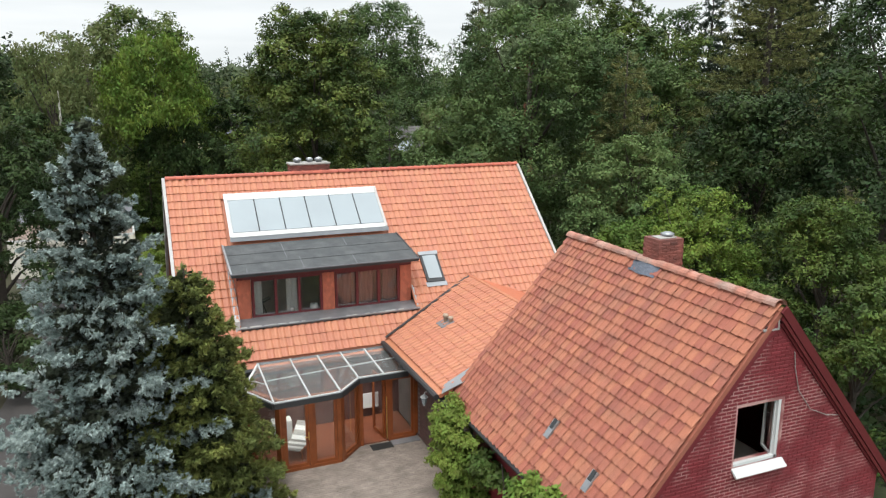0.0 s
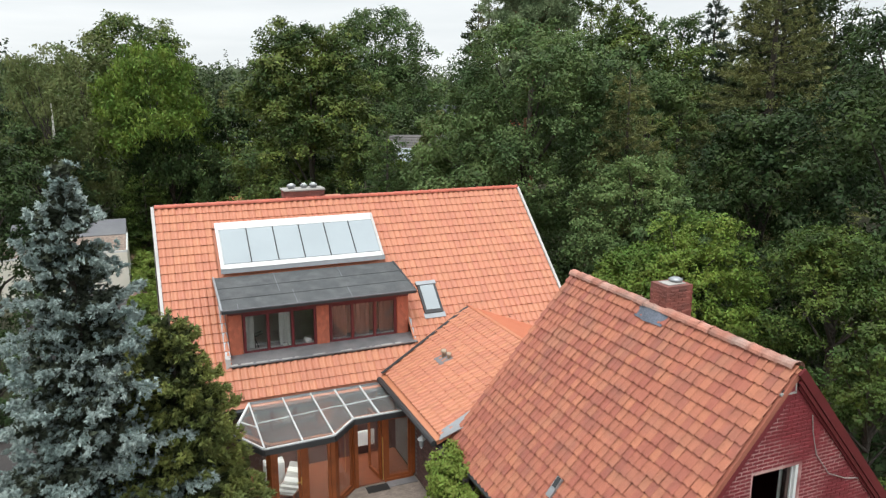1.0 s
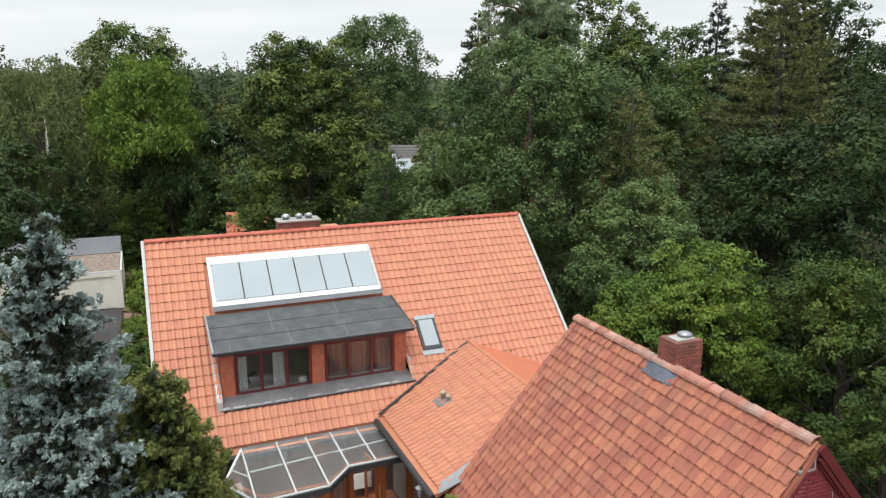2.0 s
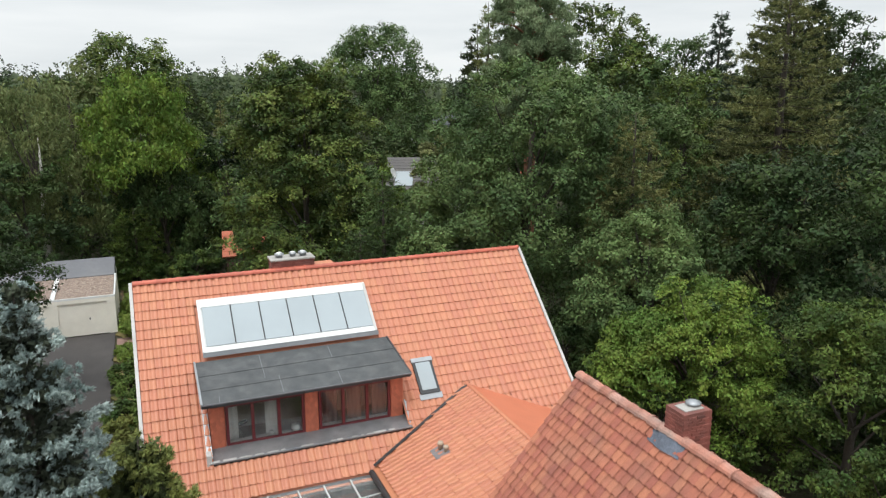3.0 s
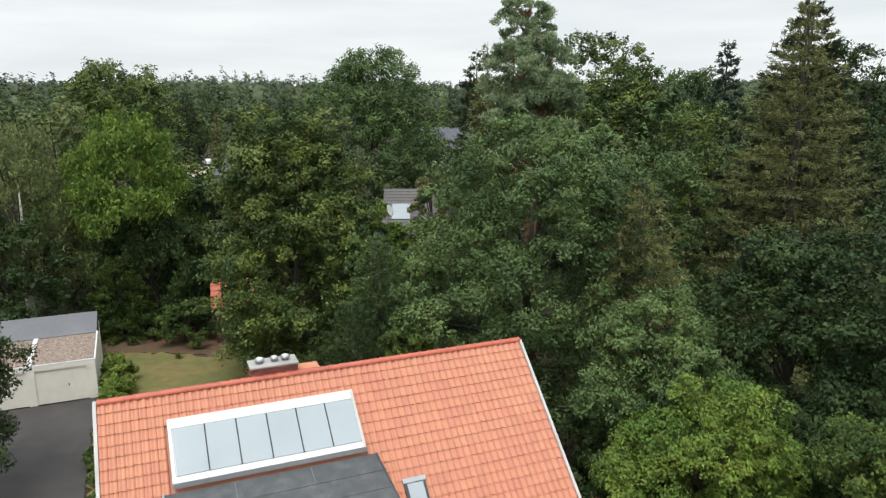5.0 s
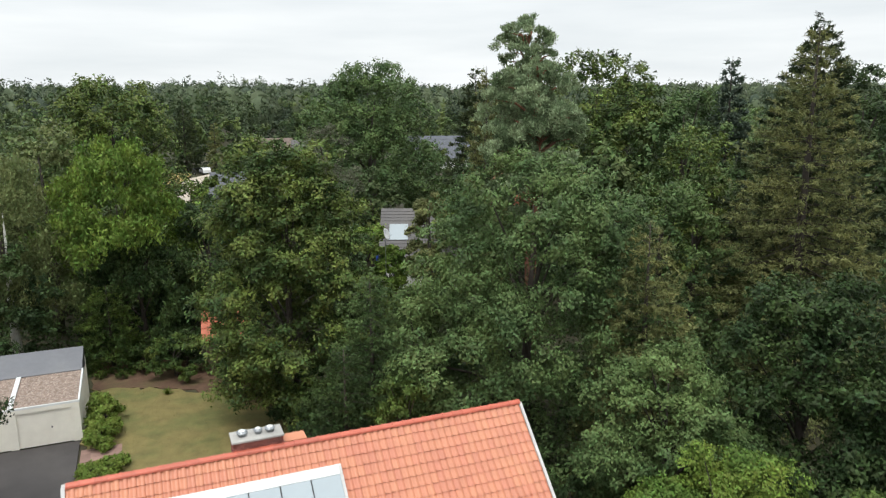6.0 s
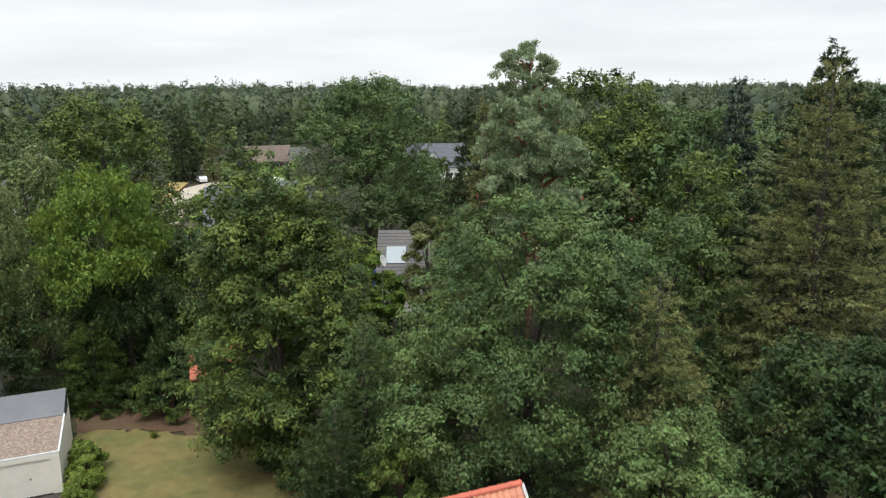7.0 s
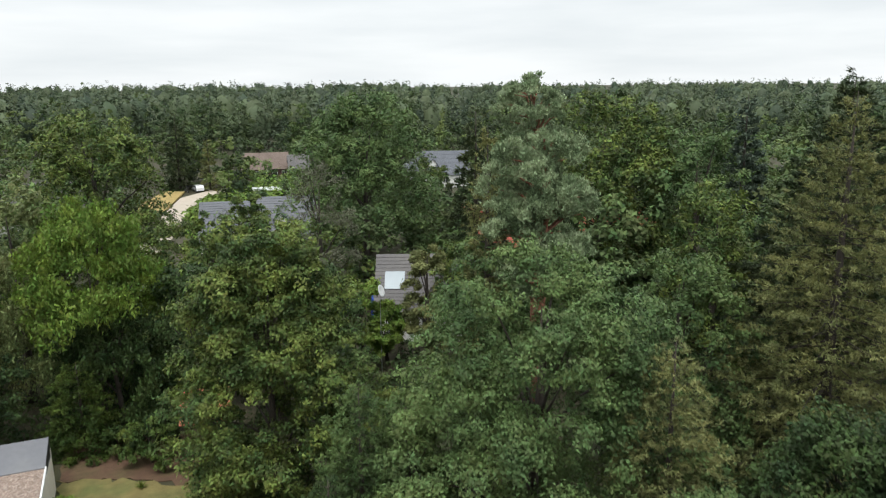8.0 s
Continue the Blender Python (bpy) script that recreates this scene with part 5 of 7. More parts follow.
def conifer(name, label, x, y, h, r, n, material, seed, low=0.04, droop=0.25, needle=0.22, wide=0.22, step=0.42, per=8, bark=None, power=0.85, tuft=4, z0=0.0, curl=0.35, gap=0.12, category="tree", bare=0.25, spray=0.22, inner=None, crowd=1.0):
    """Conifer: whorls of drooping boughs that carry sprays of needles."""
    rng = np.random.default_rng(seed)
    n = int(n * 0.68)
    ob = base(name, x, y, z0, label, category)
    levels = max(6, int(h * (1 - low) / step))
    bp, bd, bl = [], [], []
    tr = 0.014 * h + 0.03
    bm_ = tube([(x, y, z0 - 0.2), (x, y, z0 + h * 0.5), (x, y, z0 + h)], [tr * 1.25, tr * 0.7, 0.012], 8)
    for i in range(levels):
        f = 1 - (1 - (i + rng.random() * 0.4) / levels) ** crowd
        z = h * (low + (1 - low) * f)
        k = max(4, int(per * (1 - 0.35 * f) + rng.random() * 2))
        a0 = rng.random() * 6.28
        for j in range(k):
            if rng.random() < gap:
                continue
            a = a0 + 6.283 * j / k + rng.normal(0, 0.18)
            ln = r * (1 - f) ** power * rng.uniform(0.72, 1.12) + 0.12
            bp.append((z + rng.normal(0, step * 0.3), a, ln, f))
    wts = np.array([q[2] ** 1.35 + 0.08 for q in bp])
    which = rng.choice(len(bp), n // tuft, p=wts / wts.sum())
    q = np.array(bp)[which]
    many = 13  # sprays to a bough, each at its own place along and beside it
    along, beside = ((np.arange(many) + rng.random((len(bp), many))) / many) ** 0.7, rng.normal(0, 0.85, (len(bp), many))
    pickk = rng.integers(0, many, len(q))
    s = bare + (1 - bare) * np.clip(along[which, pickk] + rng.normal(0, 0.05, len(q)), 0, 1.04)
    side = (beside[which, pickk] + rng.normal(0, 0.28, len(q))) * (spray * q[:, 2] * (1.12 - s) + 0.05)
    steep = droop * (1 - q[:, 3] * 1.5)
    rise = np.where(steep > 0, -steep, -steep * 0.9)
    zz = q[:, 0] + q[:, 2] * (rise * s + curl * droop * s ** 3) - np.abs(side) * 0.25 + rng.normal(0, 0.05, len(q))
    ca, sa = np.cos(q[:, 1]), np.sin(q[:, 1])
    p = np.stack([ca * q[:, 2] * s - sa * side, sa * q[:, 2] * s + ca * side, zz], 1)
    way = np.stack([ca - sa * np.sign(side) * 0.7, sa + ca * np.sign(side) * 0.7, rise + 0.25], 1)
    p = np.repeat(p, tuft, 0)
    way = unit(np.repeat(way, tuft, 0) + rng.normal(0, 0.45, (len(p), 3)))
    size = needle * rng.uniform(0.6, 1.25, len(p))[:, None] * 0.5
    p = p + way * size
    nrm = unit(rng.normal(0, 0.5, (len(p), 3)) + np.array([0, 0, 1.0]))
    b = unit(np.cross(nrm, way))
    part("crown", quads("crown", p + np.array([x, y, z0]), way * size, b * size * wide, material, 0.2), material, ob)
    # Inner needles fill the gaps between boughs with painted-in shade.
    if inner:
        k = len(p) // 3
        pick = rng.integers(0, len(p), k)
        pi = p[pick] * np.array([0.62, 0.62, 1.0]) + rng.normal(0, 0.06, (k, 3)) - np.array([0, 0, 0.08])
        part("inner_foliage", quads("inner_foliage", pi + np.array([x, y, z0]), way[pick] * size[pick] * 1.5, b[pick] * size[pick] * wide * 2.2, inner, 0.2), inner, ob, "older needles, darkened further for the shade between boughs")
    for z, a, ln, f in bp[::2]:
        st = droop * (1 - f * 1.5)
        e = Vector((x + math.cos(a) * ln * 0.9, y + math.sin(a) * ln * 0.9, z0 + z - ln * 0.9 * st * (1 if st > 0 else 0.9)))
        tube([(x, y, z0 + z), e], [max(0.012, tr * 0.22 * (1 - f)), 0.006], 4, bm_, False)
    part("trunk", bm_, bark or M_BARK, ob, smooth=True)
    return ob


def shrub(name, label, x, y, h, r, n, material, seed, leaf=0.13, **more):
    return tree(name, label, x, y, h, r, n, material, seed, low=0.08, leaf=leaf, puffs=more.pop("puffs", 26), category=more.pop("category", "shrub"), **more)


def land(x, y):
    """Height of the ground: level round the plots, gently uneven in the woods, rising far off."""
    d = math.hypot(x - 5, y - 10)
    z = -0.08
    if y > 58 or x < -9 or x > 17:
        z += 0.2 * noise.noise((x * 0.11, y * 0.11, 0.3))
    return z + (min(d, 900) - 260) * 0.008 * (d > 260)


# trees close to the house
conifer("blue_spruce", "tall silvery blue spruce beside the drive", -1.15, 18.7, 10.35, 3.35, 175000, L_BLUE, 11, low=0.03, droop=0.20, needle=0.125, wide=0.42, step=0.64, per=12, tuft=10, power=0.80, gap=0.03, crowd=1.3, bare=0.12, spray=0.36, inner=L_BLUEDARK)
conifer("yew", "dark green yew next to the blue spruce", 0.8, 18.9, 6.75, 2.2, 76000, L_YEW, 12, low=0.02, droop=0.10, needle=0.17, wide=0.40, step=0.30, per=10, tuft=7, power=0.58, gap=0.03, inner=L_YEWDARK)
tree("oak", "mature oak with yellow-green leaf tips behind the lawn", 10.8, 47.6, 16.5, 5.8, 108000, L_OAK, 21, low=0.0, leaf=0.275, puffs=170, skirt=0.36, trunk_r=0.24)
tree("broadleaf_tree", "large round-crowned cool green broadleaf tree", 20.5, 37.2, 15.8, 7.3, 106000, L_CENTRE, 22, low=0.04, leaf=0.24, puffs=130)
tree("hazel", "fresh yellow-green hazel behind the outbuilding", 20.0, 23.2, 7.2, 4.0, 58000, L_LIME, 23, low=0.0, leaf=0.17, puffs=90, skirt=0.4)
tree("hazel", "yellow-green hazel with loose outline", 22.6, 18.4, 7.9, 3.8, 42000, L_SHRUB, 24, low=0.0, leaf=0.18, puffs=80, skirt=0.4)
tree("hazel", "low hazel beside the outbuilding's far wall", 19.2, 14.2, 5.4, 2.6, 18000, L_SHRUB, 31, low=0.03, leaf=0.18, puffs=40)
tree("maple", "tall dark maple at the wood's edge", 29.0, 21.0, 15.6, 5.4, 40000, L_MAPLE, 25, low=0.04, leaf=0.28, puffs=100, spread=1.2)
tree("broadleaf_tree", "young cool green tree behind the house", 21.4, 27.7, 9.2, 3.5, 38000, L_CENTRE, 26, low=0.02, leaf=0.2, puffs=70, spread=1.25)
tree("maple", "broad dark green maple in the wood", 28.0, 27.2, 11.4, 4.7, 42000, L_MAPLE, 27, low=0.04, leaf=0.27, puffs=90, spread=1.2)
conifer("larch", "feathery olive larch among broadleaf trees", 23.6, 32.2, 13.0, 3.4, 36000, L_BROWNSPRUCE, 28, droop=0.3, needle=0.3, wide=0.25, step=0.36, per=10, gap=0.03, power=0.6)
conifer("spruce", "huge drooping olive-brown spruce", 38.6, 37.6, 22.0, 7.2, 70000, L_BROWNSPRUCE, 29, low=0.08, droop=0.38, needle=0.34, wide=0.24, step=0.5, per=11, gap=0.04, power=0.82, bare=0.12)
conifer("spruce", "very tall dark spruce with a bushy top", 44.6, 42.6, 22.9, 6.6, 60000, L_SPRUCE, 30, low=0.35, droop=0.34, needle=0.44, wide=0.3, step=0.6, per=9, gap=0.05, power=0.9)
conifer("false_cypress", "feathery green cypress behind the house", 13.4, 40.4, 9.8, 3.2, 30000, L_CENTRE, 32, droop=0.05, needle=0.26, wide=0.3, step=0.34, per=10, gap=0.03, power=0.55)
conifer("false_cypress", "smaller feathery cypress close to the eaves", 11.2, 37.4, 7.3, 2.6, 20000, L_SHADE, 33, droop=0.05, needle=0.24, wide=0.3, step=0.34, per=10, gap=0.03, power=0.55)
tree("garden_shrub", "bright green garden shrub behind the roof ridge", 13.4, 35.6, 6.7, 2.1, 15000, L_SHRUB, 34, low=0.05, leaf=0.19, puffs=34, category="shrub")
tree("broadleaf_tree", "small tree between cypress and large tree", 15.6, 40.0, 9.2, 2.8, 16000, L_CENTRE, 35, low=0.05, leaf=0.22, puffs=40)
tree("broadleaf_tree", "dark broadleaf tree overhanging the drive", -6.4, 38.2, 13.8, 4.3, 40000, L_MAPLE, 36, low=0.02, leaf=0.23, puffs=70)
tree("broadleaf_tree", "leafy tree at the edge of the drive", -8.6, 24.0, 8.0, 3.2, 20000, L_OAK, 37, low=0.12, leaf=0.21, puffs=50)
conifer("spruce", "grey-green conifer beyond the drive", -11.0, 40.0, 12.0, 3.2, 16000, L_PINE, 38, needle=0.34, wide=0.24)
tree("broadleaf_tree", "dark tree behind the garage", -6.0, 58.6, 9.6, 4.0, 15000, L_MAPLE, 39, low=0.1, leaf=0.3, puffs=50)
conifer("yew", "low spreading light green yew at the garage corner", 0.6, 60.0, 5.8, 2.8, 18000, L_SHRUB, 40, needle=0.28, wide=0.3, power=0.5, droop=0.1, step=0.3, gap=0.02)
tree("broadleaf_tree", "lighter green tree behind the oak", 13.0, 58.0, 15.4, 4.0, 13000, L_OAK, 62, low=0.1, leaf=0.32, puffs=50)
tree("birch", "birch with drooping pale green twigs", -5.2, 61.5, 15.6, 4.2, 18000, L_BIRCH, 41, low=0.15, leaf=0.30, aspect=0.4, puffs=60, bark=M_BIRCHBARK, hang_down=0.9)
tree("broadleaf_tree", "full light green tree behind the garage", 1.6, 64.0, 15.4, 5.6, 26000, L_LIME, 42, low=0.42, leaf=0.34, puffs=90, hang_down=0.3)
# Dark leaf colour here paints the deep shade beneath the light crown.
tree("broadleaf_tree", "drooping tree in dark leaf colour that paints the shade under the light green crown", 2.8, 62.0, 9.4, 4.2, 20000, L_MAPLE, 64, low=0.03, leaf=0.3, puffs=60, hang_down=0.4)
tree("broadleaf_tree", "tall green tree behind the birch", -3.4, 69.5, 16.4, 5.2, 15000, L_BIRCH, 43, low=0.12, leaf=0.40, puffs=70)
tree("broadleaf_tree", "dark tree behind the garden shed", 7.8, 63.5, 10.6, 3.8, 15000, L_MAPLE, 44, low=0.08, leaf=0.34, puffs=56)
tree("broadleaf_tree", "bluish dark tree beyond the oak", 16.4, 60.0, 10.8, 3.4, 11000, L_CENTRE, 45, low=0.08, leaf=0.32, puffs=44)
tree("garden_shrub", "fresh green shrub before a grey house", 21.0, 66.6, 7.4, 3.0, 10000, L_LIME, 46, low=0.05, leaf=0.32, puffs=36, category="shrub")
tree("broadleaf_tree", "tree in front of the grey house", 31.0, 68.4, 9.8, 3.6, 10000, L_OAK, 47, low=0.06, leaf=0.34, puffs=44)
tree("broadleaf_tree", "green tree behind the large broadleaf", 25.5, 53.0, 13.4, 4.3, 16000, L_CENTRE, 48, low=0.08, leaf=0.32, puffs=60)
tree("broadleaf_tree", "dense green tree beside the large spruce", 33.0, 43.0, 13.6, 4.9, 18000, L_CENTRE, 49, low=0.06, leaf=0.32, puffs=70)
tree("broadleaf_tree", "rounded green tree in the wood", 41.5, 49.5, 16.2, 5.0, 14000, L_OAK, 50, low=0.08, leaf=0.36, puffs=70)
tree("broadleaf_tree", "broad green tree deep in the wood", 48.0, 59.0, 19.4, 6.2, 22000, L_CENTRE, 51, low=0.08, leaf=0.38, puffs=76)
tree("broadleaf_tree", "tall dark tree behind the pine", 42.6, 64.6, 22.4, 7.2, 42000, L_OAK, 52, low=0.1, leaf=0.42, puffs=120, top=0.3)
tree("broadleaf_tree", "dark tree beyond the pine", 53.0, 74.0, 20.4, 6.4, 14000, L_MAPLE, 63, low=0.1, leaf=0.42, puffs=80)
tree("broadleaf_tree", "dark tree at the end of the wood", 57.0, 49.0, 21.3, 6.4, 12000, L_MAPLE, 53, low=0.08, leaf=0.42, puffs=70)
conifer("spruce", "slim dark spruce near the pine", 34.4, 73.2, 20.8, 4.6, 22000, L_SPRUCE, 54, needle=0.55, wide=0.34, step=0.7, power=0.75, gap=0.05)
conifer("spruce", "thin blue-green spruce standing above the wood", 54.8, 61.0, 21.4, 3.8, 24000, L_PINEDARK, 55, needle=0.55, wide=0.34, step=0.8, per=10, gap=0.06, power=0.75)
tree("oak", "very large dark oak standing alone", 29.4, 93.0, 22.0, 9.2, 36000, L_CENTRE, 56, low=0.14, leaf=0.45, puffs=130)
tree("oak", "broad oak standing above the wood", 1.2, 93.0, 20.6, 8.6, 26000, L_OAK, 57, low=0.14, leaf=0.45, puffs=110)
tree("dying_tree", "thin grey half-dead tree", 21.2, 80.5, 15.6, 4.2, 7000, L_GREY, 58, low=0.2, leaf=0.32, aspect=0.35, puffs=60)
conifer("spruce", "dark spruce beside the sandy road", 13.4, 184.0, 17.2, 4.2, 6000, L_SPRUCE, 59, needle=0.9, wide=0.3, step=0.9)
conifer("spruce", "lighter young spruce by the road", 19.5, 180.0, 11.5, 2.6, 3000, L_BROWNSPRUCE, 60, needle=0.7, wide=0.3, step=0.8)


def scots_pine(label, x, y, pads, material, n, seed, needle=0.24, top=20.0, bend=0.0):
    """A bare reddish trunk and limbs that each carry one flat pad of needles. pads: height, reach, count, pad size."""
    ob = base("scots_pine", x, y, 0, label, "tree")
    rng = np.random.default_rng(seed)
    c, pr = [], []
    for z, reach, k, size in pads:
        a0 = rng.random() * 6.28
        for j in range(k):
            a = a0 + 6.283 * j / k + rng.normal(0, 0.2)
            rr = reach * rng.uniform(0.6, 1.0) if j % 3 else reach * rng.uniform(0.2, 0.5)
            c.append((math.cos(a) * rr + bend * (z / top) ** 3, math.sin(a) * rr, z + rng.normal(0, 0.85 if size > 0.65 else 0.5) - 0.12 * rr))
            pr.append(size * rng.uniform(0.7, 1.2))
    c, pr = np.array(c), np.array(pr)
    p, d = clumps(rng, c, pr * 0.95, n, 8, 0.8, (0.28, 0.5))
    t = unit(d * 0.7 + np.array([0, 0, 0.6]) + rng.normal(0, 0.45, (n, 3)))
    b = unit(np.cross(t, rng.normal(size=(n, 3))))
    s = needle * rng.uniform(0.6, 1.2, n)[:, None] * 0.5
    part("crown", quads("crown", p + np.array([x, y, 0]), t * s, b * s * 0.4, material), material, ob)
    bm_ = tube([(x, y, -0.2), (x - 0.2, y, top * 0.4), (x + 0.1, y, top * 0.7), (x + bend * 0.9, y, top * 0.97)], [0.36, 0.3, 0.2, 0.05], 8)
    for e in c:
        q = min(0.96, e[2] / top * 0.94)
        tube([(x + bend * q ** 3, y, top * q), (x + e[0] * 0.55, y + e[1] * 0.55, e[2] - 0.15), (x + e[0], y + e[1], e[2])], [0.09, 0.06, 0.02], 5, bm_, False)
    part("trunk", bm_, M_PINEBARK, ob, smooth=True)


scots_pine("Scots pine with dense layered grey-green needle pads and reddish trunk", 24.7, 44.1,
           ((12.3, 2.0, 6, 0.8), (13.4, 2.4, 8, 0.8), (14.6, 2.6, 9, 0.85), (15.7, 2.9, 11, 0.9), (16.8, 2.9, 12, 0.9), (17.8, 2.5, 11, 0.85), (18.8, 1.9, 8, 0.75), (19.6, 1.0, 5, 0.6)), L_PINE, 44000, 61, 0.25, 20.0)
scots_pine("tall open-crowned Scots pine with a wispy flat top", 27.0, 48.5,
           ((14.5, 2.2, 6, 0.8), (16.0, 2.4, 6, 0.8), (17.6, 2.3, 6, 0.8), (19.0, 1.9, 5, 0.7), (20.4, 1.8, 4, 0.55), (21.3, 1.9, 7, 0.6), (22.0, 1.4, 5, 0.55)), L_PINE, 17000, 62, 0.26, 22.6, -0.8)

# garden plants
climber = base("climbing_plant", 7.3, 14.5, 0, "lush green climbing vine hanging below the outbuilding's gutter", "climbing plant")
rng = np.random.default_rng(70)
for n, k, (xa, xb), (ya, yb), (za, zb), lf_size, lm in ((11000, 26, (6.95, 7.5), (15.75, 17.0), (0.3, 2.65), 0.105, L_HEDGE), (3200, 17, (7.15, 7.6), (11.0, 13.7), (1.8, 2.55), 0.17, L_LIME), (2600, 14, (7.3, 7.7), (10.6, 15.4), (0.6, 1.9), 0.17, L_SHRUB)):
    cc = np.stack([rng.uniform(xa, xb, k), rng.uniform(ya, yb, k), rng.uniform(za, zb, k)], 1)
    p, d = clumps(rng, cc, rng.uniform(0.26, 0.46, k), n, 7, 0.9, (0.3, 0.5))
    p[:, 2] = np.abs(p[:, 2])
    nrm = unit(d + np.array([-0.3, 0, 0.7]) + rng.normal(0, 0.35, (n, 3)))
    t = unit(np.cross(nrm, rng.normal(size=(n, 3))))
    s = lf_size * rng.uniform(0.6, 1.2, n)[:, None] * 0.5
    part("foliage", quads("foliage", p, t * s, np.cross(nrm, t) * s * 0.8, lm), lm, climber)
for yy in (15.8, 14.2, 12.4):
    part("stem", tube([(7.4, yy, 0), (7.3, yy + 0.1, 0.8), (7.45, yy - 0.1, 1.6), (7.4, yy, 2.4)], [0.035, 0.03, 0.025, 0.015], 6), M_BARK, climber)

pot = base("flower_pot", 7.05, 14.9, 0, "round terracotta flower pot on the paving", "flower pot")
part("pot", tube([(7.05, 14.95, 0), (7.05, 14.95, 0.34), (7.05, 14.95, 0.35), (7.05, 14.95, 0.42)], [0.17, 0.25, 0.28, 0.28], 14), M_REDTILE, pot, smooth=True)
part("soil", tube([(7.05, 14.95, 0.42), (7.05, 14.95, 0.425)], 0.25, 14), M_SOIL, pot)

SHRUBS = [("garden_shrub", "leafy low shrub in the strip beside the drive", -0.2, 34.7, 1.1, 1.0, 6000, L_SHRUB), ("garden_shrub", "leafy low shrub in the strip beside the drive", 0.3, 36.4, 0.9, 0.9, 5000, L_SHRUB),
          ("hedge_shrub", "clipped light green shrub beside the garage", 0.35, 50.6, 1.7, 1.0, 9000, L_HEDGE), ("hedge_shrub", "light green shrub beside the garage", 0.4, 48.9, 1.6, 1.0, 9000, L_HEDGE),
          ("hedge_shrub", "low shrub at the edge of the drive", 0.2, 47.3, 1.3, 0.9, 7000, L_HEDGE), ("garden_shrub", "round green shrub in the leaf litter", 5.4, 57.4, 2.7, 2.0, 11000, L_SHADE),
          ("garden_shrub", "spreading shrub at the lawn's far edge", 8.3, 54.0, 2.2, 1.4, 7000, L_SHADE), ("garden_shrub", "low perennial clump beside the drive", -0.1, 40.3, 0.9, 0.9, 5000, L_SHRUB),
          ("garden_shrub", "low perennial clump in the strip", 0.1, 38.6, 0.8, 0.8, 4000, L_SHRUB), ("garden_shrub", "dark evergreen shrub by the gable", -0.2, 30.6, 2.3, 1.1, 9000, L_YEW),
          ("garden_shrub", "dark evergreen shrub by the gable", -0.6, 28.0, 2.4, 1.3, 9000, L_YEW), ("garden_shrub", "dark shrub below the spruce", -0.4, 25.2, 2.0, 1.2, 7000, L_YEW),
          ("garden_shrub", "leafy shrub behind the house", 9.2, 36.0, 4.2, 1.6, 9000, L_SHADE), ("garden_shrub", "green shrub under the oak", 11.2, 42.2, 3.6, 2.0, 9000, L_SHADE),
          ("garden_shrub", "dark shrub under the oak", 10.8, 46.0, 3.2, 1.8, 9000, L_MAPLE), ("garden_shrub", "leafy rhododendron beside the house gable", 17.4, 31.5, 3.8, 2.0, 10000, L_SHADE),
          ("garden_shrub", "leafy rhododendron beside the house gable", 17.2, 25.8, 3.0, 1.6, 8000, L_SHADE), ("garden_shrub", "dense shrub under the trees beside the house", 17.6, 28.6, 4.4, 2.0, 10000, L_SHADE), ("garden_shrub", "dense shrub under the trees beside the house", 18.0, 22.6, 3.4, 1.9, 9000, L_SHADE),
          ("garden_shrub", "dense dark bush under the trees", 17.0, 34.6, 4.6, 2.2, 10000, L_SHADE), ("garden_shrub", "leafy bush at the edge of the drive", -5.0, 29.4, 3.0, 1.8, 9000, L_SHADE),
          ("garden_shrub", "dark bush at the edge of the drive", -5.7, 33.6, 2.8, 1.8, 8000, L_SHADE)]
for i, (nm, lab, x, y, h, r, n_, m_) in enumerate(SHRUBS):
    shrub(nm, lab, x, y, h, r, int(n_ * 0.7), m_, 100 + i, leaf=0.18 if y < 45 else 0.22)

for gx_, gy_, gr in ((-0.1, 44.3, 0.8), (0.9, 44.5, 0.9), (0.3, 43.2, 1.0), (0.2, 47.6, 0.7)):
    shrub("ground_cover", "low spreading bright green ground cover beside the path", gx_, gy_, 0.55, gr, 3000, L_HEDGE, int(gy_ * 10 + gx_ * 7), leaf=0.16, category="plant")
shrub("garden_shrub", "loose green shrub at the lawn's end", 4.5, 56.2, 2.9, 1.8, 9000, L_SHRUB, 141, leaf=0.2)
shrub("garden_shrub", "low leafy shrub in the bed", 2.6, 58.4, 1.6, 1.3, 4000, L_OAK, 142, leaf=0.2)
shrub("garden_shrub", "tall shrub before the garden shed", 8.3, 53.6, 6.1, 1.7, 14000, L_OAK, 143, leaf=0.2)
conifer("spruce", "slim olive-brown spruce beside the pines", 25.3, 52.0, 20.1, 2.2, 15000, L_BROWNSPRUCE, 81, low=0.25, droop=0.3, needle=0.36, wide=0.24, step=0.5, gap=0.05, power=0.7)
tree("broadleaf_tree", "green tree before the red roof", 39.4, 81.5, 13.0, 4.2, 9000, L_CENTRE, 82, low=0.1, leaf=0.4, puffs=40)
tree("broadleaf_tree", "round tree before the white house", 60.5, 152.0, 8.2, 3.8, 3500, L_OAK, 83, low=0.08, leaf=0.6, puffs=30)
yucca = base("yucca", 3.83, 53.3, 0, "small spiky pale green rosette plant on the lawn", "plant")
for i in range(18):
    a, up_ = i * 2.4, 0.25 + 0.7 * (i / 18)
    e = Vector((math.cos(a) * (1.1 - up_), math.sin(a) * (1.1 - up_), up_)) * 0.55
    c_ = Vector((3.83, 53.3, 0.02))
    sd = Vector((-math.sin(a), math.cos(a), 0)) * 0.035
    part("leaf", prism([c_ - sd, c_ + e * 0.5 - sd * 1.3, c_ + e, c_ + e * 0.5 + sd * 1.3, c_ + sd], 0.008), L_HEDGE, yucca)
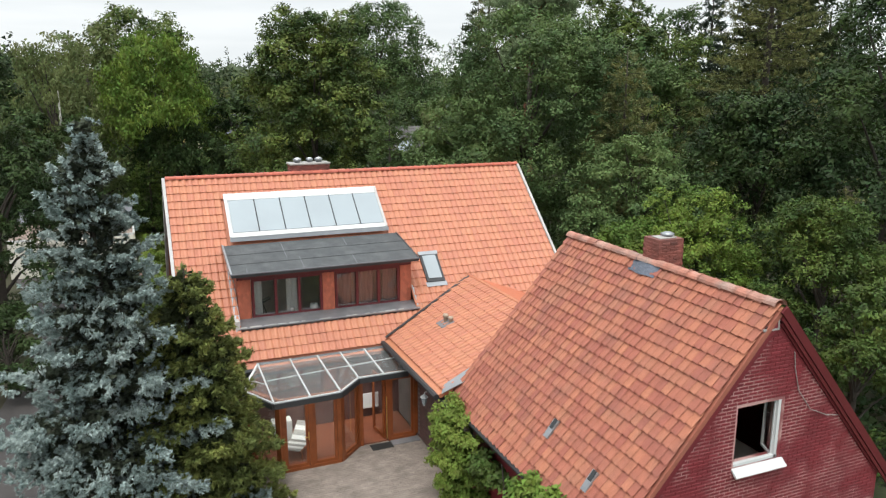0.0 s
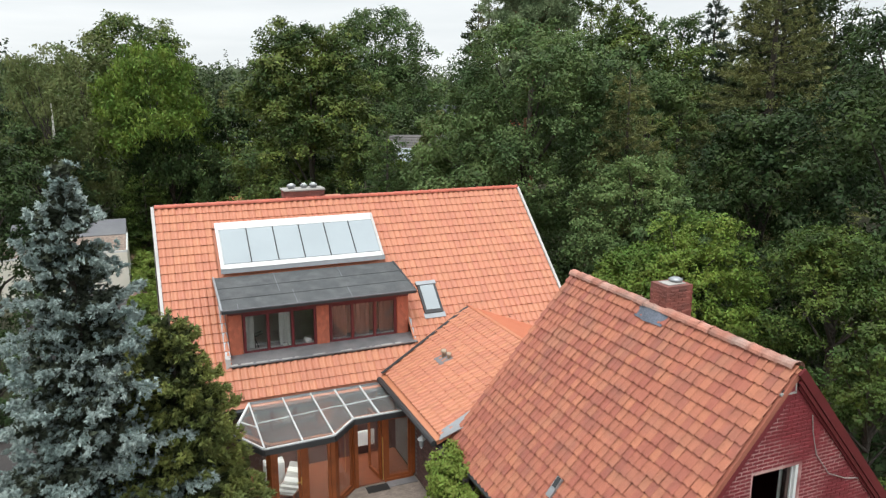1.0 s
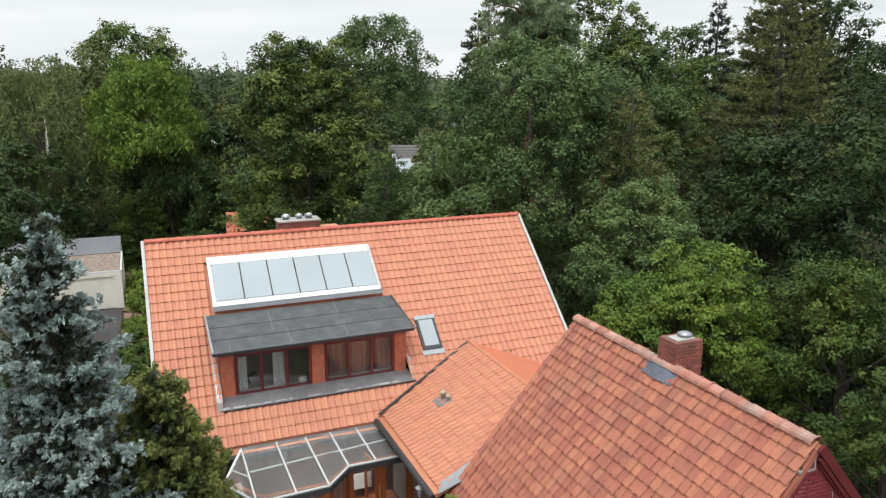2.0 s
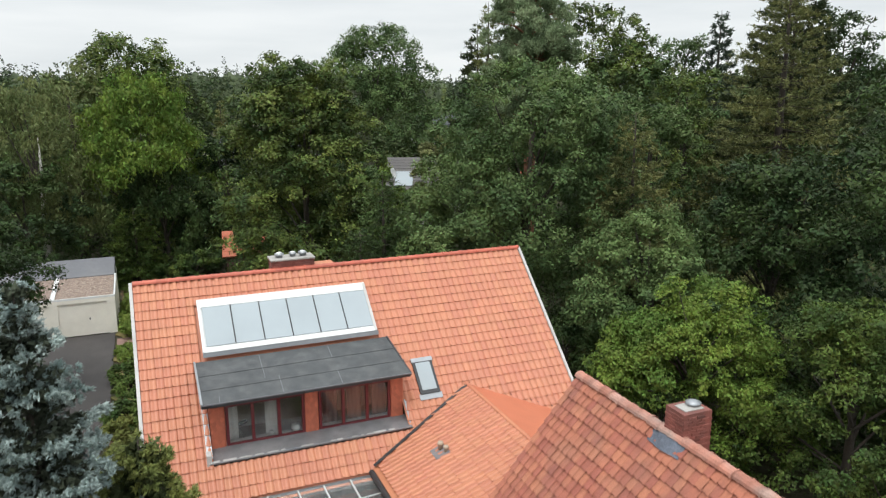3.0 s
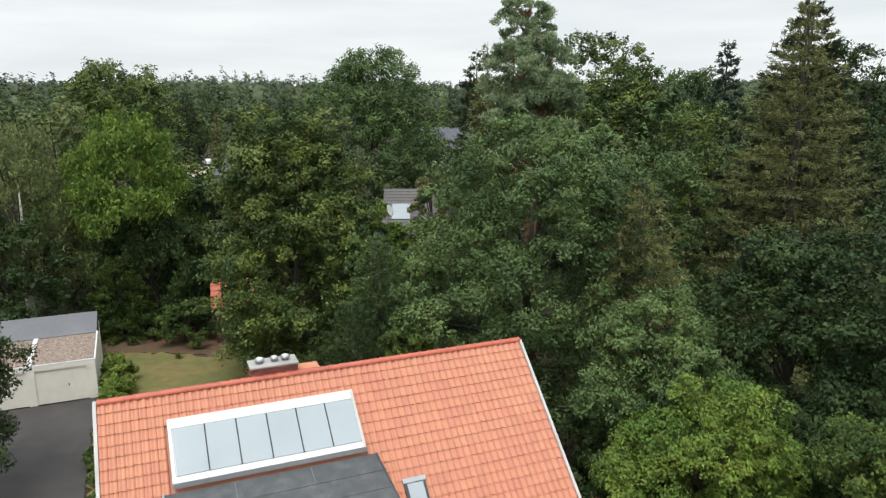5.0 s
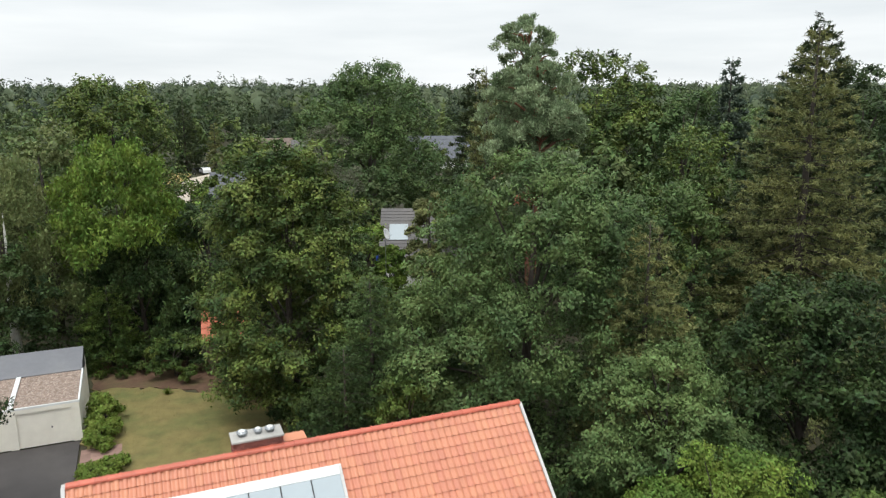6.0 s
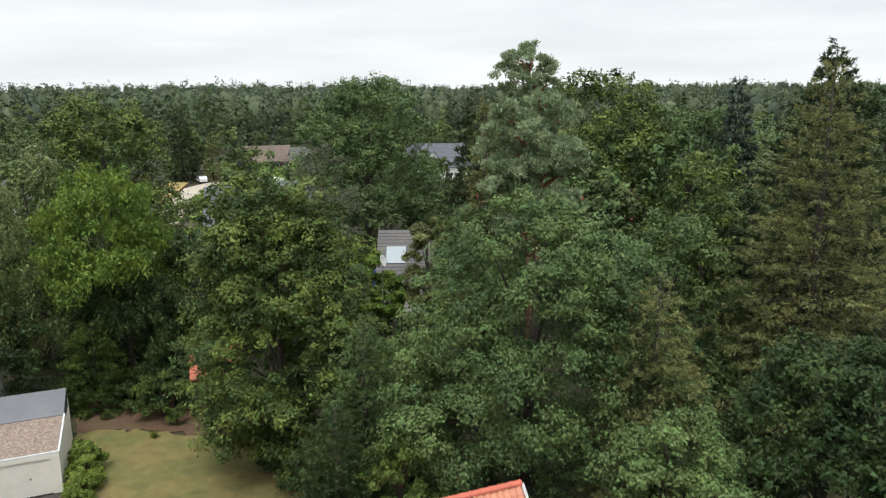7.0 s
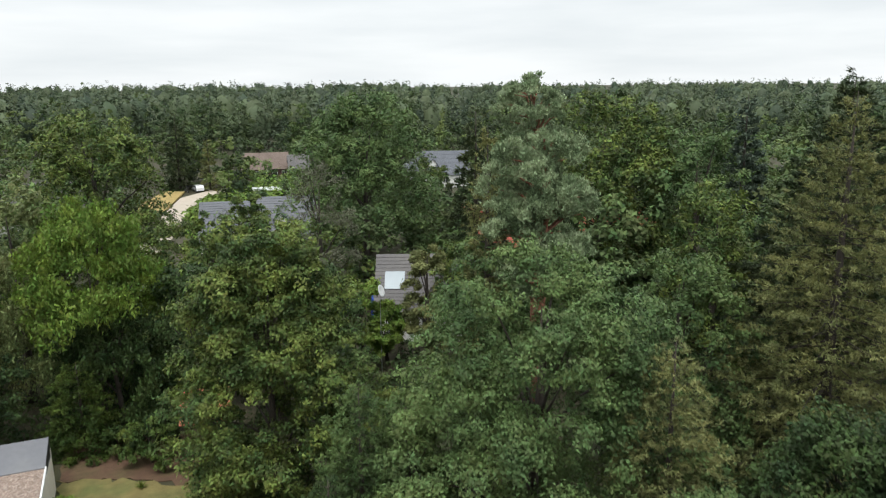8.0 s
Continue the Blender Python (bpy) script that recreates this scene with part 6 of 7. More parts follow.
# short dry grass on the lawn
rng = np.random.default_rng(90)
n = 11000
p = np.stack([rng.uniform(-0.6, 10.0, n), rng.uniform(34.0, 55.0, n), np.full(n, 0.03)], 1)
p = p[(p[:, 0] < 9.6 + (p[:, 1] - 34) * 0.1 - np.clip(p[:, 1] - 44, 0, 20) * 0.35) & (p[:, 1] < 56.0 - np.clip(p[:, 0], 0, 9) * 0.55)]
n = len(p)
t = unit(np.array([0, 0, 1.0]) + rng.normal(0, 0.5, (n, 3)))
s = rng.uniform(0.01, 0.028, n)[:, None]
tagged(new("grass", quads("grass", p, t * s, unit(np.cross(t, rng.normal(size=(n, 3)))) * s * 0.45, L_GRASS)), "short dry grass tufts", "grass", kind="stuff")

# neighbouring houses, far off
far_house(7.95, 56.6, -8, 2.6, 2.8, 2.7, 1.3, M_BROWNBRICK, M_SHED, "small garden shed with an orange tiled roof", 0, 0.25, name="garden_shed")
far_house(29.6, 73.4, -22.5, 9.0, 8.6, 3.1, 3.9, M_WHITEWALL, M_GREYSLATE, "grey-roofed house with a pale roof light", 3)
g = base("roof_light", 27.2, 71.8, 0, "pale rectangular roof light on the grey roof", "roof window")
gm = pose(29.6, 73.4, 0, 0, 0, -22.5)
part("pane", prism([gm @ Vector(q) for q in ((-3.95, -2.9, 4.55), (-2.15, -2.9, 4.55), (-2.15, -1.5, 5.82), (-3.95, -1.5, 5.82))], 0.08), M_COLLECTOR, g)
far_house(15.7, 113.6, -12, 6.0, 9.0, 2.8, 4.4, M_WHITEWALL, M_BLUESLATE, "house with a blue-grey tiled roof and roof light", 3)
far_house(23.6, 110.7, -14, 7.4, 9.0, 3.0, 4.8, M_WHITEWALL, M_BLUESLATE, "house with a blue-grey roof and gabled dormer", 3, dormer_at=-0.8)
far_house(34.5, 198.0, -8, 11.0, 10.0, 2.8, 3.4, M_BROWNBRICK, M_BROWNTILE, "long bungalow with a brown tiled roof", 5)
far_house(41.4, 191.0, -8, 4.6, 9.0, 2.8, 3.2, M_BROWNBRICK, M_GREYSLATE, "low house with a dark roof", 2)
far_house(68.5, 167.0, -22, 14.0, 10.0, 3.0, 4.6, M_WHITEWALL, M_BLUESLATE, "white house with slate-blue roof and white gable", 4, dormer_at=-1.0)
far_house(-9.5, 134.0, 8, 12.0, 10.0, 5.2, 3.6, M_WHITEWALL, M_GREYSLATE, "white two-storey house with a grey roof", 4)
far_house(47.0, 93.0, -25, 9.0, 8.0, 3.0, 4.6, M_REDBRICK, M_REDTILE, "brick house with a red tiled roof", 3)
far_house(55.5, 80.0, -35, 8.0, 8.0, 3.6, 5.0, M_REDBRICK, M_REDTILE, "brick house with a bright red roof", 3)
carport = base("carport", 29.0, 158.0, 0, "open carport with a flat white roof", "carport")
part("roof", prism([(25.5, 156, 2.7), (32.5, 155, 2.7), (32.8, 160, 2.7), (25.8, 161, 2.7)], 0.2), M_WHITEPAINT, carport)
for q in ((25.9, 156.3), (32.2, 155.4), (32.4, 159.7), (26.1, 160.7)):
    part("post", bar((*q, -0.1), (*q, 2.55), 0.15, 0.15, (0, 1, 0)), M_WHITEPAINT, carport)
tank = base("water_tank", 24.7, 74.7, 0, "tall blue plastic water tank beside the grey house", "water tank")
part("drum", tube([(24.7, 74.7, -0.2), (24.7, 74.7, 0.1), (24.7, 74.7, 3.0), (24.7, 74.7, 3.2)], [0.38, 0.42, 0.42, 0.34], 14), M_BLUE, tank, smooth=True)
part("lid", tube([(24.7, 74.7, 3.2), (24.7, 74.7, 3.27)], 0.3, 14), M_BLUE, tank)

sheet("road", [(2.5, 112.0), (5.5, 112.0), (9.5, 130.0), (12.2, 148.0), (16.5, 166.0), (21.0, 175.0), (27.0, 178.0), (27.0, 182.0), (20.0, 181.0), (12.5, 170.0), (8.5, 150.0), (5.5, 130.0)], 0.16, M_SAND, "pale sandy road winding past the verge", "road", 0.3)
sheet("grass_verge", [(8.3, 150.2), (12.3, 170.2), (14.0, 178.0), (10.0, 180.0), (4.5, 162.0), (4.0, 150.0)], 0.14, M_HAY, "dry yellow grass verge beside the road", "verge", 0.3)


def parked_car(x, y, rz):
    ob = base("car", x, y, 0.16, "small white parked car beside the road", "car")
    m = pose(x, y, 0.16, 0, 0, rz)
    side = [(-2.0, 0.35), (2.0, 0.35), (2.05, 0.75), (1.1, 0.92), (0.6, 1.42), (-1.4, 1.45), (-2.0, 0.95)]
    part("body", prism([m @ Vector((a, -0.82, b)) for a, b in side], -1.64), M_CARPAINT, ob)
    part("windscreen", prism([m @ Vector(q) for q in ((1.08, -0.7, 0.96), (1.08, 0.7, 0.96), (0.64, 0.66, 1.38), (0.64, -0.66, 1.38))], 0.03), M_BLACKGAP, ob)
    for s_ in (-0.84, 0.84):
        part("side_window", prism([m @ Vector(q) for q in ((-1.3, s_, 0.98), (0.9, s_, 0.98), (0.55, s_, 1.34), (-1.25, s_, 1.34))], 0.03), M_BLACKGAP, ob)
        for a in (-1.25, 1.25):
            wh = part("wheel", tube([m @ Vector((a, s_ - 0.09, 0.32)), m @ Vector((a, s_ + 0.09, 0.32))], 0.32, 14), M_BLACK, ob)
            part("rim", tube([m @ Vector((a, s_ - 0.1, 0.32)), m @ Vector((a, s_ + 0.1, 0.32))], 0.19, 10), M_ZINC, wh)


parked_car(15.2, 178.6, 98)


# woodland, undergrowth and far woods
def clear_of(x, y, h, far):
    """Keeps the plots, the road and the views to the neighbours open."""
    a = math.degrees(math.atan2(x - 4.5, y - 9))
    d = math.hypot(x - 4.5, y - 9)
    if y < 60 and -10 < x < 25 or d < 52:
        return False
    for hx, hy, hr in ((29.6, 73.4, 8), (15.7, 113.6, 7.5), (23.6, 110.7, 8), (34.5, 196, 13), (68.5, 167, 11), (-9.5, 134, 10), (47, 93, 7.5), (55.5, 80, 7), (21.2, 80.5, 4), (29.4, 93, 7), (1.2, 93, 7), (29, 158, 5), (24, 70, 6)):
        if math.hypot(x - hx, y - hy) < hr:
            return False
    if 0.4 < a < 5.4 and d < 150 and h > 20.5 - 0.20 * d:
        return False
    if -1.5 < a < 6.6 and d < 176 and h > 20.0 - 0.17 * d * (0.75 if a < 0.5 else 1):
        return False
    if 6 < a < 14.5 and d < 100 and h > 22.0 - 0.165 * d:
        return False
    if 8 < a < 14.5 and 100 <= d < 195 and h > 21.0 - 0.098 * d:
        return False
    if 12.5 < a < 18 and 55 < d < 72:
        return False
    if 20 < a < 25 and d < 165 and h > 22 - 0.105 * d:
        return False
    return True


def crown_core(rng, h, r, low, z0):
    """The dense leafy inside of a far crown: an uneven closed lump, one bulge to each side."""
    rows, cols = 4, 6
    ph = rng.random(4) * 6.28
    v, f = [], []
    for i in range(rows + 1):
        e = math.pi * i / rows
        for j in range(cols):
            a = 2 * math.pi * j / cols
            k = 0.80 + 0.16 * math.sin(3 * a + ph[0] + e * 2) + 0.12 * math.sin(2 * a + ph[1] - e * 4) + 0.08 * math.sin(e * 6 + ph[2])
            v.append((r * 0.66 * math.sin(e) ** 0.8 * k * math.cos(a), r * 0.66 * math.sin(e) ** 0.8 * k * math.sin(a), z0 + low + (h - low) * (0.44 + 0.38 * math.cos(e) * (0.9 + 0.1 * k))))
    for i in range(rows):
        f += [(i * cols + j, i * cols + cols + j, i * cols + cols + (j + 1) % cols, i * cols + (j + 1) % cols) for j in range(cols)]
    return v, f


def woodland(name, label, count, d0, d1, leaves, leaf, hmin, hmax, seed, material, share=0.3, core=False):
    rng_ = np.random.default_rng(seed)
    rnd = random.Random(seed)
    P, T, B, V, F = [], [], [], [], []
    made = tries = 0
    while made < count and tries < count * 12:
        tries += 1
        d_ = math.sqrt(rnd.uniform(d0 ** 2, d1 ** 2)) if d1 < 400 else d0 * (d1 / d0) ** rnd.random()
        a_ = radians(rnd.uniform(-16, 62))
        x, y = 4.5 + d_ * math.sin(a_), 9 + d_ * math.cos(a_)
        h = rnd.uniform(hmin, hmax) * (1 + 0.14 * noise.noise((x * 0.012, y * 0.012, 4.0)))
        if d_ > 200 and a_ < 0.35:
            h *= 1.14
        if not clear_of(x, y, h, d_):
            h *= 0.45
            if not clear_of(x, y, h, d_) or h < 3:
                continue
        made += 1
        fir = rnd.random() < share
        r = h * (rnd.uniform(0.17, 0.24) if fir else rnd.uniform(0.30, 0.42))
        n_ = int(leaves * rnd.uniform(0.7, 1.3))
        z_ = land(x, y)
        if fir:
            f = 1 - rng_.random(n_) ** 0.6
            az = rng_.random(n_) * 6.283
            tier = np.sin(f * h * 3.2 + az) * 0.16
            rad = r * (1 - f) ** 0.8 * (0.62 + 0.38 * rng_.random(n_)) * (1 + 0.2 * np.sin(az * 5 + f * 40) + tier)
            p_ = np.stack([np.cos(az) * rad, np.sin(az) * rad, h * (0.05 + 0.95 * f)], 1)
            dd = np.stack([np.cos(az), np.sin(az), np.full(n_, 0.25)], 1)
        else:
            p_, dd, _ = crown_points(rng_, h, r, h * 0.1, n_, 22 if leaves > 400 else 11, spread=1.3, sub=6 if leaves > 400 else 3)
            if core:
                v_, f_ = crown_core(rng_, h, r, h * 0.1, z_)
                F += [tuple(i + len(V) for i in q) for q in f_]
                V += [(q[0] + x, q[1] + y, q[2]) for q in v_]
        nr = unit(dd * 0.9 + np.array([0, 0, 0.6]) + rng_.normal(0, 0.28, (n_, 3)))
        t_ = unit(np.cross(nr, rng_.normal(size=(n_, 3))))
        s_ = leaf * rng_.uniform(0.6, 1.3, n_)[:, None] * 0.5
        P.append(p_ + np.array([x, y, z_]))
        T.append(t_ * s_)
        B.append(np.cross(nr, t_) * s_ * 0.8)
    me = quads(name, np.concatenate(P), np.concatenate(T), np.concatenate(B), material)
    ob = tagged(new(name, me), label, "woodland", kind="stuff")
    if core:
        hang(tagged(new("inner_foliage", mesh_from("inner_foliage", V, F, material, True)), kind="stuff"), ob)
    return ob


woodland("woodland", "dense mixed wood behind the gardens", 54, 58, 110, 1150, 0.56, 10, 17, 301, L_WOODS, 0.2)
woodland("woodland", "mixed wood of pines and broadleaf trees", 42, 58, 120, 1150, 0.55, 9, 18, 302, L_CENTRE, 0.25)
woodland("woodland", "middle-distance mixed wood", 120, 105, 300, 340, 0.84, 10, 19, 303, L_WOODS, 0.15)
woodland("woodland", "middle-distance dark broadleaf wood", 90, 105, 300, 340, 0.84, 10, 19, 307, L_WOODDARK, 0.15)
woodland("woodland", "middle-distance dark conifers", 80, 105, 300, 320, 0.75, 13, 21, 308, L_WOODFIR, 0.95)
woodland("woodland", "middle-distance lighter broadleaf wood", 130, 105, 280, 340, 0.82, 9, 17, 304, L_WOODLIGHT, 0.1)
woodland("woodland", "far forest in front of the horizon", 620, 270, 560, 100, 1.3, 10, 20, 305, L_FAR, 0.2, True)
woodland("woodland", "far dark conifers standing in the forest", 330, 270, 560, 92, 1.25, 12, 21, 306, L_FARDARK, 0.7, True)
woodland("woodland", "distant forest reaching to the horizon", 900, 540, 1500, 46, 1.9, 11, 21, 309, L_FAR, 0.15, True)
woodland("woodland", "distant dark conifers on the horizon", 420, 540, 1500, 40, 1.9, 12, 22, 310, L_FARDARK, 0.5, True)


def undergrowth(count, leaves, seed):
    rnd = random.Random(seed)
    rng_ = np.random.default_rng(seed)
    P, D = [], []
    while len(P) < count:
        x, y = rnd.uniform(-24, 62), rnd.uniform(8, 76)
        if -9 < x < 17.5 and y < 61 and not (11 < x and y > 34.5) or x < 0 and y < 18 or (x < 19.2 and y < 24):
            continue
        r, h = rnd.uniform(1.0, 2.2), rnd.uniform(0.5, 2.4)
        d_ = unit(rng_.normal(size=(leaves, 3)))
        d_[:, 2] = np.abs(d_[:, 2])
        P.append(d_ * np.array([r, r, h]) * rng_.uniform(0.6, 1.05, leaves)[:, None] + np.array([x, y, land(x, y)]))
        D.append(d_)
    p_, d_ = np.concatenate(P), np.concatenate(D)
    n_ = len(p_)
    nr = unit(d_ + np.array([0, 0, 0.6]) + rng_.normal(0, 0.4, (n_, 3)))
    t_ = unit(np.cross(nr, rng_.normal(size=(n_, 3))))
    s_ = 0.36 * rng_.uniform(0.6, 1.3, n_)[:, None] * 0.5
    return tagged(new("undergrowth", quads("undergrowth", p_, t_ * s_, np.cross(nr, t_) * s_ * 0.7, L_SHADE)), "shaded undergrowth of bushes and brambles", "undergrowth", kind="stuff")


undergrowth(520, 80, 311)


def low_bushes(count, leaves, seed):
    """Lower growth between the garden's trees and the road, where the view stays open."""
    rnd = random.Random(seed)
    rng_ = np.random.default_rng(seed)
    P, D = [], []
    while len(P) < count:
        a_, d_ = rnd.uniform(-4, 15), rnd.uniform(58, 150)
        top = 20.5 - 0.2 * d_ if 0.4 < a_ < 5.4 else 20.5 - 0.172 * d_ if a_ < 7 else 21 - 0.165 * d_
        x, y = 4.5 + d_ * math.sin(radians(a_)), 9 + d_ * math.cos(radians(a_))
        if top < 1.2 and d_ > 128 or any(math.hypot(x - hx, y - hy) < 6.5 for hx, hy in ((15.7, 113.6), (23.6, 110.7), (29.6, 73.4))):
            continue
        h = max(1.2, min(top, 8.5)) * rnd.uniform(0.6, 1.0)
        r = h * rnd.uniform(0.4, 0.6) + 0.8
        q_ = unit(rng_.normal(size=(leaves, 3)))
        q_[:, 2] = np.abs(q_[:, 2])
        lump = 1 + 0.25 * np.sin(q_[:, 0] * 6 + a_) * np.cos(q_[:, 1] * 5 + d_)
        P.append(q_ * np.array([r, r, h]) * (rng_.uniform(0.6, 1.0, leaves) * lump)[:, None] + np.array([x, y, land(x, y)]))
        D.append(q_)
    p_, q_ = np.concatenate(P), np.concatenate(D)
    n_ = len(p_)
    nr = unit(q_ + np.array([0, 0, 0.6]) + rng_.normal(0, 0.4, (n_, 3)))
    t_ = unit(np.cross(nr, rng_.normal(size=(n_, 3))))
    s_ = 0.7 * rng_.uniform(0.6, 1.3, n_)[:, None] * 0.5
    return tagged(new("bushes", quads("bushes", p_, t_ * s_, np.cross(nr, t_) * s_ * 0.7, L_OAK)), "mixed green bushes between the gardens", "bushes", kind="stuff")


low_bushes(170, 190, 312)


def hedge_belt(count, leaves, seed):
    """Hedges and bushes on the plots between the sandy road and the far bungalows."""
    rnd = random.Random(seed)
    rng_ = np.random.default_rng(seed)
    P, D = [], []
    while len(P) < count:
        y = rnd.uniform(108, 178)
        x = rnd.uniform(13 + (y - 108) * 0.02, 30 + (y - 108) * 0.15)
        if any(math.hypot(x - hx, y - hy) < 6.5 for hx, hy in ((15.7, 113.6), (23.6, 110.7))) or (y > 166 and x < 20):
            continue
        h = rnd.uniform(1.4, 3.4) if rnd.random() < 0.8 else rnd.uniform(3.5, 5)
        a_, d_ = math.degrees(math.atan2(x - 4.5, y - 9)), math.hypot(x - 4.5, y - 9)
        if a_ < 8:
            h = min(h, 17 * (1 - d_ / (105 + a_ * 12.0)))
            if h < 0.6:
                continue
        r = h * rnd.uniform(0.5, 0.8) + 0.9
        q_ = unit(rng_.normal(size=(leaves, 3)))
        q_[:, 2] = np.abs(q_[:, 2])
        lump = 1 + 0.25 * np.sin(q_[:, 0] * 6 + x) * np.cos(q_[:, 1] * 5 + y)
        P.append(q_ * np.array([r, r, h]) * (rng_.uniform(0.6, 1.0, leaves) * lump)[:, None] + np.array([x, y, land(x, y)]))
        D.append(q_)
    p_, q_ = np.concatenate(P), np.concatenate(D)
    n_ = len(p_)
    nr = unit(q_ + np.array([0, 0, 0.6]) + rng_.normal(0, 0.4, (n_, 3)))
    t_ = unit(np.cross(nr, rng_.normal(size=(n_, 3))))
    s_ = 0.9 * rng_.uniform(0.6, 1.3, n_)[:, None] * 0.5
    return tagged(new("bushes", quads("bushes", p_, t_ * s_, np.cross(nr, t_) * s_ * 0.7, L_LIME)), "fresh green hedges and bushes beyond the sandy road", "bushes", kind="stuff")


hedge_belt(130, 150, 317)
shrub("garden_hedge", "clipped dark hedge before the bungalow", 33.0, 186.0, 3.4, 3.4, 1500, L_MAPLE, 73, leaf=0.6)
shrub("garden_hedge", "bright green hedge at the road's end", 24.0, 185.5, 3.4, 3.2, 1500, L_LIME, 74, leaf=0.6)
shrub("garden_hedge", "bright green hedge at the bungalow's wall", 28.8, 187.0, 3.0, 3.0, 1500, L_LIME, 75, leaf=0.6)
shrub("garden_hedge", "loose hedge before the dark roofed house", 39.0, 183.0, 3.2, 3.6, 1500, L_OAK, 76, leaf=0.6)
for sx, sy, sh, sm in ((14.0, 106.4, 4.4, L_OAK), (21.4, 103.6, 4.6, L_OAK), (26.2, 102.6, 6.0, L_CENTRE)):
    shrub("garden_shrub", "tall green shrub before a dark roofed house", sx, sy, sh, 2.2, 3000, sm, int(sx * 10), leaf=0.36)
tree("broadleaf_tree", "round light tree before the long bungalow", 26.4, 190.0, 6.4, 3.8, 3000, L_BIRCH, 79, low=0.05, leaf=0.6, puffs=30)
tree("broadleaf_tree", "leafy tree at the corner of the grey house", 26.5, 65.6, 10.6, 2.6, 20000, L_BROWNSPRUCE, 77, low=0.05, leaf=0.32, puffs=34)
tree("garden_shrub", "round green shrub below the roof light", 23.0, 66.2, 5.6, 2.0, 9000, L_LIME, 78, low=0.05, leaf=0.3, puffs=30, category="shrub")
tree("broadleaf_tree", "loose light green tree before a dark blue roof", 10.9, 83.5, 11.2, 3.0, 12000, L_OAK, 84, low=0.05, leaf=0.34, puffs=34)
tree("broadleaf_tree", "slender light green tree between two dark blue roofs", 14.6, 83.1, 13.0, 3.0, 13000, L_OAK, 85, low=0.05, leaf=0.34, puffs=36)
tree("broadleaf_tree", "rounded tree between two dark roofs", 16.7, 96.8, 9.6, 2.7, 8000, L_OAK, 71, low=0.05, leaf=0.4, puffs=36)

# ---- single tiles and bricks ----
pieces("roof_tile", M_PT, front, roof)
caps = cap_tile("ridge_tile", 0.36, 0.13, M_RIDGE)
pieces("ridge_tile", caps, [pose(RX0 + 0.02 + i * 0.355, RY, RZ + 0.03, 0, 0, 0) for i in range(40)], roof)

W_PT = pantile("roof_tile", 0.21, 0.33, M_TILE, 0.04, 0.03)
wsl = Vector((CWX - CX, 0, CWZ - CZ))
west = tile_places((CX, 24.4, CZ), (0, -1, 0), wsl, 8.0, wsl.length, 0.21, 0.33, lambda p: p.x > CWX + 0.05 and p.z > roof_z(p.y) - 0.12 and (p.y > 17.7 or p.z > barn_z(p.x) - 0.15 and p.x > 7.95), 2)
pieces("roof_tile", W_PT, west, wroof)
pieces("ridge_tile", cap_tile("ridge_tile", 0.36, 0.075, M_TILE), [pose(CX, 24.15 - i * 0.355, CZ + 0.03, 0, 0, -90) for i in range(19)], wroof)
bw = brick_mesh("brick", 0.24, 0.064, 0.05, M_BROWNBRICK)
pieces("brick", bw, brick_places((7.742, 20.8, 0.02), (0, -1, 0), 3.6, 2.55, 0.24, 0.064, 0.012, lambda a, z: True, 5), wwall)

B_PT = pantile("roof_tile", 0.2, 0.29, M_OLDTILE, 0.028, 0.05, True)
bsl = Vector((BEX - BRX, 0, barn_z(BEX) - BZ))
old = tile_places((BRX, BY1, BZ), (0, -1, 0), bsl, BY1 - BY0 + 0.05, bsl.length, 0.2, 0.29, lambda p: p.x > BEX + 0.03, 3, 0.014)
old.sort(key=lambda m: m.translation.y)
pieces("roof_tile", B_PT, old, broof)
bcap = cap_tile("ridge_tile", 0.37, 0.15, M_OLDRIDGE)
rr_ = random.Random(8)
pieces("ridge_tile", bcap, [pose(BRX, BY1 - i * 0.36, BZ + 0.02, rr_.gauss(0, 1.5), rr_.gauss(0, 1), -90 + rr_.gauss(0, 1.5)) for i in range(21)], broof)
vt = mesh_from("verge_tile", [(0, -0.04, 0.05), (0.29, -0.04, 0.08), (0.29, 0.10, 0.08), (0, 0.10, 0.05), (0, -0.04, -0.02), (0.29, -0.04, 0.01), (0.29, 0.1, 0.06), (0, 0.1, 0.03)],
               [(0, 1, 2, 3), (0, 4, 5, 1), (1, 5, 6, 2), (3, 2, 6, 7), (4, 7, 6, 5), (0, 3, 7, 4)], M_OLDTILE)
esl = Vector((BEX2 - BRX, 0, barn_z(BEX2) - BZ)).normalized()
vm = Matrix((esl, Vector((0, 1, 0)), esl.cross(Vector((0, 1, 0))))).transposed().to_4x4()
if vm[2][2] < 0:
    vm = Matrix((esl, Vector((0, -1, 0)), esl.cross(Vector((0, -1, 0))))).transposed().to_4x4()
got = []
for i in range(19):
    m = vm.copy()
    m.translation = Vector((BRX, BY0 + 0.05, BZ + 0.02)) + esl * (0.1 + i * 0.285)
    got.append(m)
pieces("verge_tile", vt, got, broof)
gb = brick_mesh("brick", 0.232, 0.059, 0.06, M_REDBRICK)


def gable_brick(a, z):
    x, zz = 7.9 + a, 2.2 + z
    if WX0 - 0.02 < x < WX1 + 0.02 and WZ0 - 0.02 < zz < WZ1 + 0.02 or (10.85 < x < 11.27 and zz > 6.55):
        return False
    return zz < barn_z(x) - 0.20


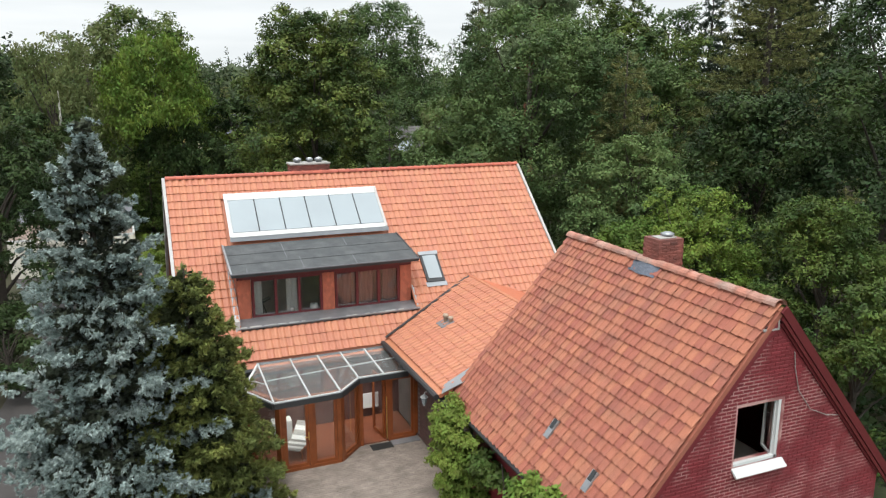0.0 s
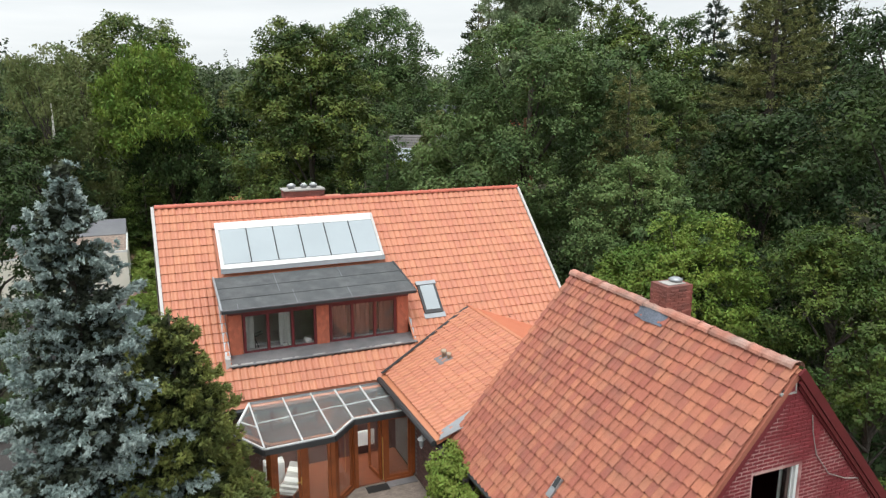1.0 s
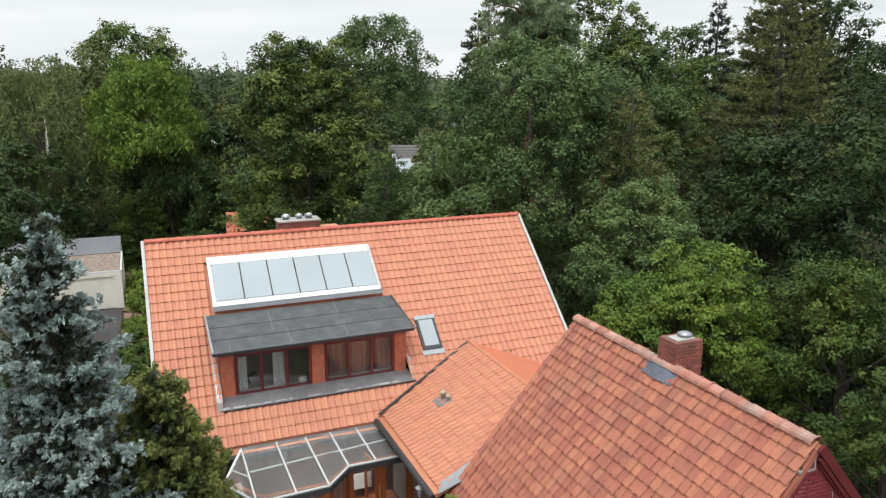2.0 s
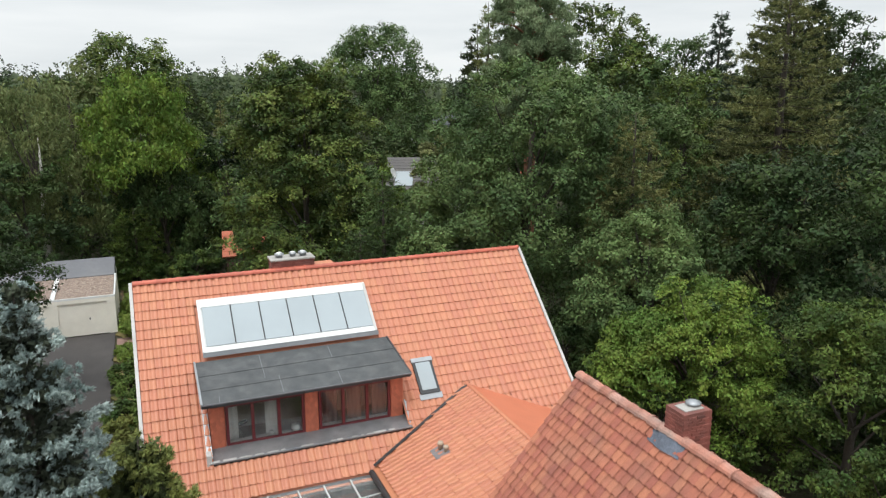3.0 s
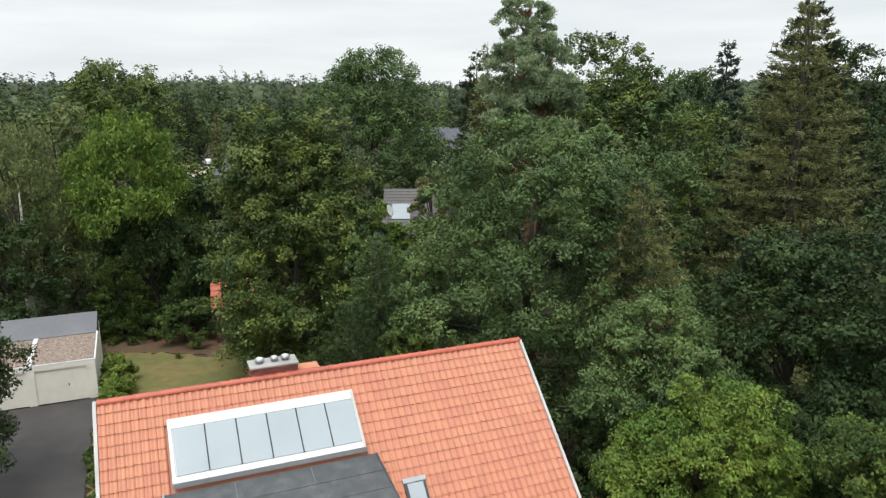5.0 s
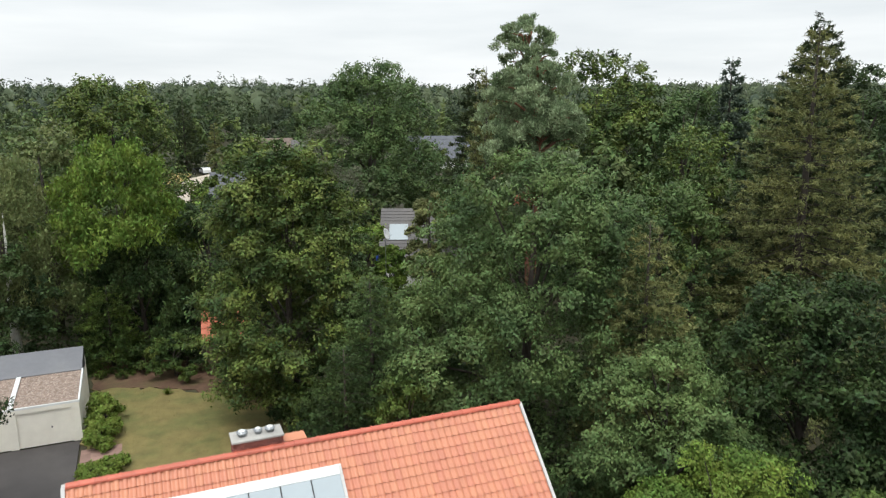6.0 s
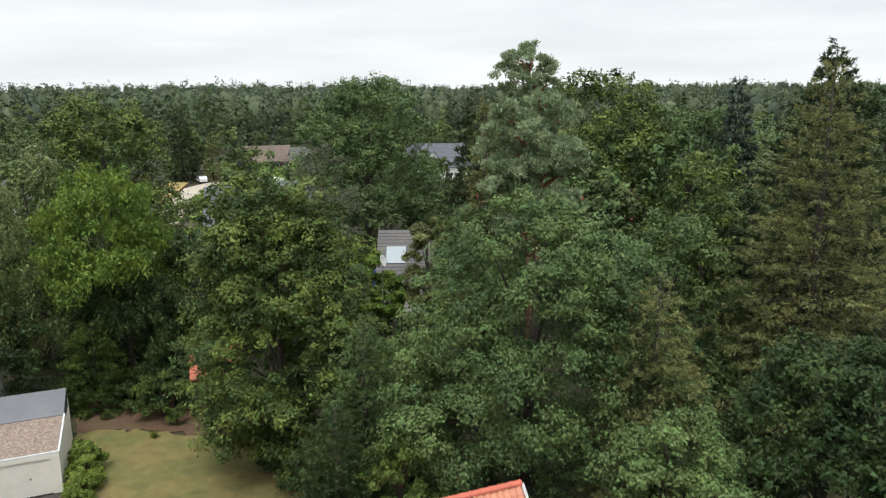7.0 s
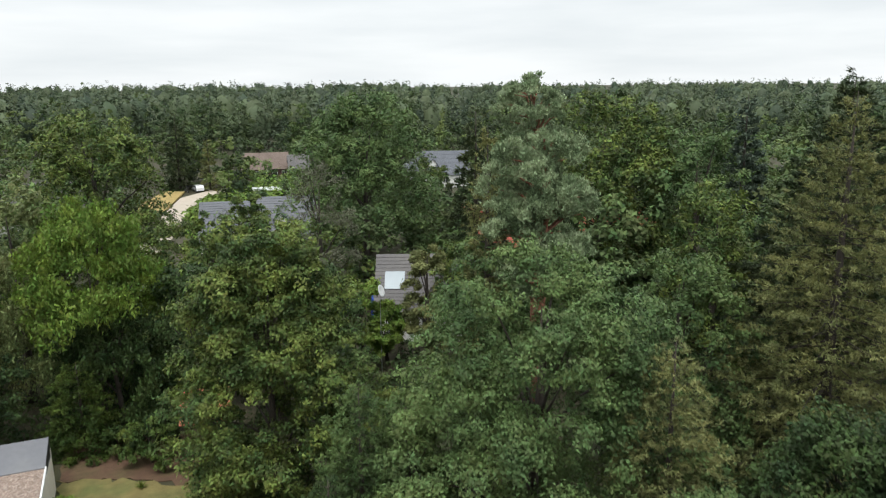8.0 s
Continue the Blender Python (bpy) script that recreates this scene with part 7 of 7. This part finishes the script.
half_places = []
gp = brick_places((7.9, gy - 0.006, 2.2), (1, 0, 0), 6.8, 4.7, 0.232, 0.059, 0.018, gable_brick, 6, half_places)
gp.sort(key=lambda m: -m.translation.z)
pieces("brick", gb, gp, gable)
pieces("half_brick", brick_mesh("half_brick", 0.107, 0.059, 0.06, M_REDBRICK), half_places, gable)

cb = brick_mesh("brick", 0.215, 0.062, 0.05, M_CHIMBRICK)


def chimney_bricks(x0, x1, y0, y1, z0, z1, parent, seed):
    e = 0.01
    got = []
    for o, u, wd in (((x0 - e, y0 - e, z0), (1, 0, 0), x1 - x0 + 2 * e), ((x0 - e, y1 + e, z0), (0, -1, 0), y1 - y0 + 2 * e), ((x1 + e, y0 - e, z0), (0, 1, 0), y1 - y0 + 2 * e)):
        got += brick_places(o, u, wd, z1 - z0, 0.215, 0.062, 0.011, lambda a, z: True, seed)
    pieces("brick", cb, got, parent)


chimney_bricks(11.24, 11.96, 13.72, 14.30, 6.7, 7.64, bch, 11)
chimney_bricks(5.34, 6.84, 28.10, 28.80, 7.6, 8.26, mch, 12)

# courtyard slabs
def slab_piece(name, w, d, h, e, material):
    v = [(0, 0, 0), (w, 0, 0), (w, d, 0), (0, d, 0), (0, 0, h - e), (w, 0, h - e), (w, d, h - e), (0, d, h - e), (e, e, h), (w - e, e, h), (w - e, d - e, h), (e, d - e, h)]
    f = [(0, 1, 5, 4), (1, 2, 6, 5), (2, 3, 7, 6), (3, 0, 4, 7), (4, 5, 9, 8), (5, 6, 10, 9), (6, 7, 11, 10), (7, 4, 8, 11), (8, 9, 10, 11)]
    return mesh_from(name, v, f, material)


sp = slab_piece("paving_block", 0.195, 0.095, 0.05, 0.004, M_PATIO)
rs = random.Random(14)
got = []
for j in range(69):
    for i in range(31):
        x, y = 1.62 + i * 0.2 - (0.1 if j % 2 else 0), 14.0 + j * 0.1
        if y + 0.1 > 20.1 and x < 4.95 + max(0, y - 20.1) or y + 0.1 > 20.9 or x + 0.2 > 7.73 or x < 1.6:
            continue
        got.append(pose(x, y, -0.05 + rs.uniform(0, 0.004), rs.gauss(0, 0.3), rs.gauss(0, 0.3), rs.gauss(0, 0.4)))
got.sort(key=lambda m: -m.translation.y)
pieces("paving_block", sp, got, patio)
